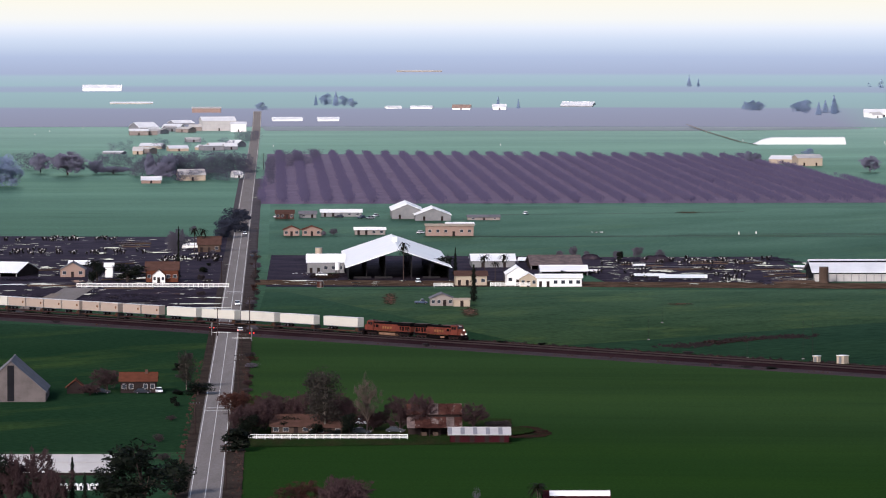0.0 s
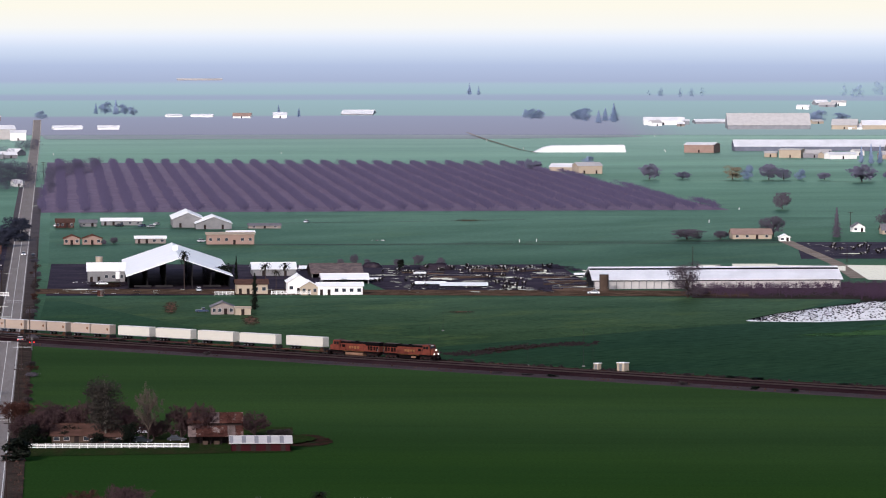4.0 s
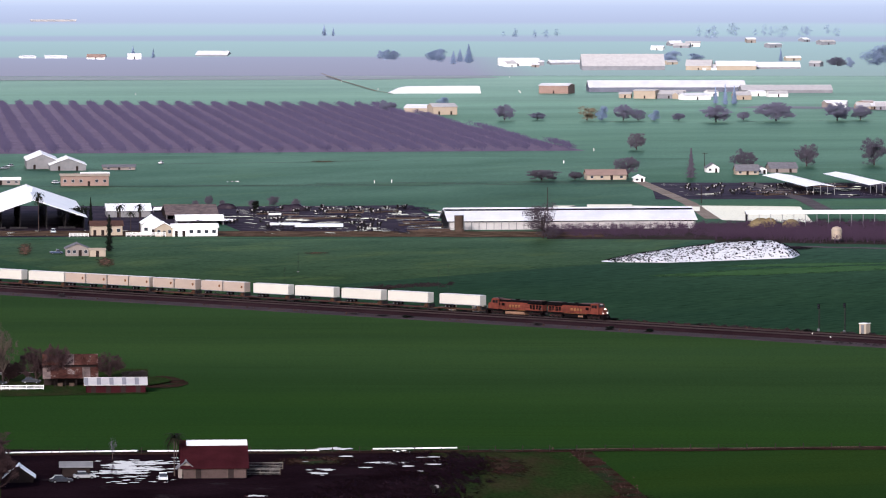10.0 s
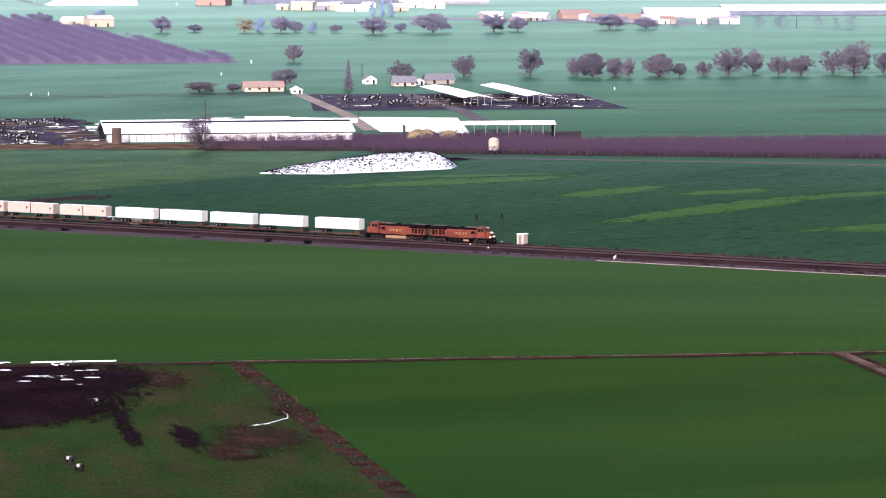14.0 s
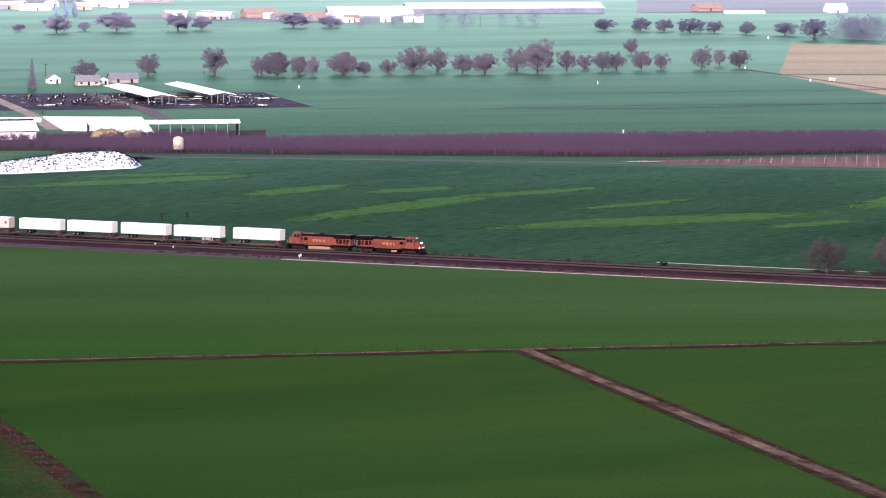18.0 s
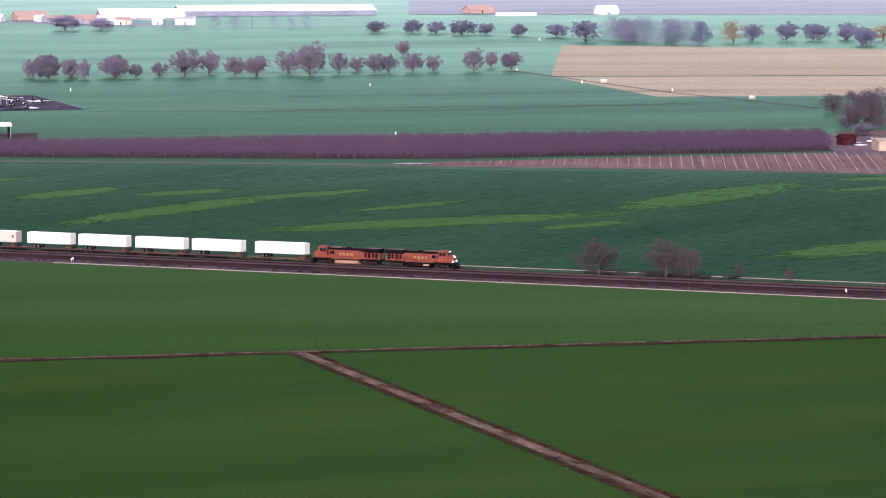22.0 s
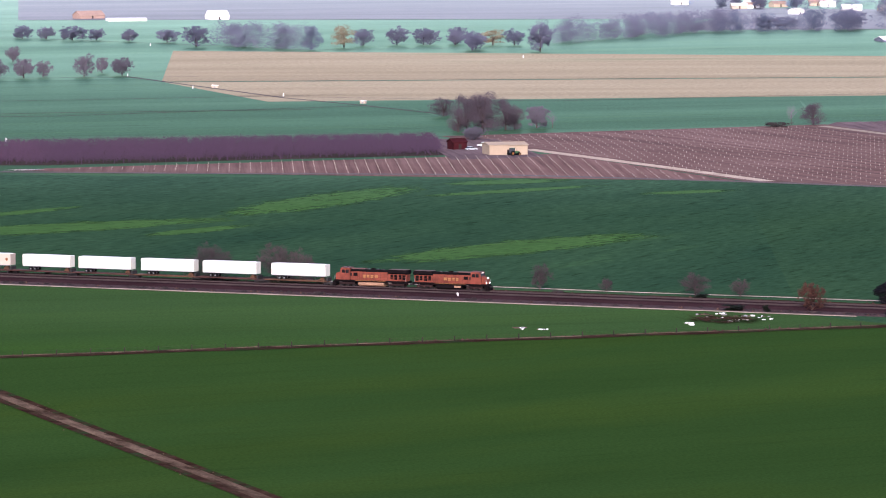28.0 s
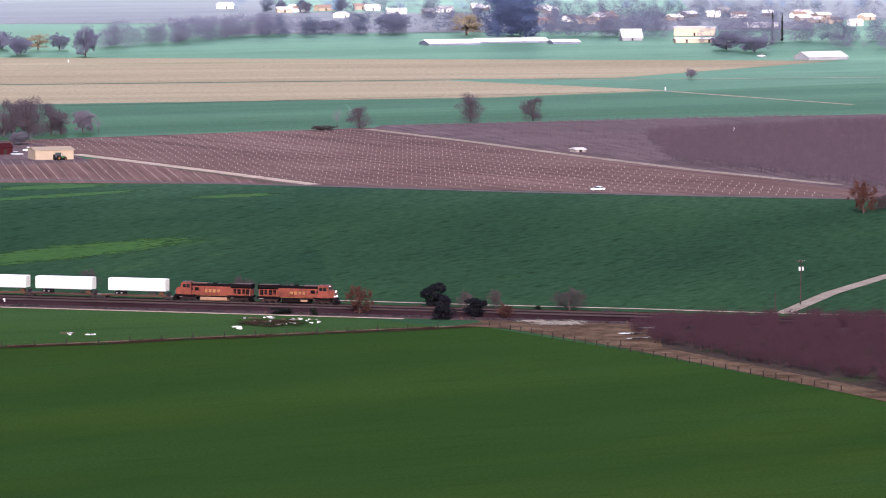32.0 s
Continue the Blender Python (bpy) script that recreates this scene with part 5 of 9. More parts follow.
stakes("vine_stakes", [(432.0, 1616.0), (560.0, 1538.0), (600.0, 1640.0), (480.0, 1631.0)], 3.72, 2.1, 17.2, "rows of pale vine guards in red-brown soil", 3, 0.5, 0.80, 0.5, 0.022)
stakes("vine_stakes", [(560.0, 1538.0), (626.0, 1490.0), (626.0, 1630.0), (600.0, 1640.0)], 3.72, 2.4, 17.2, "rows of pale vine guards in red-brown soil", 5, 0.5, 0.80, 0.5, 0.022)
stakes("vine_stakes_wide", [(640.0, 1482.0), (772.0, 1345.0), (790.0, 1782.0), (636.0, 1762.0)], 3.72, 10.5, -3.4, "rows of pale vine guards in a young vineyard", 4, 0.55, 0.94, 0.0, 0.070)


def clods(label, pts, n, spread, mat, lo, hi, seed):
    """Loose clods, stones and dead weeds strewn along a bank: too many to count."""
    rnd = random.Random(seed)
    V = []
    for _ in range(n):
        q = rnd.randrange(len(pts) - 1)
        s = rnd.random()
        x, y = pts[q][0] + (pts[q + 1][0] - pts[q][0]) * s + rnd.gauss(0, spread), pts[q][1] + (pts[q + 1][1] - pts[q][1]) * s + rnd.gauss(0, spread)
        r, a = rnd.uniform(lo, hi), rnd.uniform(0, math.tau)
        top = (x + rnd.uniform(-r, r) * 0.4, y + rnd.uniform(-r, r) * 0.4, r * rnd.uniform(0.5, 1.3))
        ring = [(x + r * rnd.uniform(0.6, 1.3) * math.cos(a + t * math.tau / 5), y + r * rnd.uniform(0.6, 1.3) * math.sin(a + t * math.tau / 5), 0.0) for t in range(5)]
        for t in range(5):
            V.append((ring[t], ring[(t + 1) % 5], top))
    tagged(tris("clods", np.array(V), M[mat]), label, "clods", kind="stuff")


def tufts(label, pts, n, spread, mat, lo, hi, seed):
    """Low dead brush along a bank, each clump a dome of thin blades: too many to count."""
    rnd = random.Random(seed)
    V = []
    for _ in range(n):
        q, s = rnd.randrange(len(pts) - 1), rnd.random()
        x, y = pts[q][0] + (pts[q + 1][0] - pts[q][0]) * s + rnd.gauss(0, spread), pts[q][1] + (pts[q + 1][1] - pts[q][1]) * s + rnd.gauss(0, spread)
        r, tall = rnd.uniform(lo, hi), rnd.uniform(0.5, 0.9)
        for _ in range(26):
            a, d = rnd.uniform(0, math.tau), r * math.sqrt(rnd.random())
            px, py, pz = x + d * math.cos(a), y + d * math.sin(a), r * tall * (1 - (d / r) ** 2) * rnd.uniform(0.3, 1.0)
            u = rnd.uniform(0, math.tau)
            dx, dy = 0.3 * r * math.cos(u), 0.3 * r * math.sin(u)
            V.append(((px - dx, py - dy, max(0.0, pz - 0.1)), (px + dx, py + dy, max(0.0, pz - 0.15)), (px + rnd.gauss(0, 0.1), py + rnd.gauss(0, 0.1), pz + 0.25 * r)))
    tagged(tris("brush", np.array(V), M[mat]), label, "brush", kind="stuff")


clods("dark clods and dead weeds along a ditch bank", [(104.5, 998), (106.5, 900), (109, 805), (112, 560)], 900, 1.3, "clod", 0.1, 0.32, 1)
clods("loose earth and weeds along a fence line", [(-46, 1000.5), (104, 999.5), (236, 1000.5), (466, 1001)], 900, 0.9, "clod", 0.1, 0.4, 2)
clods("pale clods along a farm track", [(234, 999), (238, 750), (243, 560)], 700, 1.9, "dirt", 0.06, 0.22, 3)
clods("dark weeds and stones along the track bed", [on_track(-420, 17.2), on_track(640, 17.2)], 700, 0.9, "clod", 0.15, 0.6, 4)
tufts("dark low weeds and brush on the near bank", [on_track(20, 16.5), on_track(640, 16.5)], 420, 1.0, "weed_dark", 0.35, 1.0, 14)
strip("weedy_spur", [(69.8, 1454.1), (76.7, 1460.3), (85.4, 1474.0), (95.7, 1487.8), (105.7, 1496.1), (112.1, 1499.8)], 9.0, "soil_patch", 6, "dark weedy earth running off the railway", "bare earth")
tufts("dark dead brush on an old spur of earth", [(69.8, 1454.1), (76.7, 1460.3), (85.4, 1474.0), (95.7, 1487.8), (105.7, 1496.1), (112.1, 1499.8)], 420, 3.0, "weed_dark", 0.3, 0.9, 16)
tufts("dark bushy weeds along the far side of the rails", [on_track(-330, -10.2), on_track(150, -10.2)], 520, 1.1, "weed_dark", 0.35, 1.25, 15)
clods("dark weeds behind the rails", [on_track(-420, -8.6), on_track(640, -8.6)], 800, 0.9, "clod", 0.15, 0.7, 5)
clods("rough weeds on the roadside verge", [(-40.0, 905), (-57.4, 1400)], 400, 0.6, "clod", 0.15, 0.6, 6)
clods("rough weeds on the roadside verge", [(-53.2, 905), (-70.6, 1400)], 300, 0.6, "clod", 0.15, 0.6, 7)

# ---- single trees, copses and hedges ----
for _k, _q in (("gum", (-69.3, 1293.4, 11.0, 4.6)), ("bare", (-90.4, 1289.7, 6.4, 8.8)), ("dark", (-61.5, 984.5, 15.3, 16.2)), ("bare", (-84.7, 990.0, 13.1, 9.4)), ("dense", (-88.9, 984.5, 12.8, 7.0)),
               ("cypress", (-76.7, 990.0, 10.7, 3.0)), ("dark", (-68.3, 990.0, 10.5, 7.0)), ("dark", (-56.7, 1012.7, 8.4, 7.2)), ("red", (-51.2, 1225.5, 5.2, 8.7)), ("dense", (-43.4, 1170.5, 8.0, 8.3)), ("dense", (-39.5, 1170.5, 9.1, 6.1)), ("dense", (-36.5, 1170.5, 8.5, 6.6)),
               ("gum", (-28.6, 1158.3, 17.2, 7.9)), ("birch", (-18.4, 1161.4, 15.4, 6.6)), ("dark", (-37.4, 1164.4, 4.4, 5.5)), ("oak", (-22.3, 1167.5, 7.1, 7.7)), ("dark", (-22.6, 1155.3, 5.7, 4.4)), ("oak", (-5.3, 1158.3, 10.6, 6.3)),
               ("dense", (-10.5, 1167.5, 9.3, 8.2)), ("shrub", (-15.3, 1191.0, 2.2, 2.8)), ("bare", (7.5, 1178.3, 6.7, 7.8)), ("brush", (13.4, 1178.3, 1.9, 6.9)), ("shrub", (-47.9, 1114.6, 6.0, 6.6)), ("dense", (-48.7, 1158.3, 7.6, 6.8)),
               ("red", (-29.5, 984.5, 6.7, 10.4)), ("bare", (-20.1, 976.9, 8.7, 10.3)), ("palm", (20.0, 990.0, 5.4, 4.7)), ("palm", (-14.7, 1788.0, 15.1, 5.5)), ("cypress", (10.7, 1673.6, 13.0, 5.1)), ("cone", (4.7, 1824.7, 11.2, 4.3)),
               ("dark", (0.2, 1824.7, 8.6, 8.6)), ("palm", (15.7, 1802.5, 9.8, 5.9)), ("palm", (22.9, 1802.5, 9.8, 5.5)), ("palm", (19.5, 1795.2, 7.6, 5.1)), ("dark", (44.9, 1795.2, 4.2, 3.4)), ("dark", (-94.1, 2172.1, 11.3, 13.3)), ("dark", (-96.9, 2120.3, 8.5, 10.0)),
               ("cypress", (-99.4, 1802.5, 20.4, 2.5)), ("dense", (-108.8, 1961.5, 12.5, 9.2)), ("palm", (-104.0, 2005.7, 9.9, 5.7)), ("palm", (-100.4, 2005.7, 9.9, 5.7)), ("dark", (-129.0, 1788.0, 9.3, 7.2)), ("dark", (-117.8, 1788.0, 7.6, 11.8)),
               ("dark", (-253.1, 2714.8, 23.1, 25.7)), ("dark", (-244.2, 2714.8, 19.2, 12.8)), ("dense", (-245.5, 2928.9, 12.4, 11.8)), ("dense", (-226.0, 2890.9, 15.0, 21.2)), ("bare", (-210.3, 2909.8, 8.9, 10.3)), ("brush", (-200.0, 2909.8, 4.8, 20.6)), ("dark", (-159.2, 4214.9, 7.9, 9.9)),
               ("dense", (-164.5, 2800.1, 11.2, 13.2)), ("dense", (-172.2, 2817.8, 16.6, 6.0)), ("dense", (-163.6, 2872.3, 14.2, 10.2)), ("shrub", (-112.5, 2166.8, 3.6, 3.1)), ("shrub", (-49.2, 2151.1, 3.0, 3.5)), ("shrub", (-1.0, 2204.3, 3.1, 4.1)), ("shrub", (-53.2, 2140.7, 2.5, 2.5))):
    tree(_k, *_q)
for _k, _q in (("dense", (-45.1, 1161.3, 8.2, 7.7)), ("dark", (-46.2, 1155.3, 5.4, 6.3)), ("oak", (-34.2, 1186.2, 8.7, 7.5)), ("dense", (-25.8, 1186.2, 8.4, 8.4)), ("gum", (-30.9, 1167.5, 15.4, 6.0)), ("dense", (-42.8, 1192.6, 8.1, 8.4)), ("dark", (-30.5, 1155.3, 3.3, 4.1)), ("shrub", (-26.4, 1152.3, 1.9, 4.1)), ("dense", (-17.1, 1167.5, 5.5, 5.5)), ("oak", (-3.3, 1161.3, 9.6, 5.5)),
               ("red", (-53.7, 1222.2, 5.8, 7.2)), ("dark", (-94.7, 984.5, 14.0, 10.5)), ("dense", (-80.1, 984.5, 9.3, 7.0)), ("cypress", (-73.7, 984.5, 8.1, 2.8)), ("dense", (-93.9, 1274.9, 3.3, 6.0)), ("dark", (-65.3, 1274.9, 3.9, 7.5)), ("dense", (-20.0, 933.3, 12.1, 11.0)), ("dense", (-15.6, 933.0, 8.8, 6.6)), ("thin", (6.8, 988.7, 4.7, 1.9))):
    tree(_k, *_q)
HEDGE = random.Random(4)
for (_ax, _ay), (_bx, _by), _n, _hh in ((*[(-184.6, 2872.3), (-116.5, 2928.9)], 46, (9, 15)), (*[(-158.5, 2782.6), (-110.8, 2817.8)], 16, (5, 9)), (*[(-265.2, 2987.8), (-192.7, 2987.8)], 16, (5, 12)), (*[(-111.9, 3028.4), (-82.1, 3112.9)], 14, (6, 10)), (*[(-97.8, 2714.8), (-107.6, 2987.8)], 10, (5, 8)), (*[(-152.5, 3560.2), (-138.9, 3588.9)], 6, (6, 9))):
    _belt = []
    for k in range(_n):
        s, h = (k + HEDGE.uniform(0.0, 1.0)) / _n, HEDGE.uniform(*_hh)
        _belt.append(("dense", _ax + (_bx - _ax) * s, _ay + (_by - _ay) * s + HEDGE.uniform(-14, 14), h, h * HEDGE.uniform(0.8, 1.25)))
    treeline("thick belt of dark leafless trees behind houses", _belt, "twig_belt")
for k in range(34):                                    # brush along the road's east side
    y = 1130 + k * 26 + HEDGE.uniform(-8, 8)
    x = -46.6 - (y - 905) * 0.03511 + 7.2 + HEDGE.uniform(-0.8, 1.2)
    if not 1440 < y < 1520:
        tree(HEDGE.choice(("brush", "brush", "dense", "red")), x, y, HEDGE.uniform(1.0, 2.6), HEDGE.uniform(2.2, 4.2))
for k in range(22):                                    # and on its west side
    y = 1060 + k * 44 + HEDGE.uniform(-12, 12)
    x = -46.6 - (y - 905) * 0.03511 - 10 + HEDGE.uniform(-3.0, 0.5)
    if not 1440 < y < 1540:
        tree(HEDGE.choice(("brush", "brush", "shrub")), x, y, HEDGE.uniform(1.2, 2.8), HEDGE.uniform(2.0, 4.0))
for _k, _q in (("oak", (168.6, 1738.7, 13.6, 11.5)), ("lollipop", (253.4, 2205.9, 9.9, 11.5)), ("shrub", (226.4, 2181.3, 4.1, 7.2)), ("brush", (210.7, 2177.6, 5.1, 14.4)), ("cone", (281.1, 2191.9, 14.0, 8.8)), ("bare", (387.7, 2321.1, 14.4, 12.7)),
               ("bare", (353.1, 2312.4, 11.6, 11.0)), ("bare", (318.0, 2279.7, 10.3, 11.9)), ("thin", (408.3, 2318.8, 9.4, 6.6)), ("dense", (415.8, 2305.7, 12.1, 12.1)), ("bare", (428.9, 2316.6, 9.4, 8.3)), ("dense", (450.1, 2314.4, 11.6, 13.9)), ("bare", (292.5, 2505.0, 9.5, 9.5)),
               ("dense", (262.0, 2945.3, 10.4, 11.8)), ("brush", (283.0, 2953.0, 4.9, 9.8)), ("yellow", (312.5, 2939.9, 9.0, 11.8)), ("dark", (321.5, 2939.0, 9.7, 7.7)), ("dense", (334.6, 2937.5, 10.4, 11.8)), ("bare", (343.6, 2936.6, 7.7, 9.0)), ("dark", (353.6, 2935.5, 7.0, 7.0)),
               ("dense", (387.5, 2902.6, 11.0, 16.5)), ("bare", (409.6, 2939.4, 5.6, 7.7)), ("dense", (426.6, 2917.9, 12.5, 21.5)), ("dense", (465.3, 2923.6, 11.8, 15.3)), ("dense", (481.1, 2931.8, 9.8, 11.2)), ("dense", (545.3, 2965.1, 9.9, 19.2)), ("dense", (568.1, 2962.6, 7.8, 14.2)),
               ("dense", (368.5, 2933.9, 4.9, 8.3)), ("cone", (434.1, 3254.9, 11.6, 7.0)), ("cone", (437.4, 3230.4, 13.8, 7.7)), ("cone", (445.1, 3241.6, 12.3, 8.5)), ("dark", (315.3, 4210.2, 9.9, 14.9)), ("cone", (338.9, 4164.3, 16.7, 11.8)), ("dark", (513.3, 4146.2, 11.8, 17.7)), ("dark", (540.2, 4174.6, 6.9, 14.9)),
               ("dark", (687.5, 4103.2, 18.6, 29.4)), ("dark", (723.7, 4084.3, 17.6, 34.2)), ("dark", (754.8, 4065.7, 18.5, 29.2)), ("dark", (783.4, 4061.1, 16.5, 29.2)), ("dark", (660.5, 4079.8, 9.7, 7.8)), ("cone", (611.0, 4153.0, 11.9, 6.9)), ("dense", (651.6, 4094.9, 8.8, 16.6)), ("dark", (246.9, 3250.8, 5.4, 8.4))):
    tree(_k, *_q)
for _k, _q in (("thin", (407.3, 2301.6, 9.9, 7.1)), ("dense", (414.7, 2299.6, 12.6, 12.1)), ("bare", (424.2, 2297.1, 10.4, 8.2)), ("bare", (431.7, 2295.1, 10.4, 6.0)), ("lollipop", (447.4, 2297.2, 11.6, 13.8)), ("bare", (457.9, 2300.8, 7.2, 7.2)), ("lollipop", (471.6, 2309.9, 7.8, 8.3)), ("lollipop", (484.9, 2312.8, 14.5, 15.0)), ("bare", (500.4, 2328.2, 12.9, 11.2)),
               ("bare", (508.5, 2306.5, 10.0, 11.1)), ("dense", (519.2, 2303.7, 10.6, 13.3)), ("lollipop", (540.2, 2324.2, 12.4, 12.4)), ("lollipop", (547.1, 2309.2, 17.9, 18.4)), ("bare", (564.1, 2317.8, 11.2, 9.5)), ("bare", (576.9, 2334.4, 8.5, 7.9)), ("bare", (582.5, 2319.5, 10.7, 10.1)), ("bare", (591.1, 2323.9, 10.2, 8.5)), ("bare", (604.8, 2326.9, 10.2, 10.7)), ("bare", (615.7, 2330.8, 9.1, 7.9)), ("bare", (648.5, 2518.3, 9.2, 8.0)),
               ("bare", (637.2, 2331.8, 12.5, 10.2)), ("bare", (656.6, 2367.9, 8.7, 6.4)), ("dense", (659.2, 2339.6, 9.7, 11.4)), ("dense", (722.7, 2873.6, 7.7, 13.2)), ("dense", (742.1, 2858.3, 9.0, 11.1)), ("dense", (753.7, 2845.1, 8.3, 10.4)), ("dense", (764.1, 2822.4, 9.6, 15.8)), ("dense", (778.1, 2818.7, 7.6, 10.3)), ("dense", (792.1, 2795.3, 8.2, 10.3)),
               ("bare", (809.0, 2771.4, 8.2, 13.6)), ("bare", (804.9, 2697.2, 13.2, 15.2)), ("dark", (854.0, 2630.1, 14.3, 11.7)), ("yellow", (883.1, 2658.1, 13.8, 13.2)), ("bare", (902.4, 2680.4, 10.6, 12.0)), ("bare", (924.6, 2683.8, 12.0, 13.4)), ("bare", (940.0, 2679.6, 10.7, 11.4)), ("bare", (965.5, 2691.6, 10.8, 12.1)), ("bare", (945.7, 2605.6, 11.1, 13.0)),
               ("lollipop", (351.5, 1165.3, 10.9, 10.9)), ("bare", (366.4, 1156.2, 11.1, 9.4)), ("bare", (371.9, 1154.7, 9.4, 6.6)), ("thin", (383.3, 1148.2, 4.6, 2.6)), ("thin", (392.5, 1135.6, 4.2, 2.5)), ("lollipop", (421.3, 1113.7, 7.3, 5.0)), ("thin", (435.1, 1103.7, 3.9, 3.3)), ("bare", (450.4, 1083.3, 6.6, 6.6)), ("bare", (460.8, 1079.6, 5.0, 4.7)),
               ("red", (461.7, 1038.4, 7.5, 5.9)), ("bush", (486.3, 1048.4, 6.0, 5.6)), ("bush", (473.7, 1017.1, 5.8, 4.6)), ("bush", (483.2, 1019.1, 4.8, 5.0)), ("red", (488.2, 1013.7, 3.7, 4.0)), ("bare", (491.0, 1041.3, 4.9, 3.8)), ("bare", (497.0, 1037.0, 5.4, 3.5)), ("dense", (511.8, 1027.0, 5.9, 8.1)), ("shrub", (444.8, 1046.1, 1.6, 5.1)), ("shrub", (450.8, 1040.2, 1.9, 1.9)),
               ("oak", (677.8, 1906.8, 8.4, 9.6)), ("oak", (648.6, 1797.4, 15.2, 10.6)), ("oak", (652.6, 1790.2, 16.8, 12.6)), ("oak", (656.5, 1800.2, 15.4, 11.0)), ("oak", (665.5, 1798.5, 13.4, 11.6)), ("oak", (643.0, 1792.0, 11.0, 8.0)), ("oak", (671.0, 1803.0, 10.0, 7.6)), ("dense", (630.0, 1737.0, 5.6, 9.0)), ("dense", (682.8, 1809.1, 9.6, 9.0)), ("thin", (688.6, 1806.5, 6.6, 3.6)), ("thin", (790.2, 1799.2, 8.6, 4.2)), ("oak", (798.5, 1795.6, 9.5, 9.4)), ("oak", (859.2, 1817.4, 12.8, 10.6)), ("oak", (887.1, 1815.1, 10.5, 9.8)), ("brush", (777.1, 1784.3, 2.3, 11.4)),
               ("bare", (1146.0, 2161.3, 5.2, 5.8)), ("blue", (1315.3, 2742.2, 34.3, 21.5)), ("blue", (1331.6, 2734.8, 39.4, 23.6)), ("blue", (1341.7, 2776.3, 42.1, 21.8)), ("yellow", (1315.3, 2788.3, 14.5, 23.2)), ("dark", (1270.1, 2856.2, 13.2, 13.2)), ("dense", (1290.2, 2847.1, 14.0, 22.1)), ("dense", (1243.3, 2868.3, 8.8, 22.1)), ("dense", (1262.2, 2883.9, 8.1, 14.8)),
               ("bare", (943.4, 2678.3, 9.4, 12.0)), ("bare", (957.0, 2672.1, 9.3, 10.0)), ("bare", (936.4, 2586.0, 11.6, 10.4)), ("yellow", (977.3, 2662.9, 10.0, 13.3)), ("bare", (988.8, 2657.6, 10.7, 12.0)), ("bare", (969.0, 2562.0, 16.8, 15.5)), ("red", (739.1, 1280.8, 11.1, 7.7)), ("brush", (751.7, 1291.3, 5.3, 7.0)), ("cypress", (1434.8, 2599.4, 18.9, 4.2)), ("cypress", (1440.2, 2597.0, 17.5, 3.5)), ("dense", (1344.5, 2457.4, 9.9, 19.8)), ("dense", (1346.4, 2495.4, 12.0, 20.0))):
    tree(_k, *_q)
TOWN = random.Random(11)
for _a, _b, _n, _kinds, _h in (((1135.0, 2830.0), (1290.0, 2820.0), 30, ("dense", "bare", "dark"), (9, 15)), ((1330.0, 2870.0), (1560.0, 2800.0), 46, ("dense", "dark", "dense"), (10, 19)), ((1420.0, 2500.0), (1480.0, 2440.0), 12, ("dense", "bare"), (8, 13)), ((1400.0, 3400.0), (1900.0, 3200.0), 34, ("dark", "dense"), (8, 15)), ((1018.4, 2684.1), (1229.9, 2874.4), 54, ("dense", "dense", "bare"), (10, 17)), ((822.6, 2710.9), (846.2, 2632.2), 18, ("dense", "dense"), (13, 17)), ((1400.6, 3169.7), (1609.4, 3016.8), 46, ("dark", "dense", "green", "bare"), (8, 16)),
                               ((1364.8, 2765.8), (1411.4, 2698.6), 20, ("dense", "dark"), (10, 18)), ((1381.0, 2581.3), (1514.5, 2607.0), 32, ("dense", "dark", "bare"), (9, 17)), ((1638.0, 3061.9), (1749.3, 3011.4), 10, ("dense", "dark"), (8, 15)),
                               ((1391.8, 3295.4), (1457.1, 3297.5), 6, ("dense", "dark"), (8, 12)), ((560.5, 2979.1), (706.1, 2961.6), 12, ("dense", "bare"), (7, 12)), ((-112.6, 4275.3), (-79.8, 4264.3), 5, ("cone", "dark"), (8, 13)), ((260.6, 4211.3), (280.3, 4210.4), 4, ("dark",), (7, 10)), ((391.6, 4428.1), (443.6, 4423.5), 8, ("cone",), (5, 9)),
                               ((561.6, 4400.6), (708.9, 4402.1), 14, ("dark", "cone"), (7, 13)), ((305.7, 4184.4), (317.9, 4183.8), 3, ("dark",), (9, 12)), ((329.2, 4170.5), (341.4, 4169.8), 3, ("cone",), (10, 18)), ((-237.9, 3346.6), (-138.6, 3423.6), 10, ("dense", "dark"), (5, 9)), ((192.7, 3112.9), (201.9, 3112.9), 3, ("dense",), (6, 8)),
                               ((42.1, 1955.0), (95.0, 1957.9), 7, ("brush", "shrub"), (3, 5)), ((42.9, 4241.1), (62.9, 4240.9), 3, ("cone",), (8, 11)), ((215.3, 4455.5), (241.5, 4454.4), 3, ("cone",), (7, 9))):
    _line = []
    for k in range(_n):
        s = (k + TOWN.uniform(0.05, 0.95)) / _n
        h = TOWN.uniform(*_h)
        _line.append((TOWN.choice(_kinds), _a[0] + (_b[0] - _a[0]) * s + TOWN.uniform(-6, 6), _a[1] + (_b[1] - _a[1]) * s + TOWN.uniform(-14, 14), h, h * TOWN.uniform(0.7, 1.2)))
    if _n < 8:
        for q in _line:
            tree(*q)
    else:
        treeline("distant belt of leafless trees, lavender haze in their colour", _line)
for k in range(52):                                    # weeds and low brush along both banks of the line
    s, off = TOWN.uniform(-420, 620), TOWN.choice((-9.0, -9.5, -8.0, 17.5))
    tree(TOWN.choice(("brush", "shrub", "brush")), *on_track(s, off), TOWN.uniform(0.7, 1.5), TOWN.uniform(1.6, 4.0))

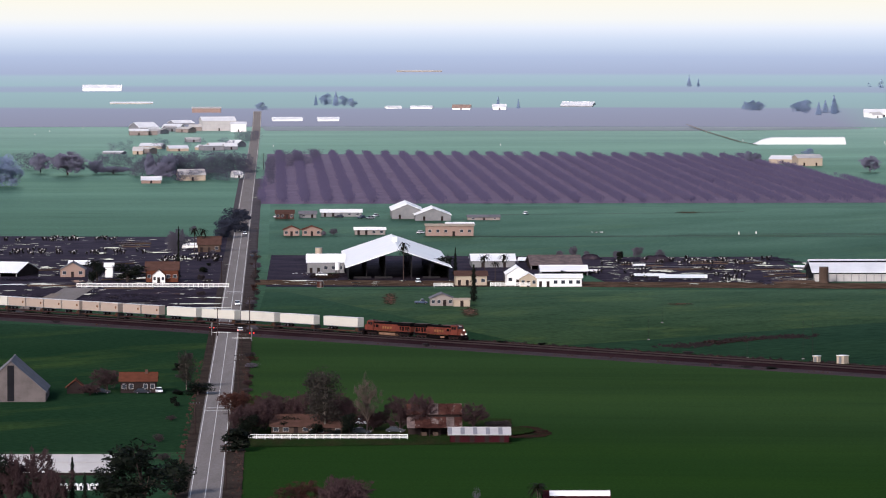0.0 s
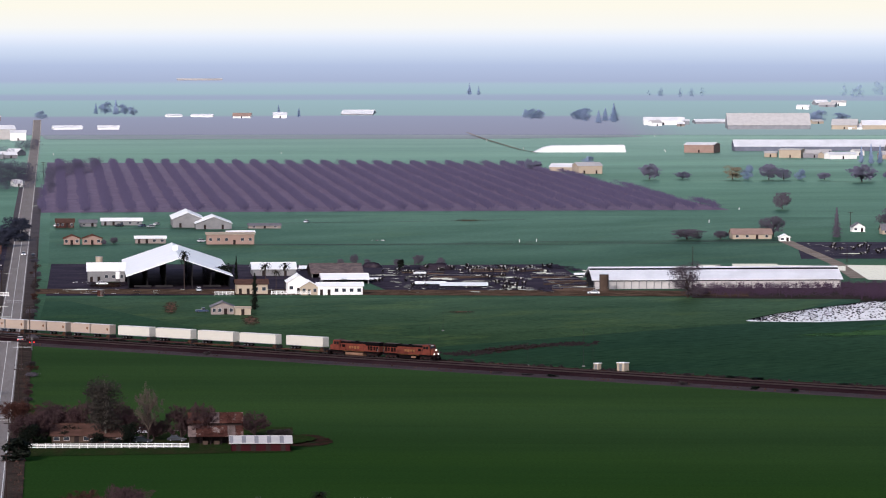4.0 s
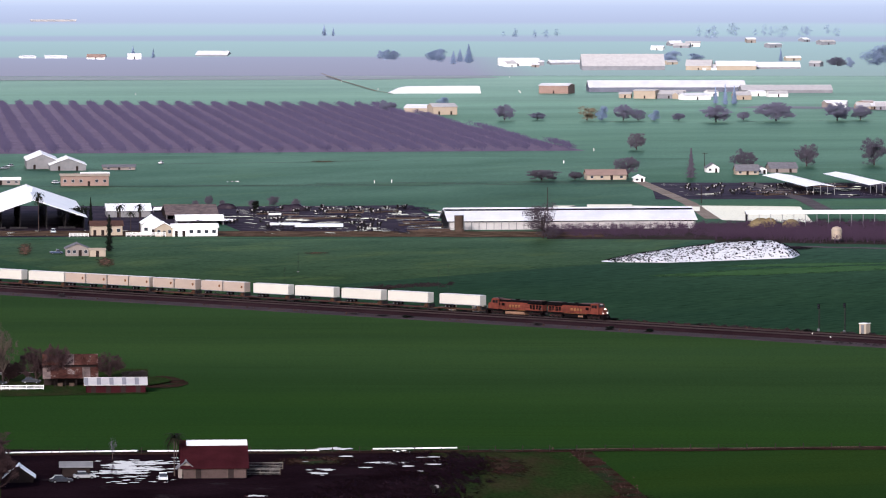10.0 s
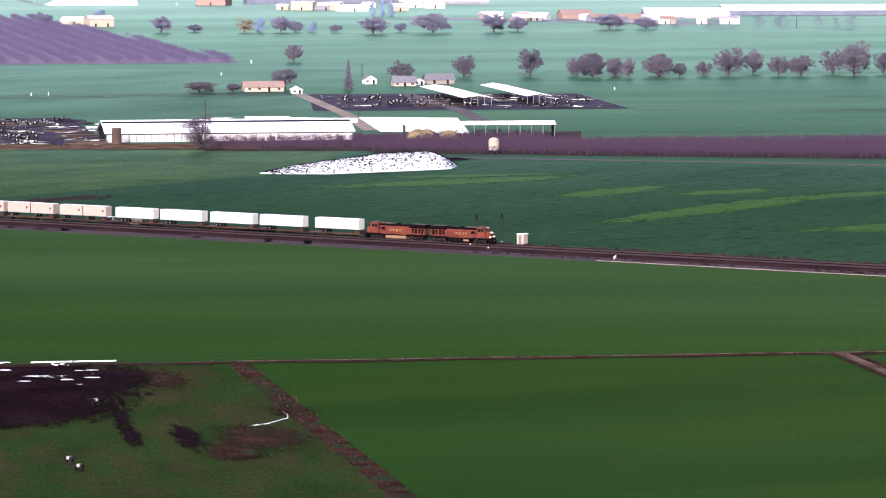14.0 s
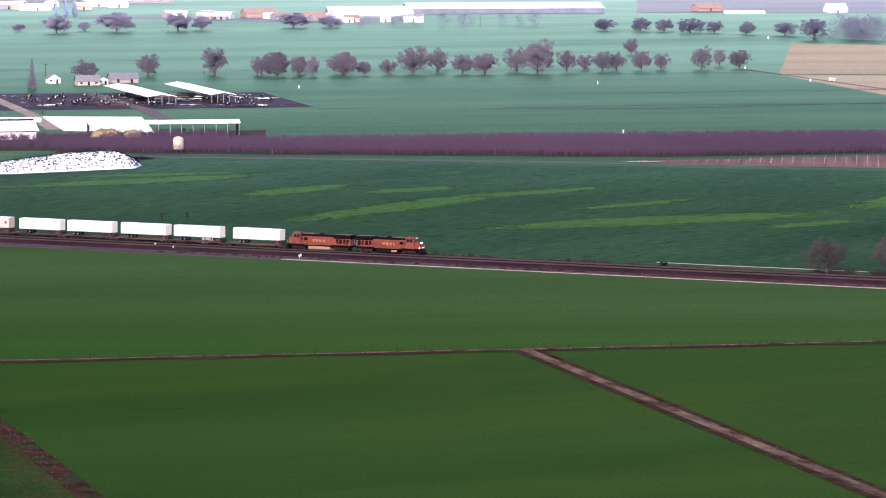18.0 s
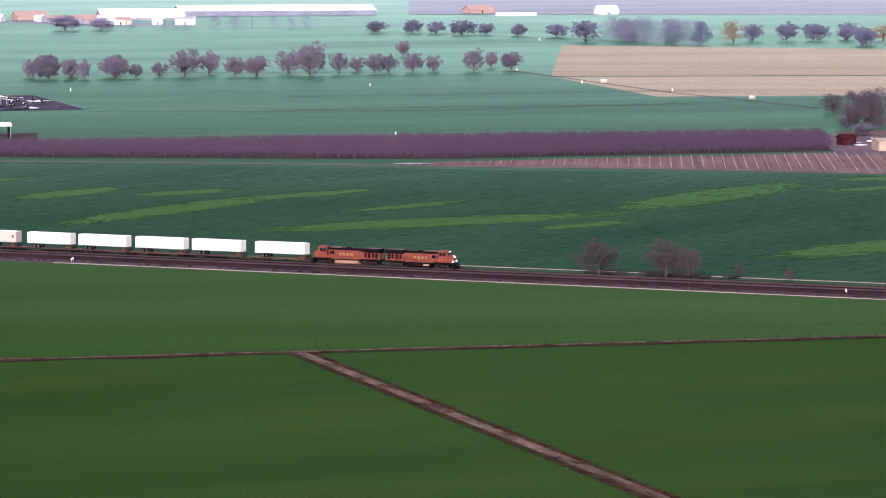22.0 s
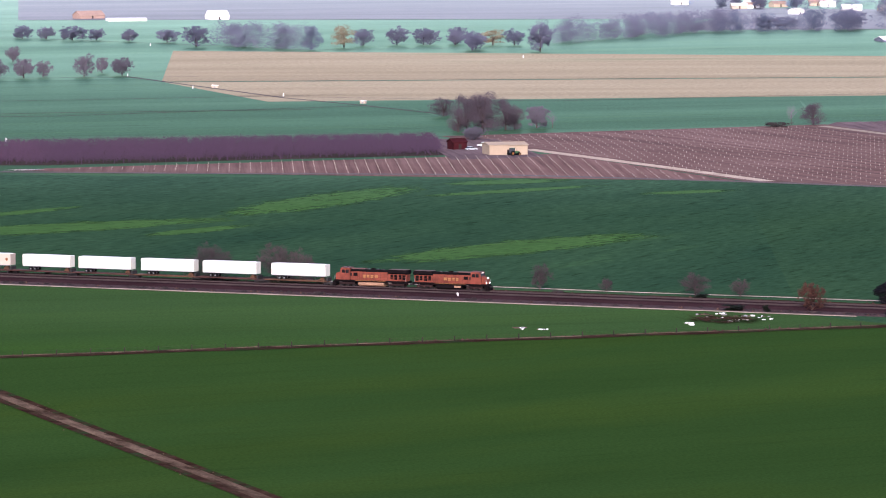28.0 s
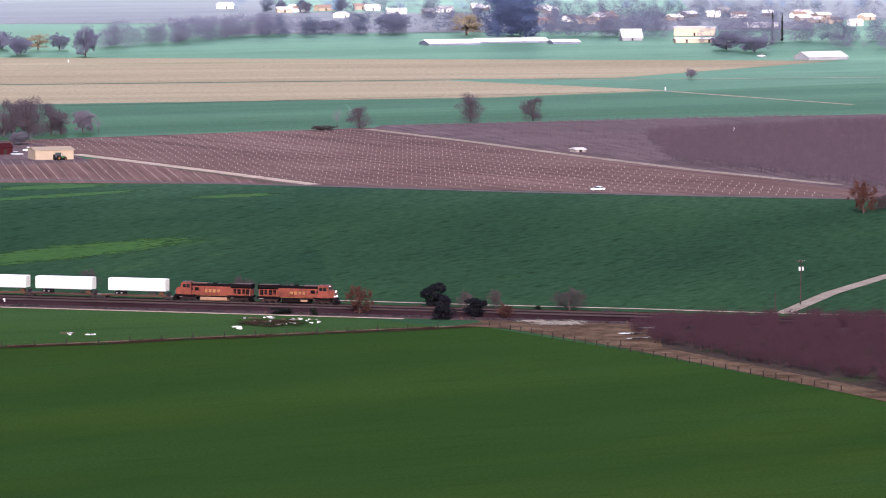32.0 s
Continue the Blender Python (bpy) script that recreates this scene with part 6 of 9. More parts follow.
for _x, _y in [(351.3, 1166.3), (354.1, 1165.5), (356.9, 1162.9), (363.1, 1161.1), (364.7, 1158.9), (366.3, 1158.4), (368.1, 1157.9), (369.7, 1155.7), (371.6, 1155.1), (373.8, 1154.5), (376.0, 1152.1), (381.7, 1148.7)]:
    tree("brush", _x, _y, TOWN.uniform(0.8, 1.8), TOWN.uniform(2.5, 5.0))


# ---- buildings ----
def window(parent, x, z, w, h, y=0.0, axis="y", mat="glass"):
    """A framed window in a wall whose face lies at y (or x, for an end wall)."""
    fr = bmesh.new()
    b = 0.07
    for a0, b0, a1, b1 in ((x - w / 2 - b, z - b, x + w / 2 + b, z), (x - w / 2 - b, z + h, x + w / 2 + b, z + h + b), (x - w / 2 - b, z, x - w / 2, z + h), (x + w / 2, z, x + w / 2 + b, z + h)):
        box(fr, a0, y - 0.1, b0, a1, y + 0.02, b1) if axis == "y" else box(fr, y - 0.02, a0, b0, y + 0.1, a1, b1)
    win = part("window", fr, M["pale_roof"], parent)
    pane = boxm(x - w / 2, y - 0.05, z, x + w / 2, y + 0.01, z + h) if axis == "y" else boxm(y - 0.01, x - w / 2, z, y + 0.05, x + w / 2, z + h)
    part("pane", pane, M[mat], win)


def gable(name, label, cat, x, y, w, d, eave, ridge, wall="beige", roof="grey_roof", away=False, turn=2.04, wins=0, doors=0, open_front=False, over=0.5, chimney=False, posts=0, group="", door_mat="dark_wood", thick=0.16, back_wall=True, side_walls=True):
    """A gabled building; its front wall's middle stands at x, y and faces the camera. away: the ridge runs away from the front."""
    if len(label.split()) < 4:
        label += " among flat fields"
    if math.hypot(x, y) > 2600:                       # openings too small to tell apart
        wins = 0
    B = thing(name, x, y, turn, label, cat, group)
    h = w / 2
    wm, t = M[wall], 0.2
    if away:
        if not open_front:
            part("wall", prismm([(-h, 0), (-h, eave), (0, ridge - 0.15), (h, eave), (h, 0)], "y", 0, t), wm, B)
        # behind an open front the walls are coloured as inner shade
        if back_wall:
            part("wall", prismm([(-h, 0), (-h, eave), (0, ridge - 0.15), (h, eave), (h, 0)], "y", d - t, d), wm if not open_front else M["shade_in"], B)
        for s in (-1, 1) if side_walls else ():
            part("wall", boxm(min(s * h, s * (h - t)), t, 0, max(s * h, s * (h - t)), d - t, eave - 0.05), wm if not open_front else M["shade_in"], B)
        for s in (-1, 1):
            k = (ridge - eave) / h
            e = h + over
            prof = [(0, ridge), (s * e, eave - over * k), (s * e, eave - over * k + thick), (0, ridge + thick)]
            part("roof_slope", prismm(prof, "y", -over, d + over), M[roof], B)
    else:
        if not open_front:
            part("wall", boxm(-h, 0, 0, h, t, eave), wm, B)
        if back_wall:
            part("wall", boxm(-h, d - t, 0, h, d, eave), wm if not open_front else M["shade_in"], B)
        for s in (-1, 1):
            part("wall", prismm([(0, 0), (0, eave), (d / 2, ridge - 0.15), (d, eave), (d, 0)], "x", min(s * h, s * (h - t)), max(s * h, s * (h - t))), wm, B)
        k = (ridge - eave) / (d / 2)
        for a, q in ((-over, 0), (d + over, 0)):
            prof = [(d / 2, ridge), (a, eave - over * k), (a, eave - over * k + thick), (d / 2, ridge + thick)]
            part("roof_slope", prismm(prof, "x", -h - over, h + over), M[roof], B)
    part("ridge_cap", boxm(-0.2, -over, ridge + thick - 0.02, 0.2, d + over, ridge + thick + 0.08) if away else boxm(-h - over, d / 2 - 0.2, ridge + thick - 0.02, h + over, d / 2 + 0.2, ridge + thick + 0.08), M[roof], B)
    slots = wins + doors
    if slots and not open_front:
        for k in range(slots):
            cx = -h + w * (k + 0.5) / slots
            if k in ([slots // 2] if doors == 1 else range(doors)):
                part("door", boxm(cx - min(0.55, w / slots * 0.4), -0.06, 0, cx + min(0.55, w / slots * 0.4), 0.02, min(2.1, eave * 0.9)), M[door_mat], B)
            else:
                ww = min(1.3, w / slots * 0.55)
                window(B, cx, eave * 0.36, ww, min(1.2, eave * 0.42))
    if posts:
        for k in range(posts):
            px = -h + w * k / (posts - 1)
            top = eave if not away else eave + (ridge - eave) * (1 - abs(px) / h) - 0.2
            part("post", boxm(px - 0.12, -0.05, 0, px + 0.12, 0.2, top), M["galv"], B)
    if chimney:
        part("chimney", boxm(w * 0.18, d * 0.4, eave, w * 0.18 + 0.8, d * 0.4 + 0.8, ridge + 0.9), M["brown_roof"], B)
    return B


def tank(name, label, x, y, r, h, mat, legs=0.0, dome=True, cat="tank"):
    T = thing(name, x, y, 0, label, cat)
    bm = bmesh.new()
    prof = [(r, legs), (r, legs + h)] + ([(r * 0.8, legs + h + r * 0.35), (r * 0.35, legs + h + r * 0.55), (0.05, legs + h + r * 0.6)] if dome else [(0.05, legs + h)])
    for (r0, z0), (r1, z1) in zip(prof, prof[1:]):
        tube(bm, (0, 0, z0), (0, 0, z1), r0, r1, 18, False)
    part("shell", bm, M[mat], T, smooth=False)
    part("rim", tubem((0, 0, legs + h - 0.12), (0, 0, legs + h), r + 0.06, r + 0.06, 18), M["galv"], T)
    part("base", tubem((0, 0, max(legs - 0.1, 0)), (0, 0, legs + 0.15), r + 0.08, r + 0.08, 18), M["concrete"], T)
    if legs:
        for k in range(4):
            a = k * math.tau / 4 + 0.4
            part("leg", boxm(r * 0.8 * math.cos(a) - 0.1, r * 0.8 * math.sin(a) - 0.1, 0, r * 0.8 * math.cos(a) + 0.1, r * 0.8 * math.sin(a) + 0.1, legs), M["dark_steel"], T)
    part("ladder", boxm(r, -0.2, legs, r + 0.08, 0.2, legs + h), M["galv"], T)
    return T


def car(x, y, turn, mat="car_white", label="white car", pickup=False, z=None, lights=False, red=False):
    """A road vehicle; local +x is forwards."""
    C = thing("pickup_truck" if pickup else "car", x, y, turn, label, "pickup" if pickup else "car", z=z)
    part("body", prismm([(-2.2, 0.35), (-2.25, 0.85), (-1.9, 0.95), (1.1, 0.95), (2.1, 0.8), (2.25, 0.55), (2.2, 0.35)], "y", -0.88, 0.88), M[mat], C)
    cab = [(-0.2, 0.95), (0.05, 1.6), (0.9, 1.65), (1.4, 0.95)] if pickup else [(-1.8, 0.95), (-1.3, 1.45), (0.2, 1.48), (1.05, 0.95)]
    part("cabin", prismm(cab, "y", -0.75, 0.75), M["glass"], C)
    r = cab[1:3]
    part("roof", boxm(r[0][0] - 0.05, -0.76, r[0][1], r[1][0] + 0.05, 0.76, r[1][1] + 0.06), M[mat], C)
    for wx in (-1.4, 1.4):
        for s in (-1, 1):
            wh = part("wheel", tubem((wx, s * 0.72, 0.33), (wx, s * 0.9, 0.33), 0.33, 0.33, 12), M["black"], C)
            part("rim", tubem((wx, s * 0.9, 0.33), (wx, s * 0.92, 0.33), 0.18, 0.18, 8), M["galv"], wh)
    for s in (-1, 1):
        part("headlamp", boxm(2.2, s * 0.6 - 0.16, 0.6, 2.27, s * 0.6 + 0.16, 0.75), M["head_lamp" if lights else "galv"], C)
        part("tail_lamp", boxm(-2.28, s * 0.65 - 0.14, 0.62, -2.22, s * 0.65 + 0.14, 0.8), M["red_lamp" if red else "rust"], C)
    part("bumper", boxm(2.2, -0.85, 0.35, 2.3, 0.85, 0.5), M["dark_steel"], C)
    part("bumper", boxm(-2.32, -0.85, 0.35, -2.22, 0.85, 0.5), M["dark_steel"], C)
    return C


def pole(x, y, h, arms=1, label="weathered wooden utility pole with crossarms"):
    P = thing("utility_pole", x, y, 2.0, label, "utility pole", "poles along the road")
    part("shaft", tubem((0, 0, 0), (0, 0, h), 0.17, 0.11), M["pole_wood"], P)
    for k in range(arms):
        a = part("crossarm", boxm(-1.2, -0.08, h - 0.5 - k * 1.2, 1.2, 0.08, h - 0.34 - k * 1.2), M["pole_wood"], P)
        for ix in (-1.05, -0.4, 0.4, 1.05):
            part("insulator", tubem((ix, 0, h - 0.34 - k * 1.2), (ix, 0, h - 0.12 - k * 1.2), 0.06, 0.05, 6), M["galv"], a)
    return P


def fence(x0, y0, x1, y1, n, h=1.2, rails=3, mat="white_paint", label="white three-rail board fence", name="fence", thickness=0.05):
    F = thing(name, x0, y0, math.degrees(math.atan2(y1 - y0, x1 - x0)), label, "fence")
    L = math.hypot(x1 - x0, y1 - y0)
    me = None
    for k in range(n + 1):
        if me is None:
            ob = part("post", boxm(-0.08, -0.08, 0, 0.08, 0.08, h + 0.1), M[mat], F)
            me = ob.data
        else:
            ob = share("post", me, F)
        ob.location = (L * k / n, 0, 0)
    for r in range(rails):
        z = h * (0.35 + 0.6 * r / max(rails - 1, 1))
        part("rail", boxm(0, -0.1 - thickness, z - thickness * 1.6, L, -0.1, z + thickness * 1.6), M[mat], F)
    return F


def pump(x, y, h=1.6, label="small white irrigation standpipe in a field"):
    P = thing("standpipe", x, y, 0, label, "standpipe")
    part("pipe", tubem((0, 0, 0), (0, 0, h), 0.22, 0.2, 10), M["white_paint"], P)
    part("cap", tubem((0, 0, h), (0, 0, h + 0.12), 0.3, 0.2, 10), M["concrete"], P)


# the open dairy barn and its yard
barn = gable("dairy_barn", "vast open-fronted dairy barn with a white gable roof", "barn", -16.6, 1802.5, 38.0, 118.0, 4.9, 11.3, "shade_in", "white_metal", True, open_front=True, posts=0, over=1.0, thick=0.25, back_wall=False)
part("ridge_vent", boxm(-0.9, 60, 11.4, 0.9, 70, 13.2), M["white_metal"], barn)
for _dx in (-12.0, -5.0, 5.0, 12.0):
    for _dy in range(6, 116, 10):
        part("post", boxm(_dx - 0.12, _dy, 0, _dx + 0.12, _dy + 0.24, 4.9 + 6.4 * (1 - abs(_dx) / 19) - 0.2), M["dark_steel"], barn)
for _dx in (-17.0, -9.0, 9.0):
    part("feed_rail", boxm(_dx, 1.0, 0.6, _dx + 6.5, 1.2, 1.3), M["dark_steel"], barn)
gable("milk_house", "low milking parlour with grey walls and white roof", "parlour", -45.1, 1847.4, 14.3, 16.0, 4.3, 6.9, "grey_wall", "white_metal", wins=3, doors=2)
tank("silo", "pale cylindrical feed silo behind a parlour", -49.1, 1894.7, 1.4, 7.5, "cream", 0, False, "silo")
tank("milk_tank", "upright white milk tank on legs", -40.5, 1839.8, 0.9, 3.0, "white_metal", 1.6)
tank("rusty_tank", "rust-brown horizontal scrap tank on soil", -45.1, 1756.3, 1.2, 2.4, "rust", 0, False)
car(-46.3, 1828.5, 6, "car_white", "white car parked at the milking parlour")
car(-9.3, 1784.4, -88, "car_white", "white van parked before the dairy barn", True)
car(0.2, 1654.9, 4, "car_dark", "dark car parked by a bungalow")
car(-7.6, 1661.1, 8, "car_blue", "blue pickup parked by a bungalow", True)
gable("bungalow", "small grey bungalow with a shallow white-edged roof", "house", -0.4, 1648.8, 7.8, 8.0, 2.7, 4.3, "beige", "grey_roof", True, wins=3, doors=1)
gable("garage", "small tan garage with a flat roof", "garage", 6.5, 1645.7, 5.6, 6.0, 2.3, 2.6, "cream", "cream", wins=0, doors=1, over=0.2)
gable("stable", "brown tiled stable with pale walls", "stable", 10.4, 1766.7, 11.6, 12.0, 3.7, 5.0, "cream", "brown_roof", wins=2, doors=2)
gable("ranch_house", "white ranch house with a dark gabled roof", "house", 27.5, 1770.2, 7.9, 14.0, 4.2, 6.7, "white_paint", "white_metal", True, wins=2, doors=1)
gable("ranch_wing", "white gabled wing of a ranch house", "house", 31.4, 1759.7, 6.0, 9.0, 3.3, 5.0, "cream", "white_metal", True, wins=2, doors=1)
gable("ranch_annex", "long white annex with small windows", "house", 42.7, 1759.7, 16.6, 9.0, 3.3, 4.3, "white_paint", "white_metal", wins=4, doors=2)
gable("machine_shed", "wide machine shed with a pale roof", "shed", 19.9, 1886.6, 17.1, 22.0, 2.7, 4.7, "grey_wall", "white_metal", wins=0, doors=2)
gable("rusty_shed", "open shed with a streaked rusty roof", "shed", 44.3, 1870.8, 19.8, 34.0, 1.8, 4.8, "dark_wood", "rust_mix", open_front=True, posts=5)
gable("lean_shed", "low pale-roofed cattle shelter", "shed", 46.4, 1832.2, 17.7, 16.0, 1.7, 3.4, "grey_wall", "white_metal", open_front=True, posts=5)
fence(17.4, 1759.7, 31.9, 1759.7, 8, 1.6, 4, label="white picket yard fence")
fence(-3.3, 1759.7, 3.7, 1759.7, 5, 1.4, 3, label="white yard fence beside a stable")
for _q in ((78.3, 1819.1, 11.4, 16.0, 0.6, 0.9), (90.5, 1806.6, 17.7, 22.0, 0.6, 0.9), (142.6, 1877.9, 10.0, 10.0, 0.7, 1.0), (39.1, 1921.6, 18.1, 20.0, 0.9, 1.5), (77.2, 1888.9, 4.4, 8.0, 0.7, 1.0), (56.0, 1848.0, 6.5, 10.0, 0.7, 1.0)):
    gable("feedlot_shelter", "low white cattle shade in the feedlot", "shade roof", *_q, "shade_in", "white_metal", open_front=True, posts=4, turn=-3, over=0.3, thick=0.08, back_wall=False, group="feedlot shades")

# small farm row beyond the dairy
for _args in (("cottage", "salmon-pink cottage with white trim", "house", -67.6, 2140.7, 7.1, 8.0, 2.8, 4.3, "salmon", "tile_red", True, 2.04, 2, 1),
              ("cottage", "small pink cottage with a tiled roof", "house", -58.5, 2140.7, 8.6, 8.0, 2.8, 4.3, "salmon", "tile_red", True, 2.04, 2, 1),
              ("long_shed", "low pale shed with dark doors", "shed", -32.7, 2151.1, 13.7, 8.0, 2.3, 3.1, "beige", "white_metal", False, 2.04, 2, 2),
              ("stucco_house", "flat salmon stucco house", "house", 3.0, 2140.7, 21.2, 9.0, 4.5, 5.1, "salmon", "cream", False, 2.04, 5, 1),
              ("stucco_annex", "pale upper block of a stucco house", "house", 7.7, 2166.8, 12.2, 8.0, 4.1, 4.6, "cream", "white_metal", False, 2.04, 3, 1),
              ("hay_barn", "grey hay barn with a pale gable roof", "barn", -17.1, 2307.1, 14.7, 45.0, 4.1, 7.1, "grey_wall", "white_metal", True, 2.04, 0, 2),
              ("hay_barn", "open grey hay barn with sloping roof", "barn", -4.7, 2289.3, 17.0, 30.0, 2.7, 5.9, "grey_wall", "white_metal", True, 2.04, 0, 2),
              ("brick_house", "small red brick house in trees", "house", -76.1, 2307.1, 8.7, 9.0, 2.7, 4.1, "rust", "brown_roof", False, 2.04, 3, 1),
              ("tool_shed", "long low tool shed with pale roof", "shed", -49.4, 2331.3, 19.8, 10.0, 2.2, 3.3, "grey_wall", "white_metal", False, 2.04, 3, 2),
              ("tool_shed", "small grey tool shed", "shed", -65.3, 2319.1, 8.2, 8.0, 1.9, 3.1, "grey_wall", "grey_roof", False, 2.04, 1, 1),
              ("poultry_shed", "low tan poultry shed with dim roof", "shed", 19.6, 2295.2, 15.4, 9.0, 1.4, 2.2, "beige", "grey_roof", False, 2.04, 2, 1)):
    n, l, c, x, y, w, d, e, r, wl, rf, aw, tn, wi, do = _args
    gable(n, l, c, x, y, w, d, e, r, wl, rf, aw, tn, wi, do)
for _x, _y, _m in ((-50.3, 2319.1, "car_dark"), (-39.2, 2313.1, "car_blue"), (-32.7, 2331.3, "car_white"), (-35.0, 2307.1, "car_silver"), (-79.7, 2319.1, "car_white"), (40.5, 2355.9, "car_white"), (-9.9, 2161.5, "car_white")):
    car(_x, _y, TOWN.uniform(0, 360), _m, "parked " + {"car_dark": "dark", "car_blue": "blue", "car_white": "white", "car_silver": "silver"}[_m] + " car in a farmyard")

# the long white barns of the feedlot, lagoon and covered silage
_lb = (185.3, 1794.5, 93.4, 26.0, 3.5, 7.3)
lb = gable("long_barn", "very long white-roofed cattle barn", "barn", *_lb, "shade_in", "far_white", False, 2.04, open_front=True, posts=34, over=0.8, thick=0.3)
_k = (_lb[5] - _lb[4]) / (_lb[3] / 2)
# the slot is a raised strip, its shade painted near-black
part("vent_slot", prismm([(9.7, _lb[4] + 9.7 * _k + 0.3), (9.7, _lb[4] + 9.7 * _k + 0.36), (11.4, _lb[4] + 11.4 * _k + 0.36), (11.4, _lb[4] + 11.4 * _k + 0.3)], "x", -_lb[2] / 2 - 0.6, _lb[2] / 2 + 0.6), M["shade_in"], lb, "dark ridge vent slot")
part("feed_wall", boxm(-_lb[2] / 2, 0.3, 0, _lb[2] / 2, 0.5, 2.8), M["pale_roof"], lb, "pale corrugated side wall under a dark gap")
gable("long_canopy", "long thin white feed canopy on slim posts", "canopy", 282.1, 1806.1, 57.6, 6.0, 4.9, 5.8, "shade_in", "white_metal", False, 0.0, open_front=True, posts=14, over=0.5, thick=0.2, back_wall=False)
tank("upright_silo", "rust-streaked upright silo beside a barn", 141.5, 1782.1, 1.7, 6.2, "wood", 0, False, "silo")
tank("water_tank", "tan water tank on a low stand", 271.7, 1707.2, 1.9, 3.4, "cream", 1.2)
for _q in ([(221.7, 1913.6), (248.8, 1911.8), (253.2, 1945.4), (226.5, 1955.9)], [(249.2, 1847.2), (281.9, 1829.5), (294.1, 1942.6), (254.3, 1954.0)], [(203.6, 1914.9), (221.7, 1913.6), (227.5, 1964.6), (209.0, 1965.9)], [(190.8, 1924.1), (199.4, 1923.6), (203.0, 1957.6), (194.2, 1958.2)]):
    field("pond", _q, "water", 5, 1, 1, "pale still lagoon mirroring the sky", "pond")
for _x, _y, _w in ((258.7, 1809.2, 8.0), (262.1, 1808.7, 6.0), (269.1, 1800.3, 7.0), (255.8, 1798.3, 7.5)):
    hp = thing("hay_stack", _x, _y, 0, "rounded tan heap of feed under the canopy", "feed heap")
    bm = bmesh.new()
    bmesh.ops.create_uvsphere(bm, u_segments=18, v_segments=10, radius=1.0)
    for v in bm.verts:
        v.co = Vector((v.co.x * _w * 0.5, v.co.y * 4, max(v.co.z, 0) * 3.2 + noise.noise(v.co * 2.0) * 0.25))
    part("mound", bm, M["hay"], hp, smooth=True)
for _x, _y, _w in ((317.5, 2038.9, 12.0), (346.2, 2050.3, 10.5)):
    gable("yard_shelter", "long sloping white shade roof over a cattle yard", "shade roof", _x, _y, _w, 105.0, 3.6, 4.4, "shade_in", "white_metal", True, open_front=True, posts=5, over=0.5, thick=0.12, back_wall=False, side_walls=False, group="cattle yard shades")
for _args in (("farmhouse", "cream farmhouse with a faded pink tiled roof", "house", 240.8, 2179.8, 18.1, 10.0, 2.3, 4.4, "cream", "salmon", False, 2, 3, 1), ("farm_cottage", "small white gabled cottage", "house", 298.6, 2246.5, 5.9, 7.0, 2.4, 4.3, "white_paint", "grey_roof", True, 2, 1, 1),
              ("farm_cottage", "pale cottage with a pyramid roof", "house", 311.6, 2222.2, 10.6, 8.0, 2.1, 4.6, "cream", "grey_roof", False, 2, 2, 1), ("farm_cottage", "tiny white gabled cottage", "house", 319.8, 2232.7, 4.8, 7.0, 2.1, 3.4, "white_paint", "grey_roof", True, 2, 1, 1),
              ("farm_barn", "weathered grey-brown barn by the cattle yard", "barn", 331.7, 2243.0, 12.8, 12.0, 2.1, 4.5, "beige", "grey_roof", False, 2, 0, 2), ("shack", "small white farm shack", "shed", 253.2, 2157.0, 4.6, 5.0, 2.0, 3.1, "white_paint", "white_metal", True, 2, 1, 1)):
    n, l, c, x, y, w, d, e, r, wl, rf, aw, tn, wi, do = _args
    gable(n, l, c, x, y, w, d, e, r, wl, rf, aw, tn, wi, do)


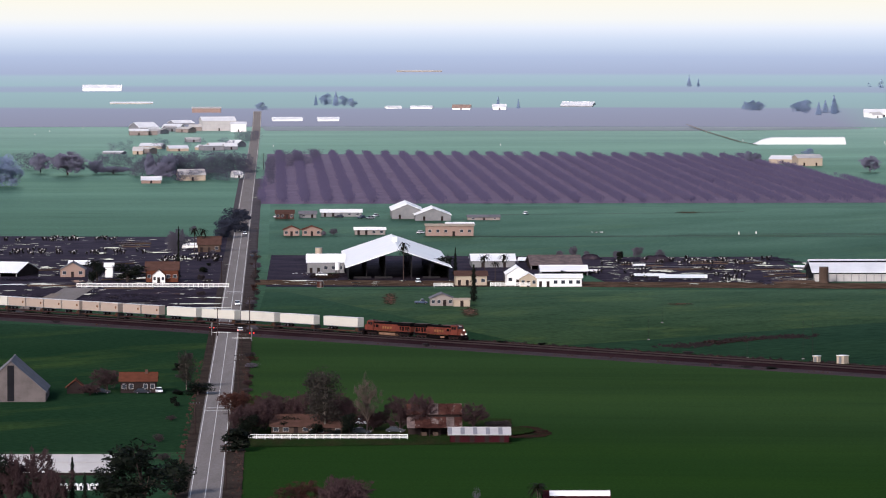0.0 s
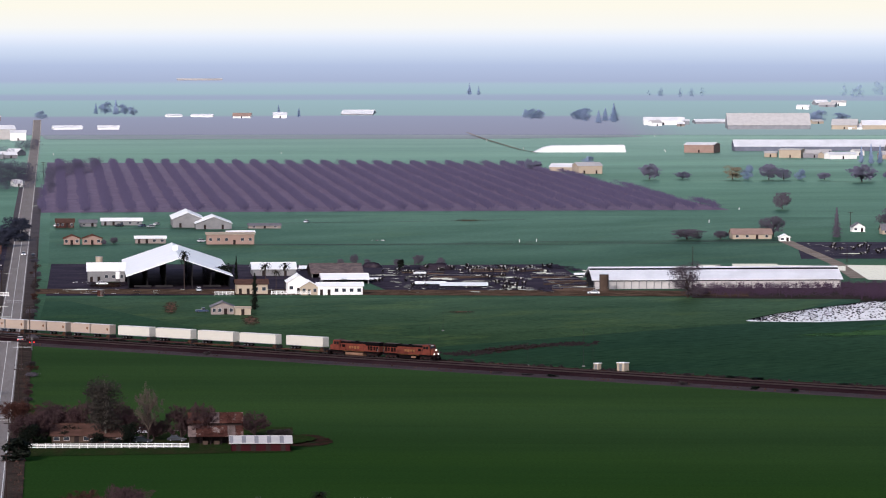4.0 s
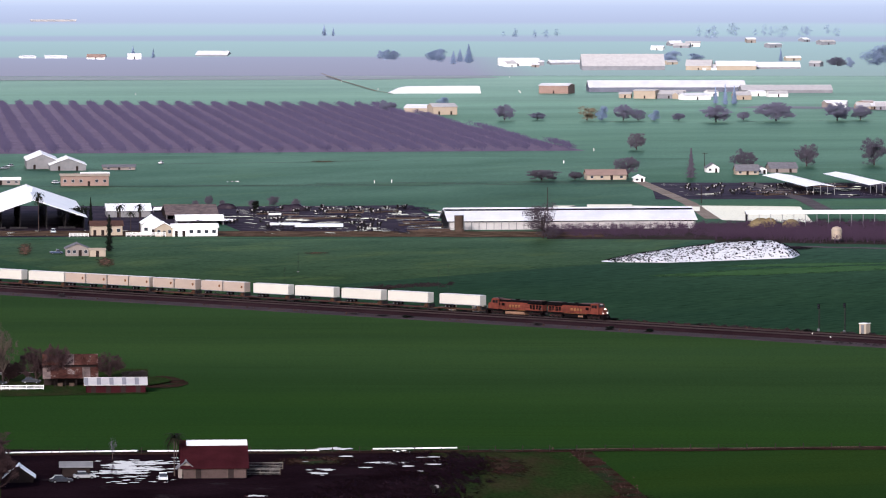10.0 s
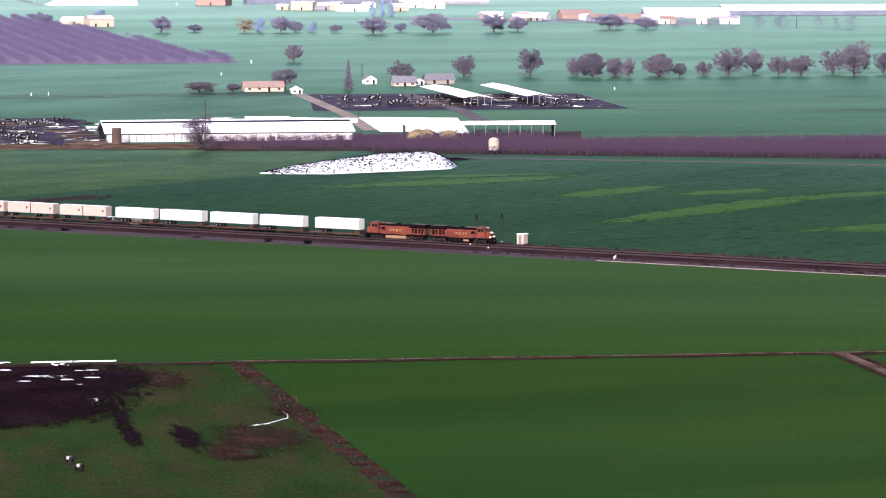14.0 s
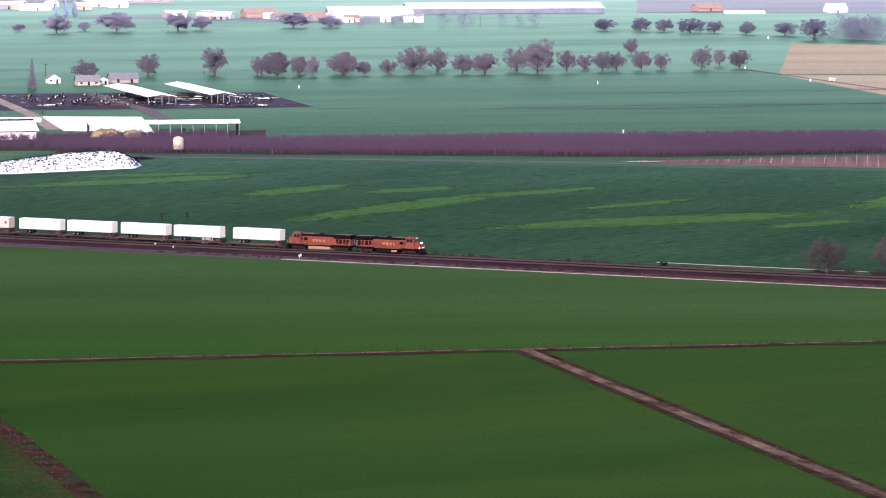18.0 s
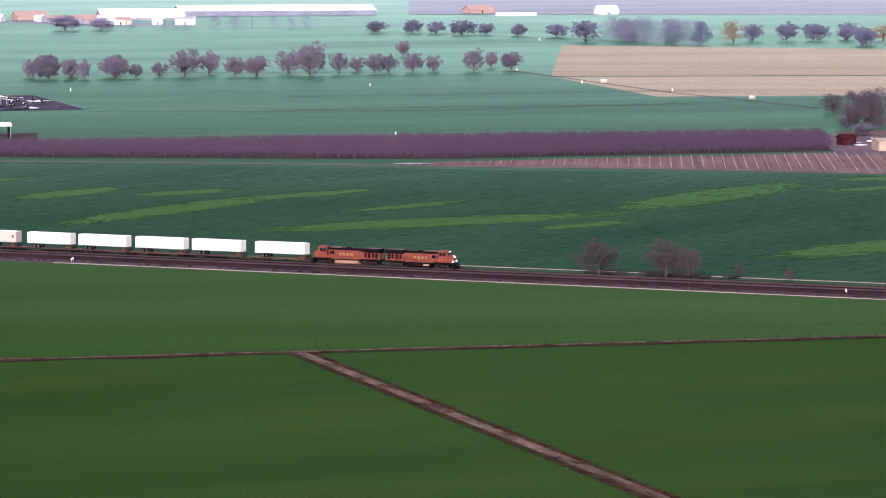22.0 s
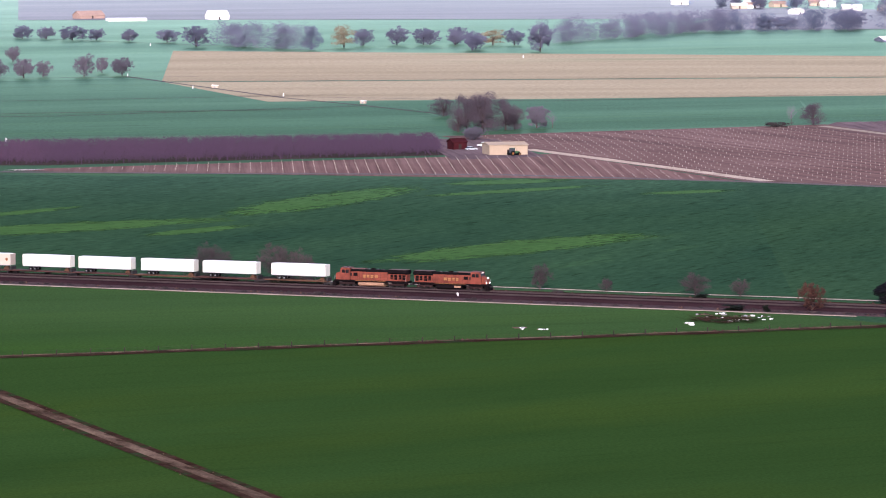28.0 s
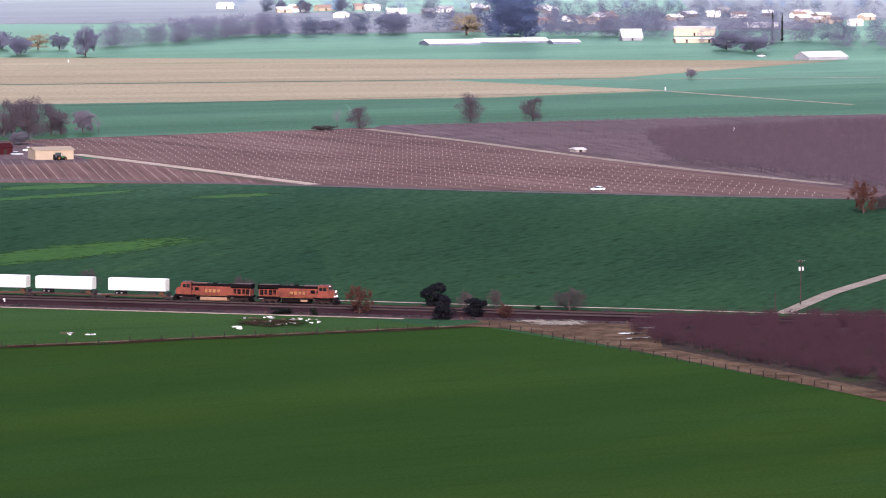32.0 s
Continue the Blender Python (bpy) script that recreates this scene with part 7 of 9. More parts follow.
def silage(x0, y0, x1, y1, half, high):
    """A long silage clamp under white sheeting held down by old tyres."""
    L = math.hypot(x1 - x0, y1 - y0)
    S = thing("silage_clamp", x0, y0, math.degrees(math.atan2(y1 - y0, x1 - x0)), "long silage mound under white plastic weighted with tyres", "silage clamp")
    nx, ny = 70, 14
    hgt = lambda s, t: high * min(1, (s * 1.55) ** 0.75, ((1 - s) * 7.0) ** 0.6) * math.cos(t * math.pi / 2) ** 0.8
    v, f = [], []
    for i in range(nx + 1):
        for j in range(ny + 1):
            s, t = i / nx, 2 * j / ny - 1
            wv = min(1, (s * 4 + 0.12), ((1 - s) * 6 + 0.1))
            v.append((s * L, t * half * wv, hgt(s, t) + 0.1 * noise.noise((s * 60, t * 6, 0))))
    for i in range(nx):
        for j in range(ny):
            k = i * (ny + 1) + j
            f.append((k, k + ny + 1, k + ny + 2, k + 1))
    raw("plastic_sheet", v, f, M["plastic_sheet"], S)
    ring = bmesh.new()
    n, m = 8, 4
    vs = [[ring.verts.new(((0.28 + 0.11 * math.cos(b * math.tau / m)) * math.cos(a * math.tau / n), (0.28 + 0.11 * math.cos(b * math.tau / m)) * math.sin(a * math.tau / n), 0.1 * math.sin(b * math.tau / m))) for b in range(m)] for a in range(n)]
    for a in range(n):
        for b in range(m):
            ring.faces.new((vs[a][b], vs[(a + 1) % n][b], vs[(a + 1) % n][(b + 1) % m], vs[a][(b + 1) % m]))
    me = bm_mesh("tyre", ring, M["black"])
    rnd = random.Random(2)
    for k in range(300):
        s, t = rnd.uniform(0.03, 0.985), rnd.uniform(-0.97, 0.15)
        wv = min(1, (s * 4 + 0.12), ((1 - s) * 6 + 0.1))
        e = 0.01
        dz = (hgt(s, t + e) - hgt(s, t - e)) / (2 * e * half * wv)
        share("tyre", me, S, pose(s * L, t * half * wv, hgt(s, t) + 0.1, math.degrees(math.atan(dz)), 0, 0))
    rest = []
    for k in range(1700):
        s, t = rnd.uniform(0.02, 0.99), rnd.uniform(-0.985, 0.6)
        wv = min(1, (s * 4 + 0.12), ((1 - s) * 6 + 0.1))
        a0 = rnd.uniform(0, math.tau)
        ring_p = [(s * L + 0.3 * math.cos(a0 + q * math.tau / 6), t * half * wv + 0.3 * math.sin(a0 + q * math.tau / 6), hgt(s, t) + 0.2) for q in range(6)]
        c = (s * L, t * half * wv, hgt(s, t) + 0.04)
        for q in range(6):
            rest.append((ring_p[q], ring_p[(q + 1) % 6], c))
    tagged(tris("tyres_rest", np.array(rest), M["black"], S), kind="stuff")


silage(176.1, 1605.9, 247.4, 1639.0, 15.0, 5.2)

# the red barn's yard
_rb = (26.8, 950.7, 12.9, 20.0, 2.2, 6.5)
rb = gable("red_barn", "dark red barn with a worn white ridge roof", "barn", *_rb, "dull_board", "red_barn", False, 0, doors=2, over=0.4)
_k = (_rb[5] - _rb[4]) / (_rb[3] / 2)
part("ridge_sheet", prismm([(8.0, _rb[4] + 8.0 * _k + 0.17), (8.0, _rb[4] + 8.0 * _k + 0.23), (10.0, _rb[5] + 0.28), (10.0, _rb[5] + 0.17)], "x", -_rb[2] / 2 + 1.0, _rb[2] / 2 + 0.3), M["white_metal"], rb, "worn white sheets along the ridge")
gable("lean_to", "little gabled outhouse with one dark window", "shed", 21.1, 951.3, 3.0, 4.0, 2.2, 3.4, "beige", "grey_roof", True, 0, wins=1)
tree("palm", 18.9, 955.7, 8.6, 5.2)
car(16.5, 947.8, -90, "car_white", "white pickup parked by the red barn", True)
car(-3.6, 945.6, 8, "car_dark", "dark car in a muddy farmyard")
car(1.0, 952.4, 5, "car_silver", "grey car in a muddy farmyard")
gable("yard_shed", "small shed with a pale peaked roof", "shed", -11.9, 945.7, 5.6, 5.0, 1.3, 3.3, "dark_wood", "white_metal", True, 0)
gable("cart_shed", "low dark yard shed with a flat grey roof", "shed", -0.7, 955.9, 5.8, 6.0, 2.0, 2.6, "dark_wood", "grey_wall", False, 0)
for k, (_x, _y, _w) in enumerate(((63.8, 975.2, 3.4), (74.0, 979.6, 2.4), (49.7, 963.9, 1.7), (74.1, 965.5, 1.5), (41.3, 899.6, 2.2), (33.5, 918.3, 1.7), (10.1, 977.6, 5.0), (7.7, 961.8, 4.0), (11.2, 968.9, 5.5), (14.2, 979.4, 3.0), (37.4, 896.4, 1.3), (53.2, 1004.3, 3.0), (33.9, 2714.8, 0.6))):
    blot("puddle", _x, _y, _w, _w * 0.95, "water", 8, 40 + k, "bright puddle on dark mud", "puddle", rough=0.6)
for k, (_x, _y, _w) in enumerate(((-111.4, 1661.1, 9.0), (-82.6, 1692.7, 6.0), (-84.8, 1658.0, 8.0), (-160.6, 1832.2, 9.0), (-157.3, 1770.2, 8.0), (-77.9, 1636.6, 5.0), (104.6, 1842.8, 4.0), (110.4, 1797.2, 5.0), (-51.6, 1795.2, 7.0), (96.9, 1843.6, 5.0), (63.6, 1886.6, 5.0), (496.8, 967.3, 2.2), (494.9, 956.6, 3.0), (507.2, 977.5, 2.0), (420.5, 1615.8, 7.0), (-98.8, 2558.9, 2.5))):
    blot("puddle", _x, _y, _w, 3.0 if k not in (11, 12, 13) else 1.2, "water", 8, 70 + k, "shallow puddle mirroring the bright sky", "puddle", rough=0.5)


for k, (_x, _y, _w, _d, _m) in enumerate(((70.1, 958.5, 12, 40, "mud"), (60.7, 919.3, 14, 30, "mud"), (53.5, 908.6, 12, 22, "mud"), (38.9, 893.5, 12, 14, "mud"), (24.9, 884.2, 12, 14, "mud"), (94.3, 867.2, 9, 22, "soil"), (86.3, 968.3, 5, 22, "soil"), (88.5, 846.8, 6, 16, "soil"), (81.5, 869.1, 3.0, 20, "mud"), (78.4, 976.9, 6, 22, "mud"), (64.6, 928.6, 10, 26, "mud"), (72.5, 903.7, 1.6, 22, "mud"), (72.1, 872.1, 1.4, 18, "mud"), (71.0, 874.6, 1.5, 24, "mud"), (105.0, 906.7, 5, 9, "soil"), (48.5, 980.1, 9, 9, "soil"), (-18.7, 1686.3, 2.6, 34, "dirt"), (-44.9, 1824.7, 7, 26, "soil"), (252.2, 1672.0, 6, 10, "mud"), (494.5, 996.5, 8, 7, "lane"), (490.0, 1003.0, 5, 4, "lane"), (434.5, 1025.6, 9, 10, "soil"), (9.0, 1615.0, 3.0, 26, "dirt"), (120.9, 2374.8, 7, 8, "dirt"), (82.1, 1654.9, 5, 5, "dirt"))):
    blot("worn_patch", _x, _y, _w * 1.3, _d * 1.3, _m + "_patch", 6, 120 + k, "ragged bare patch of trodden earth", "bare earth", rough=0.2, n=60)


def pools(x0, y0, x1, y1, n, lo, hi, seed, label="scattered small rain pools on trodden mud"):
    """Small ragged pools strewn over a yard, too many to count."""
    rnd = random.Random(seed)
    V, up = [], lift(9)
    for _ in range(n):
        x, y, r = rnd.uniform(x0, x1), rnd.uniform(y0, y1), rnd.uniform(lo, hi)
        rim = [(x + 1.5 * r * rnd.uniform(0.4, 1.2) * math.cos(q * math.tau / 7), y + 1.1 * r * rnd.uniform(0.4, 1.2) * math.sin(q * math.tau / 7), up) for q in range(7)]
        V += [((x, y, up), rim[q], rim[(q + 1) % 7]) for q in range(7)]
    tagged(tris("rain_pools", np.array(V), M["water"]), label, "pools", kind="stuff")


pools(64, 1770, 138, 1960, 170, 0.3, 1.6, 61)
pools(-188, 1660, -84, 2125, 320, 0.3, 1.7, 62)
pools(256, 2012, 376, 2136, 110, 0.3, 1.3, 63)
pools(-62, 1764, 50, 1800, 50, 0.3, 1.4, 64)
pools(2, 940, 20, 988, 46, 0.3, 1.1, 65)
pools(44, 940, 74, 992, 12, 0.5, 1.5, 66)


HEAPS = ((159.0, 1868.0, 16.0, 12.0, 3.0), (86.0, 1930.0, 13.0, 10.0, 2.6), (197.0, 1900.0, 14.0, 10.0, 2.4), (60.0, 1948.0, 8.0, 8.0, 2.0))


def dung_heap(x, y, w, d, h, seed):
    """A long, lumpy dark heap scraped together in a yard."""
    rnd = random.Random(seed)
    H = thing("dung_heap", x, y, rnd.uniform(-8, 8), "lumpy dark heap of scraped manure", "heap")
    bm = bmesh.new()
    bmesh.ops.create_uvsphere(bm, u_segments=22, v_segments=12, radius=1.0)
    for v in bm.verts:
        k = 1 + 0.35 * noise.noise(v.co * 2.3 + Vector((seed, 0, 0)))
        v.co = Vector((v.co.x * w / 2 * k, v.co.y * d / 2 * k, max(v.co.z, 0) * h * k))
    part("mound", bm, M["corral"], H, smooth=True)


for _k, _q in enumerate(HEAPS):
    dung_heap(*_q, _k)


def irrigation_pipe(points):
    """A bent line of hand-moved pipe lying in the grass."""
    x0, y0 = points[0]
    P = thing("irrigation_pipe", x0, y0, 0, "bent white irrigation pipe lying in rough grass", "pipe")
    for (ax, ay), (bx, by) in zip(points, points[1:]):
        part("pipe_length", tubem((ax - x0, ay - y0, 0.1), (bx - x0, by - y0, 0.1), 0.1, 0.1, 8), M["white_paint"], P)


irrigation_pipe([(94.7, 884.9), (98.6, 888.0), (101.8, 894.0), (103.3, 896.5), (103.9, 902.1), (103.5, 908.8)])
YARD = random.Random(17)


def feed_bunk(x, y, turn, n):
    B = thing("feed_bunk", x, y, turn, "long concrete feed trough in the muddy yard", "trough", "feedlot troughs")
    for k in range(n):
        part("trough", prismm([(-0.45, 0), (-0.5, 0.55), (-0.4, 0.55), (-0.3, 0.2), (0.3, 0.2), (0.4, 0.55), (0.5, 0.55), (0.45, 0)], "x", k * 3.0, k * 3.0 + 2.95), M["wood"], B)
    part("neck_rail", tubem((0, 0.7, 1.25), (n * 3.0, 0.7, 1.25), 0.05, 0.05, 6), M["galv"], B)
    for k in range(n + 1):
        part("post", boxm(k * 3.0 - 0.06, 0.64, 0, k * 3.0 + 0.06, 0.76, 1.4), M["wood"], B)


for (_ax, _ay), (_bx, _by), _n in ((*[(67.5, 1780.1), (147.0, 1943.7)], 13), (*[(-163.8, 1686.3), (-99.0, 2080.7)], 9), (*[(251.6, 2022.2), (376.2, 2107.2)], 5)):
    for k in range(_n):
        feed_bunk(YARD.uniform(min(_ax, _bx), max(_ax, _bx) - 20), YARD.uniform(min(_ay, _by), max(_ay, _by)), YARD.choice((2.0, 2.0, -8.0, 40.0)), YARD.randint(3, 8))
    for k in range(_n * 2):
        blot("puddle", YARD.uniform(min(_ax, _bx), max(_ax, _bx)), YARD.uniform(min(_ay, _by), max(_ay, _by)), YARD.uniform(1.0, 5.0), YARD.uniform(2.0, 7.0), "water", 8, 300 + k, "shallow puddle mirroring the bright sky", "puddle", rough=0.6, n=40)
    for k in range(_n):
        blot("worn_patch", YARD.uniform(min(_ax, _bx), max(_ax, _bx)), YARD.uniform(min(_ay, _by), max(_ay, _by)), YARD.uniform(4.0, 12.0), YARD.uniform(8.0, 20.0), "corral_patch", 7, 500 + k, "ragged bare patch of trodden earth", "bare earth", rough=0.5, n=60)


def pen(x, y, turn=0.0):
    P = thing("cattle_pen", x, y, turn, "white-railed cattle pen in the muddy yard", "pen")
    for k in range(5):
        part("post", boxm(-4 + 2 * k - 0.07, -0.07, 0, -4 + 2 * k + 0.07, 0.07, 1.6), M["wood"], P)
    for k in range(5):
        part("rail", boxm(-4, -0.13, 0.28 + 0.3 * k, 4, -0.07, 0.35 + 0.3 * k), M["concrete"], P)


pen(36.0, 955.9)
pen(37.0, 966.3)


# the homestead by the road
hs = gable("homestead", "low brown house with a shingle roof", "house", -28.5, 1156.8, 8.2, 14.0, 2.0, 4.3, "wood", "brown_roof", False, 2, wins=3, doors=1, chimney=True)
gable("homestead_wing", "gabled brown wing of a homestead", "house", -36.9, 1161.3, 9.6, 12.0, 1.9, 4.1, "wood", "brown_roof", False, 2, wins=3, doors=1)
_mb = (-2.0, 1153.9, 12.6, 14.0, 2.2, 7.2)


def monitor_barn(x, y, w):
    """An old barn with a raised middle roof over two lean-to slopes, dark clerestory bands between them."""
    B = thing("rusty_barn", x, y, 1.0, "tall old barn with two tiers of rusty iron roof", "barn")
    h = w / 2
    for k, (y0, z0, y1, z1) in enumerate(((-0.5, 2.1, 4.2, 4.3), (3.6, 5.0, 7.0, 7.3), (10.4, 5.0, 7.0, 7.3), (14.5, 2.1, 9.8, 4.3))):
        n = 7                                          # sheets laid side by side
        for q in range(n):
            a, b = -h - 0.4 + (w + 0.8) * q / n, -h - 0.4 + (w + 0.8) * (q + 1) / n - 0.03
            s = 0.012 * ((q * 5 + k) % 3)
            part("roof_sheet", prismm([(y0, z0 + s), (y0, z0 + 0.08 + s), (y1, z1 + 0.08 + s), (y1, z1 + s)], "x", a, b), M["rust_mix" if (q * 3 + k) % 5 == 0 else "rust"], B)
    for yy in (4.2, 9.7):
        part("clerestory", boxm(-h, yy, 4.2, h, yy + 0.1, 5.2), M["dark_wood"], B)
    part("wall", boxm(-h, 13.8, 0, h, 14.0, 2.3), M["dark_wood"], B)
    part("wall", boxm(-h, 4.6, 0, h, 4.8, 4.2), M["dark_wood"], B)
    for s in (-1, 1):
        part("wall", prismm([(4.6, 0), (4.6, 5.0), (7, 7.1), (9.6, 5.0), (9.6, 4.0), (14, 2.2), (14, 0)], "x", min(s * h, s * (h - 0.15)), max(s * h, s * (h - 0.15))), M["dark_wood"], B)
    for q in range(6):
        px = -h + w * q / 5
        part("post", boxm(px - 0.1, -0.1, 0, px + 0.1, 0.1, 2.15), M["dark_wood"], B)
    for px in (-3.2, -0.4, 3.0):
        part("stored_crate", boxm(px, 1.0, 0, px + 1.3, 2.4, 0.9, 0.05), M["wood"], B)


monitor_barn(_mb[0], _mb[1], _mb[2])
gable("low_stable", "long low red stable with a white roof", "stable", 8.7, 1137.5, 14.1, 8.0, 2.0, 3.2, "red_barn", "pale_roof", False, 0.5, doors=4)
_st = bpy.data.objects["low_stable"]
for k in range(15):                                   # overlapping roof sheets, some duller
    _z = 0.17 + 0.012 * (k % 2)
    part("roof_sheet", prismm([(-0.5, 1.85 + _z), (-0.5, 1.88 + _z), (4.0, 3.2 + _z + 0.03), (4.0, 3.2 + _z)], "x", -7.5 + k, -6.52 + k), M["pale_roof" if (k * 7) % 3 else "block_wall"], _st)
blot("garden_grass", 17.5, 1166.0, 4.2, 11, "rough_grass", 5, 4, "rough grass inside a ring of bare earth", "grass", 0, rough=0.2)
fence(-46.6, 1146.3, -8.5, 1146.3, 19)
for _x, _y, _m, _l in ((-19.7, 1161.3, "car_dark", "dark sedan parked on the homestead lawn"), (-23.3, 1167.5, "car_dark", "black car parked beside a house"), (-11.5, 1164.4, "car_dark", "dark car parked by the rusty barn"), (-19.6, 1186.2, "car_white", "white boat-like trailer on a lawn"), (-1.9, 1161.3, "car_blue", "dark blue car under a barn wall"), (0.8, 1161.3, "car_silver", "grey car under a barn wall")):
    car(_x, _y, TOWN.uniform(-12, 12), _m, _l)
strip("lawn_path", [(-18.8, 1189.4), (-9.0, 1189.4)], 1.4, "lane", 8, "pale concrete garden path", "path")

# west of the road
aw = gable("a_frame_barn", "tall pale steep-gabled barn with a dark doorway", "barn", -113.1, 1253.2, 18.1, 22.0, 2.7, 10.7, "dull_grey", "grey_roof", True, 2, over=0.3)
# a flat panel painted dark for the doorway's shade
part("doorway", boxm(-0.9, -0.05, 0.2, 0.9, 0.03, 9.6), M["shade_in"], aw, "dark full-height doorway")
gable("hut", "small brown hut with a tiled roof", "shed", -98.3, 1280.4, 4.5, 5.0, 1.8, 3.6, "dark_wood", "tile_red", True, 2, doors=1)
gable("red_roof_house", "dark house under a red tiled roof", "house", -81.6, 1282.2, 9.5, 9.0, 3.3, 5.1, "dark_wood", "tile_red", False, 2, wins=4, doors=1, chimney=True)
car(-76.1, 1282.2, -80, "car_white", "white car parked by a red-roofed house")
car(-80.4, 1280.4, 10, "car_dark", "dark car parked by a red-roofed house")
car(-91.2, 1280.4, 5, "car_dark", "dark car among shrubs")
for _q, _l in (((-94.3, 1079.3, 41.8, 9.0, 0.8, 2.1), "long white-roofed poultry house"), ((-93.0, 1058.7, 40.0, 8.0, 0.8, 2.4), "second long white-roofed poultry house")):
    gable("poultry_house", _l, "poultry house", *_q, "dark_wood", "pale_roof", False, 1, over=0.4, wins=0)
for k in range(9):
    b = thing("white_bin", *[a + o for a, o in zip((-82.3, 1026.8), (k * 1.15, 0.2 * (k % 2)))], 0, "white plastic calf hutch on mud", "calf hutch", "row of calf hutches")
    part("shell", prismm([(-0.5, 0), (-0.42, 1.15), (0, 1.4), (0.42, 1.15), (0.5, 0)], "y", 0, 1.8), M["white_metal"], b)
    part("opening", boxm(-0.28, -0.02, 0.05, 0.28, 0.03, 0.95), M["shade_in"], b)
gable("corral_house", "brick-red ranch house with white window frames", "house", -104.8, 1788.0, 12.0, 11.0, 4.6, 7.3, "tile_red", "brown_roof", False, 2, wins=4, doors=1)
gable("porch", "gabled porch with white trim", "porch", -105.8, 1784.4, 4.6, 3.0, 2.9, 5.0, "white_paint", "brown_roof", True, 2, doors=1, wins=2)
gable("corral_house", "dusky pink farmhouse with pale gable", "house", -140.7, 1821.0, 9.2, 10.0, 3.0, 5.6, "salmon", "grey_roof", True, 2, wins=2, doors=1)
gable("white_shed", "narrow white shed among trees", "shed", -126.6, 1817.3, 3.0, 5.0, 4.3, 5.4, "white_paint", "white_metal", False, 2)
gable("corral_roof", "low pale corral roof", "shade roof", -143.8, 1894.7, 8.0, 12.0, 0.9, 1.9, "dark_wood", "white_metal", False, 2, open_front=True, posts=4)
gable("hide_roof", "striped pale roof over pens", "shade roof", -174.8, 1824.7, 26.3, 26.0, 1.7, 4.9, "dark_wood", "white_metal", False, -14, open_front=True, posts=5)
gable("brown_shed", "brown shed beside palms", "shed", -97.6, 2001.2, 9.4, 14.0, 3.3, 6.2, "wood", "brown_roof", False, 2, wins=1, doors=2)
gable("white_low_shed", "low white shed beside palms", "shed", -107.3, 2033.2, 6.7, 8.0, 1.4, 1.9, "white_paint", "white_metal", False, 2)
fence(-133.9, 1752.8, -78.3, 1752.8, 30, 1.7, 3, label="long white rail fence along the corral", thickness=0.07)
strip("concrete_apron", [(-137.8, 1618.8), (-134.0, 1686.3), (-132.5, 1745.9)], 11, "asphalt", 7, "grey concrete yard apron", "apron")
strip("concrete_apron", [(-143.7, 1595.5), (-141.2, 1654.9), (-138.0, 1712.3)], 4, "lane", 8, "pale concrete cattle lane", "lane")
blot("worn_ground", -107.7, 1679.9, 12, 40, "corral_patch", 7, 21, "paler worn earth in the corral", "bare earth")

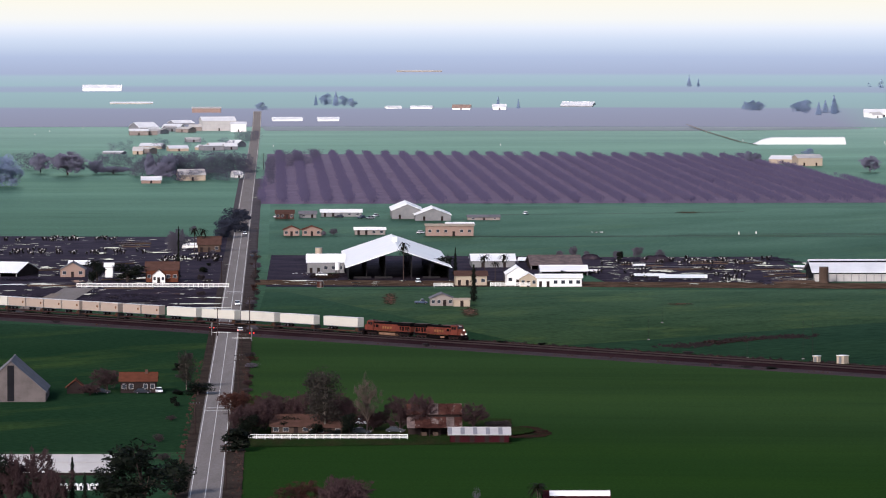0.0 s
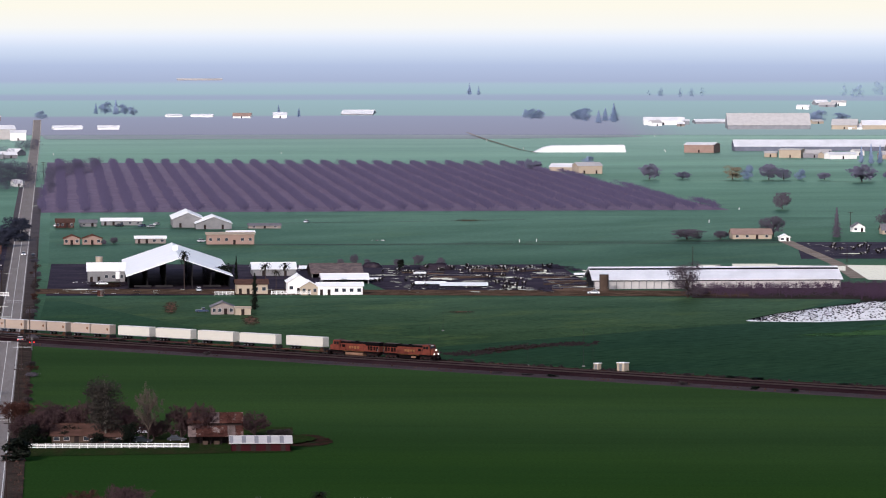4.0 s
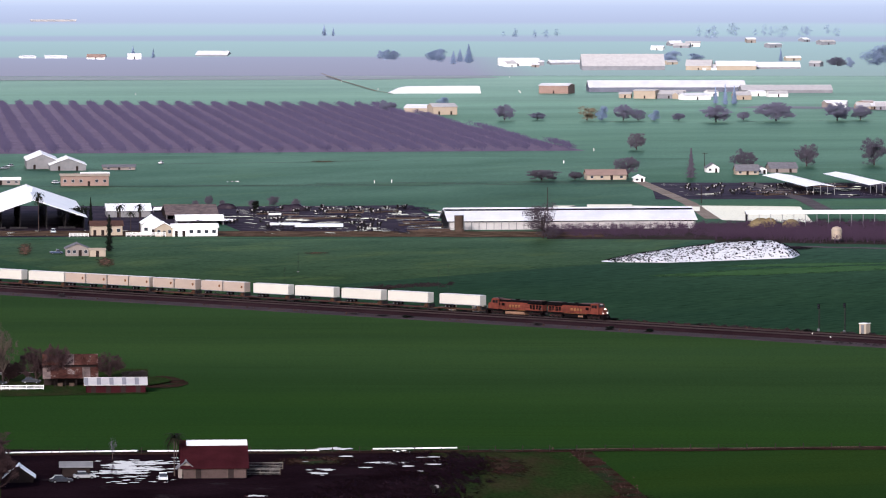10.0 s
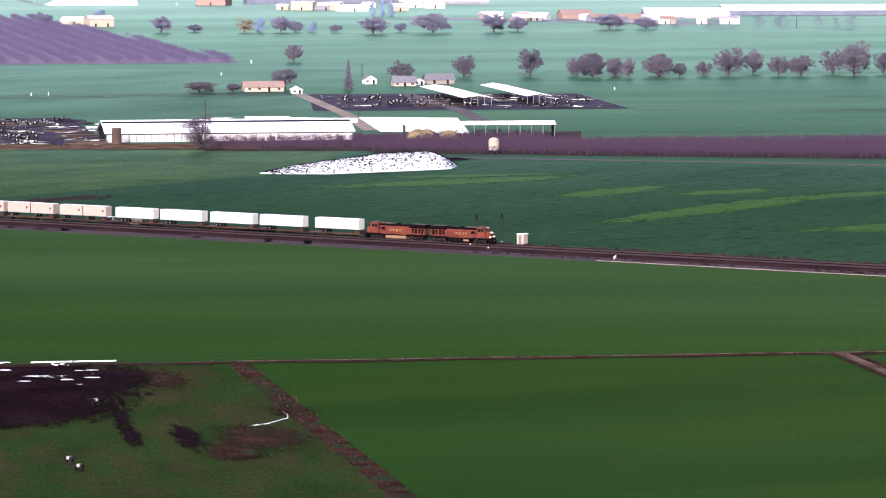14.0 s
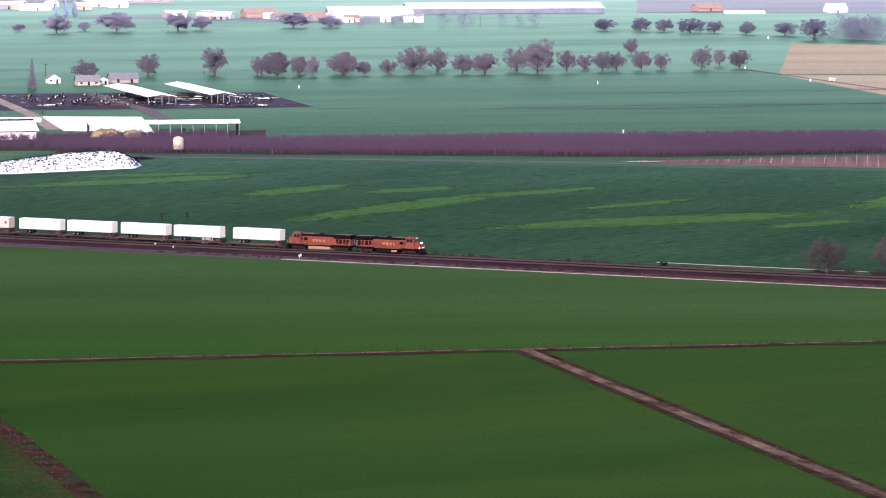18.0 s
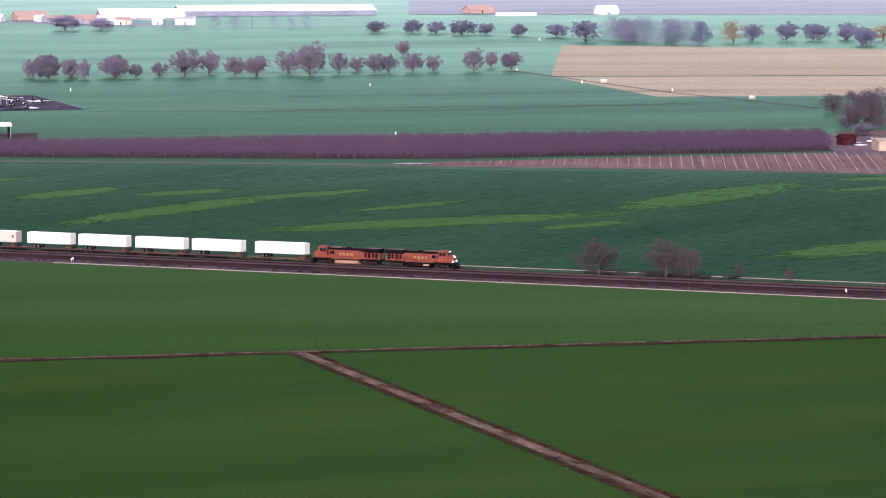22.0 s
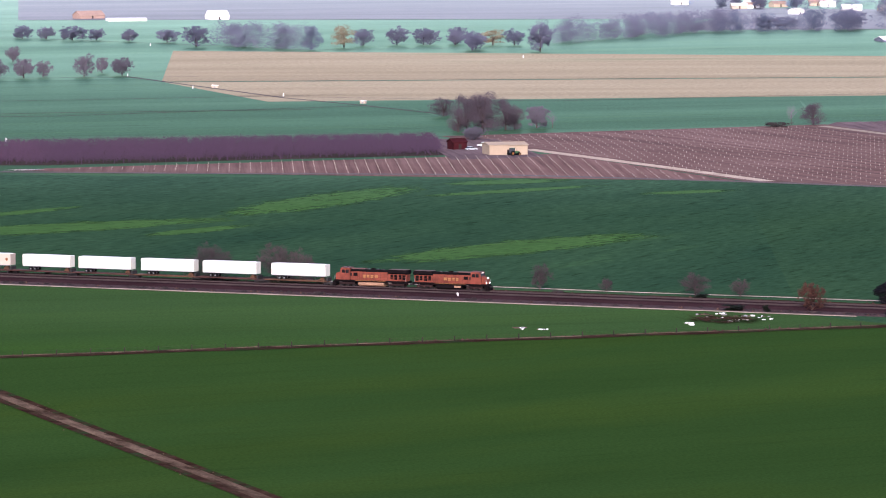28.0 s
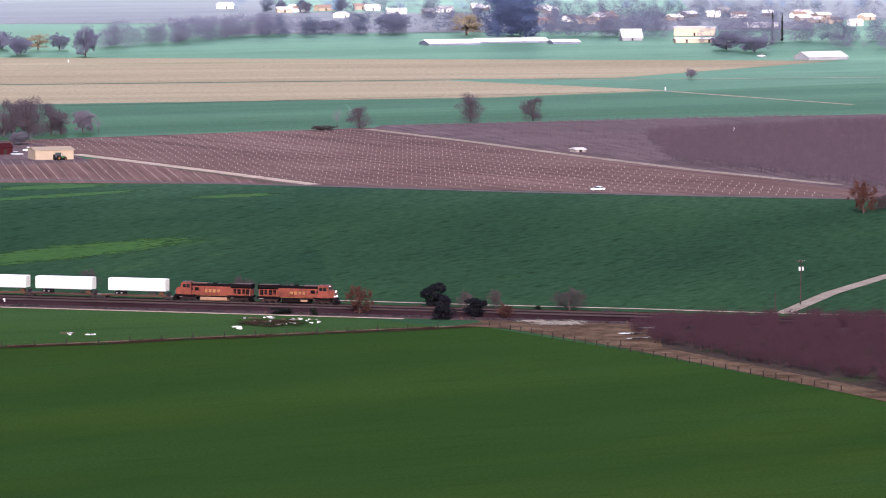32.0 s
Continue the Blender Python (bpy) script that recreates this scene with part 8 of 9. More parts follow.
# far farmsteads, walls and roofs coloured paler to stand in for haze
for _args in (("villa", "grey-roofed villa behind a field", "house", -146.0, 2800.1, 15.2, 14.0, 3.3, 6.3, "cream", "pale_roof", 4, 1), ("low_house", "low house with a pale roof", "house", -167.6, 2756.8, 11.4, 10.0, 1.9, 3.7, "salmon", "far_white", 2, 1),
              ("far_shed", "pale farm shed", "shed", -120.9, 2844.8, 5.4, 8.0, 2.0, 3.9, "white_paint", "far_white", 1, 1), ("far_barn", "curved white barn roof", "barn", -238.8, 3902.8, 16.6, 30.0, 1.8, 5.6, "block_wall", "far_white", 0, 0), ("far_barn", "curved white barn roof", "barn", -221.3, 3902.8, 14.7, 26.0, 1.8, 4.2, "block_wall", "far_white", 0, 0),
              ("far_barn", "long white dairy roof", "barn", -216.7, 4026.1, 17.6, 20.0, 1.9, 3.8, "block_wall", "far_white", 0, 0), ("far_block", "pale grain building with a flat top", "mill", -180.3, 3869.0, 27.3, 20.0, 8.2, 11.1, "pale_roof", "far_white", 3, 1), ("far_block", "white office block of a mill", "mill", -163.4, 3835.7, 12.6, 16.0, 6.3, 7.9, "white_paint", "far_white", 2, 1),
              ("arched_wall", "pale pink arcaded hall", "hall", -206.2, 4188.7, 25.2, 12.0, 3.9, 4.9, "salmon", "pale_roof", 5, 0), ("far_barn", "low white-roofed barn", "barn", -207.1, 3397.5, 16.0, 16.0, 2.0, 3.8, "cream", "far_white", 2, 1), ("far_barn", "low white-roofed barn", "barn", -183.9, 3346.6, 13.4, 16.0, 2.0, 3.7, "cream", "far_white", 2, 1), ("far_barn", "low white-roofed barn", "barn", -168.6, 3371.9, 11.9, 16.0, 2.0, 3.3, "cream", "far_white", 2, 1),
              ("far_barn", "low white-roofed barn", "barn", -157.3, 3384.6, 12.0, 16.0, 2.4, 4.5, "cream", "far_white", 2, 1), ("far_shed", "dark blue-grey shed", "shed", -184.7, 3560.2, 10.9, 10.0, 2.1, 3.2, "block_wall", "pale_roof", 2, 1), ("far_barn", "long low white roof", "barn", -226.5, 3284.9, 13.9, 10.0, 1.2, 1.8, "block_wall", "far_white", 0, 0),
              ("packing_shed", "cream packing shed by an orchard", "shed", 233.3, 3049.1, 15.8, 18.0, 5.0, 6.9, "cream", "pale_roof", 2, 2), ("packing_shed", "low pale packing shed", "shed", 218.7, 3091.4, 18.2, 14.0, 2.9, 4.9, "cream", "far_white", 2, 1), ("hall", "tan shed with open red-brown front", "shed", 346.5, 3491.7, 22.3, 20.0, 5.8, 7.1, "salmon", "far_white", 0, 1),
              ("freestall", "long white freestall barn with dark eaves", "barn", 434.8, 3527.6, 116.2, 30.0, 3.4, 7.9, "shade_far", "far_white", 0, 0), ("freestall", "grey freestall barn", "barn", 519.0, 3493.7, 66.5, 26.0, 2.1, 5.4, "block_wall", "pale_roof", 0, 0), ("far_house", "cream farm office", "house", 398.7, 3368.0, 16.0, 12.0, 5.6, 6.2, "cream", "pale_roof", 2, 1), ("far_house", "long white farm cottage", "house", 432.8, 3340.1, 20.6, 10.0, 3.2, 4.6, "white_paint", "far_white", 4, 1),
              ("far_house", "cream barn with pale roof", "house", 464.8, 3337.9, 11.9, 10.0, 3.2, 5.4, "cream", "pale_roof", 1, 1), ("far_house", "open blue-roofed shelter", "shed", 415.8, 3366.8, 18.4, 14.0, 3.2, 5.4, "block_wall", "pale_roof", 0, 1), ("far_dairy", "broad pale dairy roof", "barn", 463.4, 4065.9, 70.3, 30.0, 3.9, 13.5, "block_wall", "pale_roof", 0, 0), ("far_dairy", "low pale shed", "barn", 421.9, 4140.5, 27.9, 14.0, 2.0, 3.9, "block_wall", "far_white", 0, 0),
              ("far_dairy", "low white-roofed sheds", "barn", 383.4, 4157.0, 33.4, 14.0, 2.5, 4.4, "cream", "far_white", 2, 0), ("far_dairy", "pale roofed barn", "barn", 526.7, 4059.5, 21.7, 20.0, 3.9, 8.7, "cream", "pale_roof", 1, 1), ("far_dairy", "white arched barn", "barn", 541.0, 4058.0, 21.7, 20.0, 1.9, 4.8, "white_paint", "far_white", 0, 0), ("far_dairy", "long white roof", "barn", 596.7, 4066.6, 36.7, 18.0, 1.9, 5.8, "block_wall", "far_white", 0, 0),
              ("far_dairy", "grey-roofed barn", "barn", 558.8, 4056.0, 33.7, 22.0, 3.9, 7.7, "cream", "far_white", 1, 0), ("far_shed", "white shed in the haze", "shed", -97.6, 4088.3, 18.3, 10.0, 1.9, 3.4, "white_paint", "far_white", 0, 0), ("far_shed", "white shed in the haze", "shed", -131.8, 4087.7, 25.0, 10.0, 1.9, 3.4, "white_paint", "far_white", 0, 0), ("far_house", "red-roofed farmhouse in the haze", "house", 15.9, 4223.2, 15.9, 9.0, 2.0, 4.5, "white_paint", "salmon", 2, 1),
              ("far_house", "white farmhouse in the haze", "house", 49.7, 4223.0, 11.9, 9.0, 3.0, 5.0, "white_paint", "far_white", 2, 1), ("far_barn", "broad white hip-roofed barn in the haze", "barn", 118.0, 4251.9, 28.0, 30.0, 1.5, 4.5, "block_wall", "far_white", 0, 0), ("far_shed", "white row of sheds in the haze", "shed", -42.3, 4235.1, 13.0, 9.0, 1.5, 2.5, "white_paint", "far_white", 0, 0), ("far_shed", "white row of sheds in the haze", "shed", -19.2, 4235.2, 19.4, 9.0, 1.5, 2.5, "white_paint", "far_white", 0, 0),
              ("far_barn", "white hall in the haze", "barn", -312.2, 4399.0, 35.8, 14.0, 3.1, 5.7, "white_paint", "far_white", 0, 0), ("far_barn", "pale low roof in the haze", "barn", -277.3, 4275.4, 37.8, 10.0, 1.0, 2.0, "cream", "far_white", 0, 0), ("far_barn", "pinkish long shed in the haze", "barn", -22.6, 4579.8, 43.1, 10.0, 0.9, 1.7, "trailer_taupe", "pale_roof", 0, 0), ("far_house", "white buildings at the field's edge", "house", 379.3, 4128.2, 34.1, 14.0, 3.9, 6.8, "white_paint", "far_white", 3, 1),
              ("cream_shed", "plain cream metal machine shed in the vineyard", "shed", 608.9, 1642.4, 14.4, 12.0, 3.7, 4.4, "shed_cream", "shed_cream", 0, 1), ("red_shed", "small red wooden shed under oaks", "shed", 603.4, 1679.4, 5.5, 6.0, 2.9, 4.0, "red_barn", "red_barn", 0, 1), ("field_shelter", "small pale open shelter by the vineyard", "shelter", 804.0, 1604.2, 4.2, 5.0, 1.1, 1.5, "beige", "pale_roof", 0, 1),
              ("town_shed", "long low white farm roof before town", "shed", 1231.7, 2628.2, 31.8, 22.0, 1.2, 3.0, "shade_far", "far_white", 0, 0), ("town_shed", "long low white farm roof before town", "shed", 1281.4, 2647.6, 45.0, 18.0, 1.0, 2.6, "shade_far", "far_white", 0, 0), ("town_shed", "long low white farm roof before town", "shed", 1301.8, 2617.2, 17.2, 12.0, 1.4, 2.5, "shade_far", "far_white", 0, 0), ("town_barn", "dark barn with a striped pale roof", "barn", 1365.2, 2652.7, 12.6, 14.0, 2.1, 6.8, "block_wall", "far_white", 0, 1),
              ("town_hall", "large cream flat-roofed hall", "hall", 1438.6, 2709.1, 26.3, 16.0, 5.1, 5.9, "cream", "pale_roof", 4, 1), ("town_house", "row of low cream offices", "house", 1383.8, 2601.2, 27.7, 10.0, 2.4, 2.9, "cream", "far_white", 6, 2), ("town_barn", "long pale roof over a dark shed", "barn", 1325.6, 2337.2, 27.0, 14.0, 1.7, 4.3, "block_wall", "pale_roof", 0, 0), ("town_house", "white flat building among trees", "house", 1551.5, 2827.3, 23.5, 12.0, 2.7, 3.6, "white_paint", "far_white", 3, 1),
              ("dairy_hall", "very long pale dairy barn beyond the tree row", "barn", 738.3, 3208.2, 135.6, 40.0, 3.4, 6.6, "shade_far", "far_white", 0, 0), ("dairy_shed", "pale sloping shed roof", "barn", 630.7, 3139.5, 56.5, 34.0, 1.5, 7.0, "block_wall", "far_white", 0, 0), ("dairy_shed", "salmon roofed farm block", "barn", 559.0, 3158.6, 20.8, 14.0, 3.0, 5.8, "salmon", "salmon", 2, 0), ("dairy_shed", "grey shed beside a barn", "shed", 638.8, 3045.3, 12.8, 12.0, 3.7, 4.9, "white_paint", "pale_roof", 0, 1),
              ("far_house", "house with a salmon roof", "house", 886.3, 3219.7, 18.9, 12.0, 2.4, 5.3, "salmon", "salmon", 2, 1), ("far_house", "white gabled house far off", "house", 964.0, 3173.3, 14.0, 10.0, 2.3, 6.1, "white_paint", "far_white", 1, 1), ("far_house", "low white sheds far off", "shed", 896.0, 3166.2, 27.1, 9.0, 1.2, 1.8, "white_paint", "far_white", 0, 0)):
    n, l, c, x, y, w, d, e, r, wl, rf, wi, do = _args
    gable(n, l, c, x, y, w, d, e, r, wl, rf, False, math.degrees(-math.atan2(x, y)) * 0.4 + 1 + ((int(x * 7) % 5) * 9 - 18 if w < 30 else 0), wi, do, over=0.4)
for k in range(40):                                    # small roofs of the town under its trees
    s = TOWN.random()
    _a, _b = (1386.1, 3146.9), (1708.0, 2972.1)
    x, y = _a[0] + (_b[0] - _a[0]) * s + TOWN.uniform(-8, 8), _a[1] + (_b[1] - _a[1]) * s + TOWN.uniform(-180, 260)
    w = TOWN.uniform(7, 15)
    gable("town_house", TOWN.choice(("small white town house among trees", "pale town house among trees", "low cream town shed among trees")), "house", x, y, w, 8, 2.8, 4.4, TOWN.choice(("white_paint", "cream", "beige")), TOWN.choice(("white_metal", "pale_roof", "white_metal", "salmon")), False, TOWN.uniform(-30, 30), 2, 1)

CLUSTER = random.Random(23)
for (_ax, _ay), (_bx, _by), _n in ((*[(363.0, 4104.4), (645.3, 4129.0)], 15), (*[(375.2, 3344.0), (553.7, 3436.5)], 6), (*[(-239.3, 3739.3), (-164.9, 4027.2)], 8), (*[(-209.5, 3272.9), (-146.6, 3423.6)], 5), (*[(502.1, 4294.5), (699.1, 4340.7)], 8), (*[(499.9, 3165.0), (625.7, 3051.0)], 20)):
    for k in range(_n):
        s = CLUSTER.random()
        x, y = _ax + (_bx - _ax) * s, _ay + (_by - _ay) * s + CLUSTER.uniform(-40, 40)
        w = CLUSTER.uniform(5, 15)
        gable("yard_building", CLUSTER.choice(("small pale farm building in a far yard", "low white shed in a far yard", "weathered small shed in a far yard")), "shed", x, y, w, CLUSTER.uniform(6, 12), CLUSTER.uniform(2.2, 3.4), CLUSTER.uniform(3.6, 5.0), CLUSTER.choice(("white_paint", "beige", "cream", "block_wall", "block_wall")), CLUSTER.choice(("far_white", "far_white", "pale_roof", "salmon" if _n == 20 else "pale_roof")), False, CLUSTER.uniform(-35, 35), 0, 1, over=0.3)

# ponds of white sheeting: the covered bunkers far off
for _q, _h in (((261.0, 3504.3, 68.6, 16.0, 3.7, 5.1), 1),):
    x, y, w, d, e, r = _q
    S = thing("covered_bunker", x, y, 0, "long white-sheeted silage bunker in a field", "silage clamp")
    part("sheet", prismm([(-w / 2, 0), (-w / 2 + 8, e), (-w / 2 + 14, r * 0.95), (w / 2 - 2, r), (w / 2 - 1, 0)], "y", 0, d), M["plastic_sheet"], S)
    part("seam", prismm([(w * 0.2, 0), (w * 0.2, r + 0.05), (w * 0.2 + 0.3, r + 0.05), (w * 0.2 + 0.3, 0)], "y", -0.05, d), M["trailer_top"], S)
strip("lane_far", [(204.2, 4026.4), (210.3, 3835.7), (220.4, 3560.2), (228.4, 3490.6)], 1.6, "lane", 6, "thin pale farm track", "track")


# ---- the railway's own things ----
def hut(x, y, w, h, d, label, mat="cream"):
    H = thing("signal_hut", x, y, -42.16, label, "signal hut")
    part("body", boxm(-w / 2, 0, 0.15, w / 2, d, h, 0.04), M[mat], H)
    part("roof", boxm(-w / 2 - 0.15, -0.15, h, w / 2 + 0.15, d + 0.15, h + 0.14, 0.03), M["white_metal"], H)
    part("door", boxm(-0.45, -0.04, 0.2, 0.45, 0.01, h - 0.3), M["galv"], H)
    part("plinth", boxm(-w / 2 - 0.1, -0.1, 0, w / 2 + 0.1, d + 0.1, 0.15), M["concrete"], H)


hut(107.9, 1388.5, 1.6, 2.0, 1.6, "small tan signal hut beside the railway")
hut(114.6, 1382.1, 2.7, 2.6, 2.2, "larger cream signal hut beside the railway")
hut(213.4, 1295.1, 2.2, 3.0, 2.2, "cream relay hut beside the signals")
for _x, _y, _h in ((203.3, 1307.9, 6.4), (209.4, 1301.4, 7.2)):
    s = thing("rail_signal", _x, _y, -42.16, "tall mast railway signal with a dark head", "signal")
    part("mast", tubem((0, 0, 0), (0, 0, _h), 0.09, 0.07), M["dark_steel"], s)
    hd = part("head", boxm(-0.35, -0.2, _h - 0.2, 0.35, 0.1, _h + 1.1, 0.05), M["black"], s, "black signal head")
    for z in (0.15, 0.75):
        part("lens", tubem((0, -0.28, _h + z), (0, -0.2, _h + z), 0.13, 0.13, 10), M["glass"], hd)
    part("ladder", boxm(0.2, 0.0, 0.3, 0.24, 0.25, _h), M["dark_steel"], s)
    part("cabinet", boxm(-0.3, -0.3, 0, 0.3, 0.1, 0.7), M["galv"], s)
for _x, _y in ((198.7, 1288.9), (201.8, 1277.1), (230.7, 1244.5), (394.7, 1100.0), (395.4, 1102.2), (229.6, 1240.7)):
    m_ = thing("marker_post", _x, _y, -42.16, "short white trackside marker box", "marker")
    part("post", boxm(-0.1, -0.1, 0, 0.1, 0.1, 0.7), M["galv"], m_)
    part("board", boxm(-0.2, -0.14, 0.6, 0.2, -0.1, 1.15), M["pale_roof"], m_)
for _x, _y, _h in ((107.6, 1395.1, 13.5), (105.5, 1403.9, 11.5), (89.4, 1408.4, 7.0), (63.7, 1483.6, 7.0), (71.4, 1561.9, 6.5)):
    a_ = thing("radio_mast", _x, _y, 0, "slender grey mast beside the railway", "mast")
    part("shaft", tubem((0, 0, 0), (0, 0, _h), 0.06, 0.035, 6), M["dark_steel"], a_)
    part("foot", boxm(-0.4, -0.4, 0, 0.4, 0.4, 0.25), M["concrete"], a_)
    part("antenna", boxm(-0.25, -0.03, _h - 0.8, 0.25, 0.03, _h - 0.74), M["dark_steel"], a_)


def crossing_signal(x, y, turn, arm):
    c = thing("crossing_signal", x, y, turn, "level crossing mast with lit red lamps", "crossing signal", "level crossing signals")
    part("mast", tubem((0, 0, 0), (0, 0, 4.2), 0.1, 0.08), M["galv"], c)
    part("lamp_arm", boxm(-0.75, -0.06, 2.5, 0.75, 0.06, 2.62), M["black"], c)
    for s in (-0.6, 0.6):
        part("hood", tubem((s, -0.1, 2.56), (s, 0.1, 2.56), 0.3, 0.3, 12), M["black"], c)
        part("lamp", tubem((s, -0.16, 2.56), (s, -0.1, 2.56), 0.14, 0.14, 12), M["red_lamp"], c, "lit red warning lamp")
    for a in (45, -45):
        b = part("crossbuck", boxm(-0.6, -0.05, -0.07, 0.6, -0.02, 0.07), M["concrete"], c)
        b.matrix_local = pose(0, -0.1, 3.7, 0, a, 0)
    part("gate_arm", boxm(min(arm * 0.2, arm * 6.0), -0.3, 1.0, max(arm * 0.2, arm * 6.0), -0.24, 1.1), M["white_paint"], c)


crossing_signal(-59.0, 1478.0, 2.0, -1)
crossing_signal(-72.5, 1502.0, 2.0, 1)
for _q in ((-61.1, 1514.0, 11.5), (-54.5, 1274.9, 11.0), (-49.9, 1114.6, 10.5), (-46.6, 1026.8, 10), (-69.1, 1440.3, 7.0), (-70.5, 1498.7, 9.0), (-58.4, 1390.7, 9.5), (-60.0, 1158.3, 8.0), (-111.8, 2987.8, 10.0), (-71.4, 1824.7, 9.0), (-78.8, 2033.2, 9.0), (-82.6, 1788.0, 8.0), (-130.4, 1788.0, 8.5)):
    pole(_q[0], _q[1], _q[2], 2 if _q[2] > 9.2 else 1)
pole(568.7, 1015.6, 11.0, 1, "wooden pole carrying white transformers")
_t = thing("transformer", 568.7, 1015.6, 0, "white pole transformers under a crossarm", "transformer", z=8.4)
for s in (-0.45, 0.45):
    part("can", tubem((s, -0.3, 0), (s, -0.3, 0.9), 0.22, 0.22, 12), M["pale_roof"], _t)
pole(554.4, 1002.4, 4.6, 0, "short thick wooden post with white cap")
pole(175.6, 1791.3, 16.0, 0, "tall rusty steel pole behind a barn")
pole(296.1, 2258.4, 9.0, 1)
pole(257.7, 1975.7, 7.5, 0)
pole(662.2, 2952.0, 8.0, 0, "pale far pole at a field's edge")
# fences
fence(104, 997.6, 236, 998.6, 22, 1.2, 2, "dark_wood", "weathered wire field fence on wooden posts", "field_fence", 0.006)
fence(236, 998.6, 464, 999.0, 30, 1.2, 2, "dark_wood", "weathered wire field fence on wooden posts", "field_fence", 0.006)
fence(-44, 1000.5, 104, 997.6, 26, 1.2, 2, "dark_wood", "weathered wire field fence on wooden posts", "field_fence", 0.006)
fence(476.5, 997.5, 481.0, 841.9, 30, 1.2, 2, "dark_wood", "weathered wire fence along a dirt track", "field_fence", 0.006)
for a, b in (((14.2, 1002.7), (51.9, 1001.0)), ((61.5, 1003.4), (83.0, 1004.5)), ((-23.7, 1000.8), (17.5, 1003.7))):
    P = thing("irrigation_pipe", a[0], a[1], math.degrees(math.atan2(b[1] - a[1], b[0] - a[0])), "white irrigation pipe lying along the fence", "pipe")
    L = math.hypot(b[0] - a[0], b[1] - a[1])
    for k in range(int(L // 9)):
        part("pipe_length", tubem((k * 9, 0, 0.22), (k * 9 + 8.9, 0, 0.22), 0.16, 0.16, 8), M["white_metal"], P)
        part("joint", tubem((k * 9 + 8.8, 0, 0.22), (k * 9 + 9.05, 0, 0.22), 0.2, 0.2, 8), M["galv"], P)
# gate post, trash and pumps
for _x, _y, _h in ((239.6, 1006.9, 1.7), (242.3, 1006.3, 1.3), (482.4, 942.5, 1.6)):
    g_ = thing("gate_post", _x, _y, 0, "dark stout gate post at a field corner", "gate post")
    part("post", tubem((0, 0, 0), (0, 0, _h), 0.14, 0.12), M["dark_wood"], g_)
    part("brace", tubem((0.05, 0, 0.1), (1.4, 0, 0.05), 0.06, 0.06), M["dark_wood"], g_)
TRASH = random.Random(8)
for _x, _y, _n, _r in ((436.7, 1030.8, 26, 6.0), (383.5, 1021.2, 8, 2.6), (421.7, 1017.7, 4, 2.0), (443.9, 1027.6, 6, 3.0), (-53.0, 1843.6, 6, 4.0), (70.6, 2172.1, 8, 4.0), (67.0, 997.1, 5, 1.6)):
    for k in range(_n):
        d_ = thing("debris", _x + TRASH.uniform(-_r, _r), _y + TRASH.uniform(-_r, _r) * 1.6, TRASH.uniform(0, 360), TRASH.choice(("crumpled pale sheet of dumped rubbish", "broken board in a rubbish heap", "white dumped panel on the ground")), "rubbish", "dumped rubbish heap")
        a, b_, c_ = TRASH.uniform(0.2, 0.85), TRASH.uniform(0.15, 0.5), TRASH.uniform(0.1, 0.4)
        bm = prismm([(-a, 0), (-a * 0.7, c_), (a * 0.3, c_ * 0.6), (a, c_ * 0.9), (a * 0.9, 0)], "y", -b_, b_)
        part("sheet", bm, M[TRASH.choice(("white_paint", "grey_wall", "pale_roof", "wood", "dark_wood"))], d_)
        part("scrap", boxm(-a * 0.5, -b_ - 0.5, 0.0, a * 0.2, -b_ - 0.1, 0.2), M[TRASH.choice(("wood", "white_paint"))], d_)
for _q in ((546.8, 2185.3), (401.9, 2172.1), (658.3, 2326.2), (668.7, 2101.0), (651.1, 2187.3), (457.7, 1788.7), (784.0, 2721.2), (783.2, 2837.3), (928.9, 2482.4), (1069.6, 2043.7), (927.2, 1711.5), (132.9, 2154.0), (140.9, 2158.4), (238.3, 2349.6), (41.7, 3477.0), (-121.8, 3450.1), (207.5, 3937.3), (208.5, 3803.0), (224.2, 3588.9), (-295.1, 3937.3), (-317.7, 3739.3), (-314.1, 3835.7), (268.6, 2493.3), (323.0, 3500.7), (353.3, 3925.9), (325.2, 3535.1)):
    pump(_q[0], _q[1], 1.4)
for _x, _y, _w in ((662.7, 2190.3, 5.0), (680.3, 2021.7, 4.0)):
    hut(_x, _y, _w * 0.62, 1.3, 1.5, "small pale pump house beside a ditch", "cream")


def tractor(x, y, turn):
    T = thing("tractor", x, y, turn, "green farm tractor parked by a cream shed", "tractor")
    part("hood", boxm(0.2, -0.45, 0.9, 2.4, 0.45, 1.7, 0.08), M["tractor_green"], T)
    part("cab", boxm(-1.4, -0.75, 1.0, 0.2, 0.75, 2.8, 0.06), M["glass"], T)
    part("cab_roof", boxm(-1.5, -0.85, 2.8, 0.3, 0.85, 2.98, 0.04), M["tractor_green"], T)
    for s in (-1, 1):
        for wx, r in ((-0.9, 0.95), (1.9, 0.65)):
            w = part("wheel", tubem((wx, s * 0.75, r), (wx, s * 1.2, r), r, r, 16), M["black"], T)
            part("hub", tubem((wx, s * 1.2, r), (wx, s * 1.24, r), r * 0.5, r * 0.5, 12), M["yellow"], w)
    part("exhaust", tubem((1.4, 0.3, 1.7), (1.4, 0.3, 2.7), 0.05, 0.05), M["dark_steel"], T)


tractor(609.4, 1638.5, 12)
car(618.5, 1696.3, 30, "car_white", "white truck parked under oaks", True)
car(606.0, 1674.4, 5, "car_silver", "pale car parked by a red shed")
car(712.1, 1408.4, 176, "car_white", "white car on the farm road beside the vineyard")
car(1311.2, 2388.5, 10, "car_white", "white truck on a far field road", True)


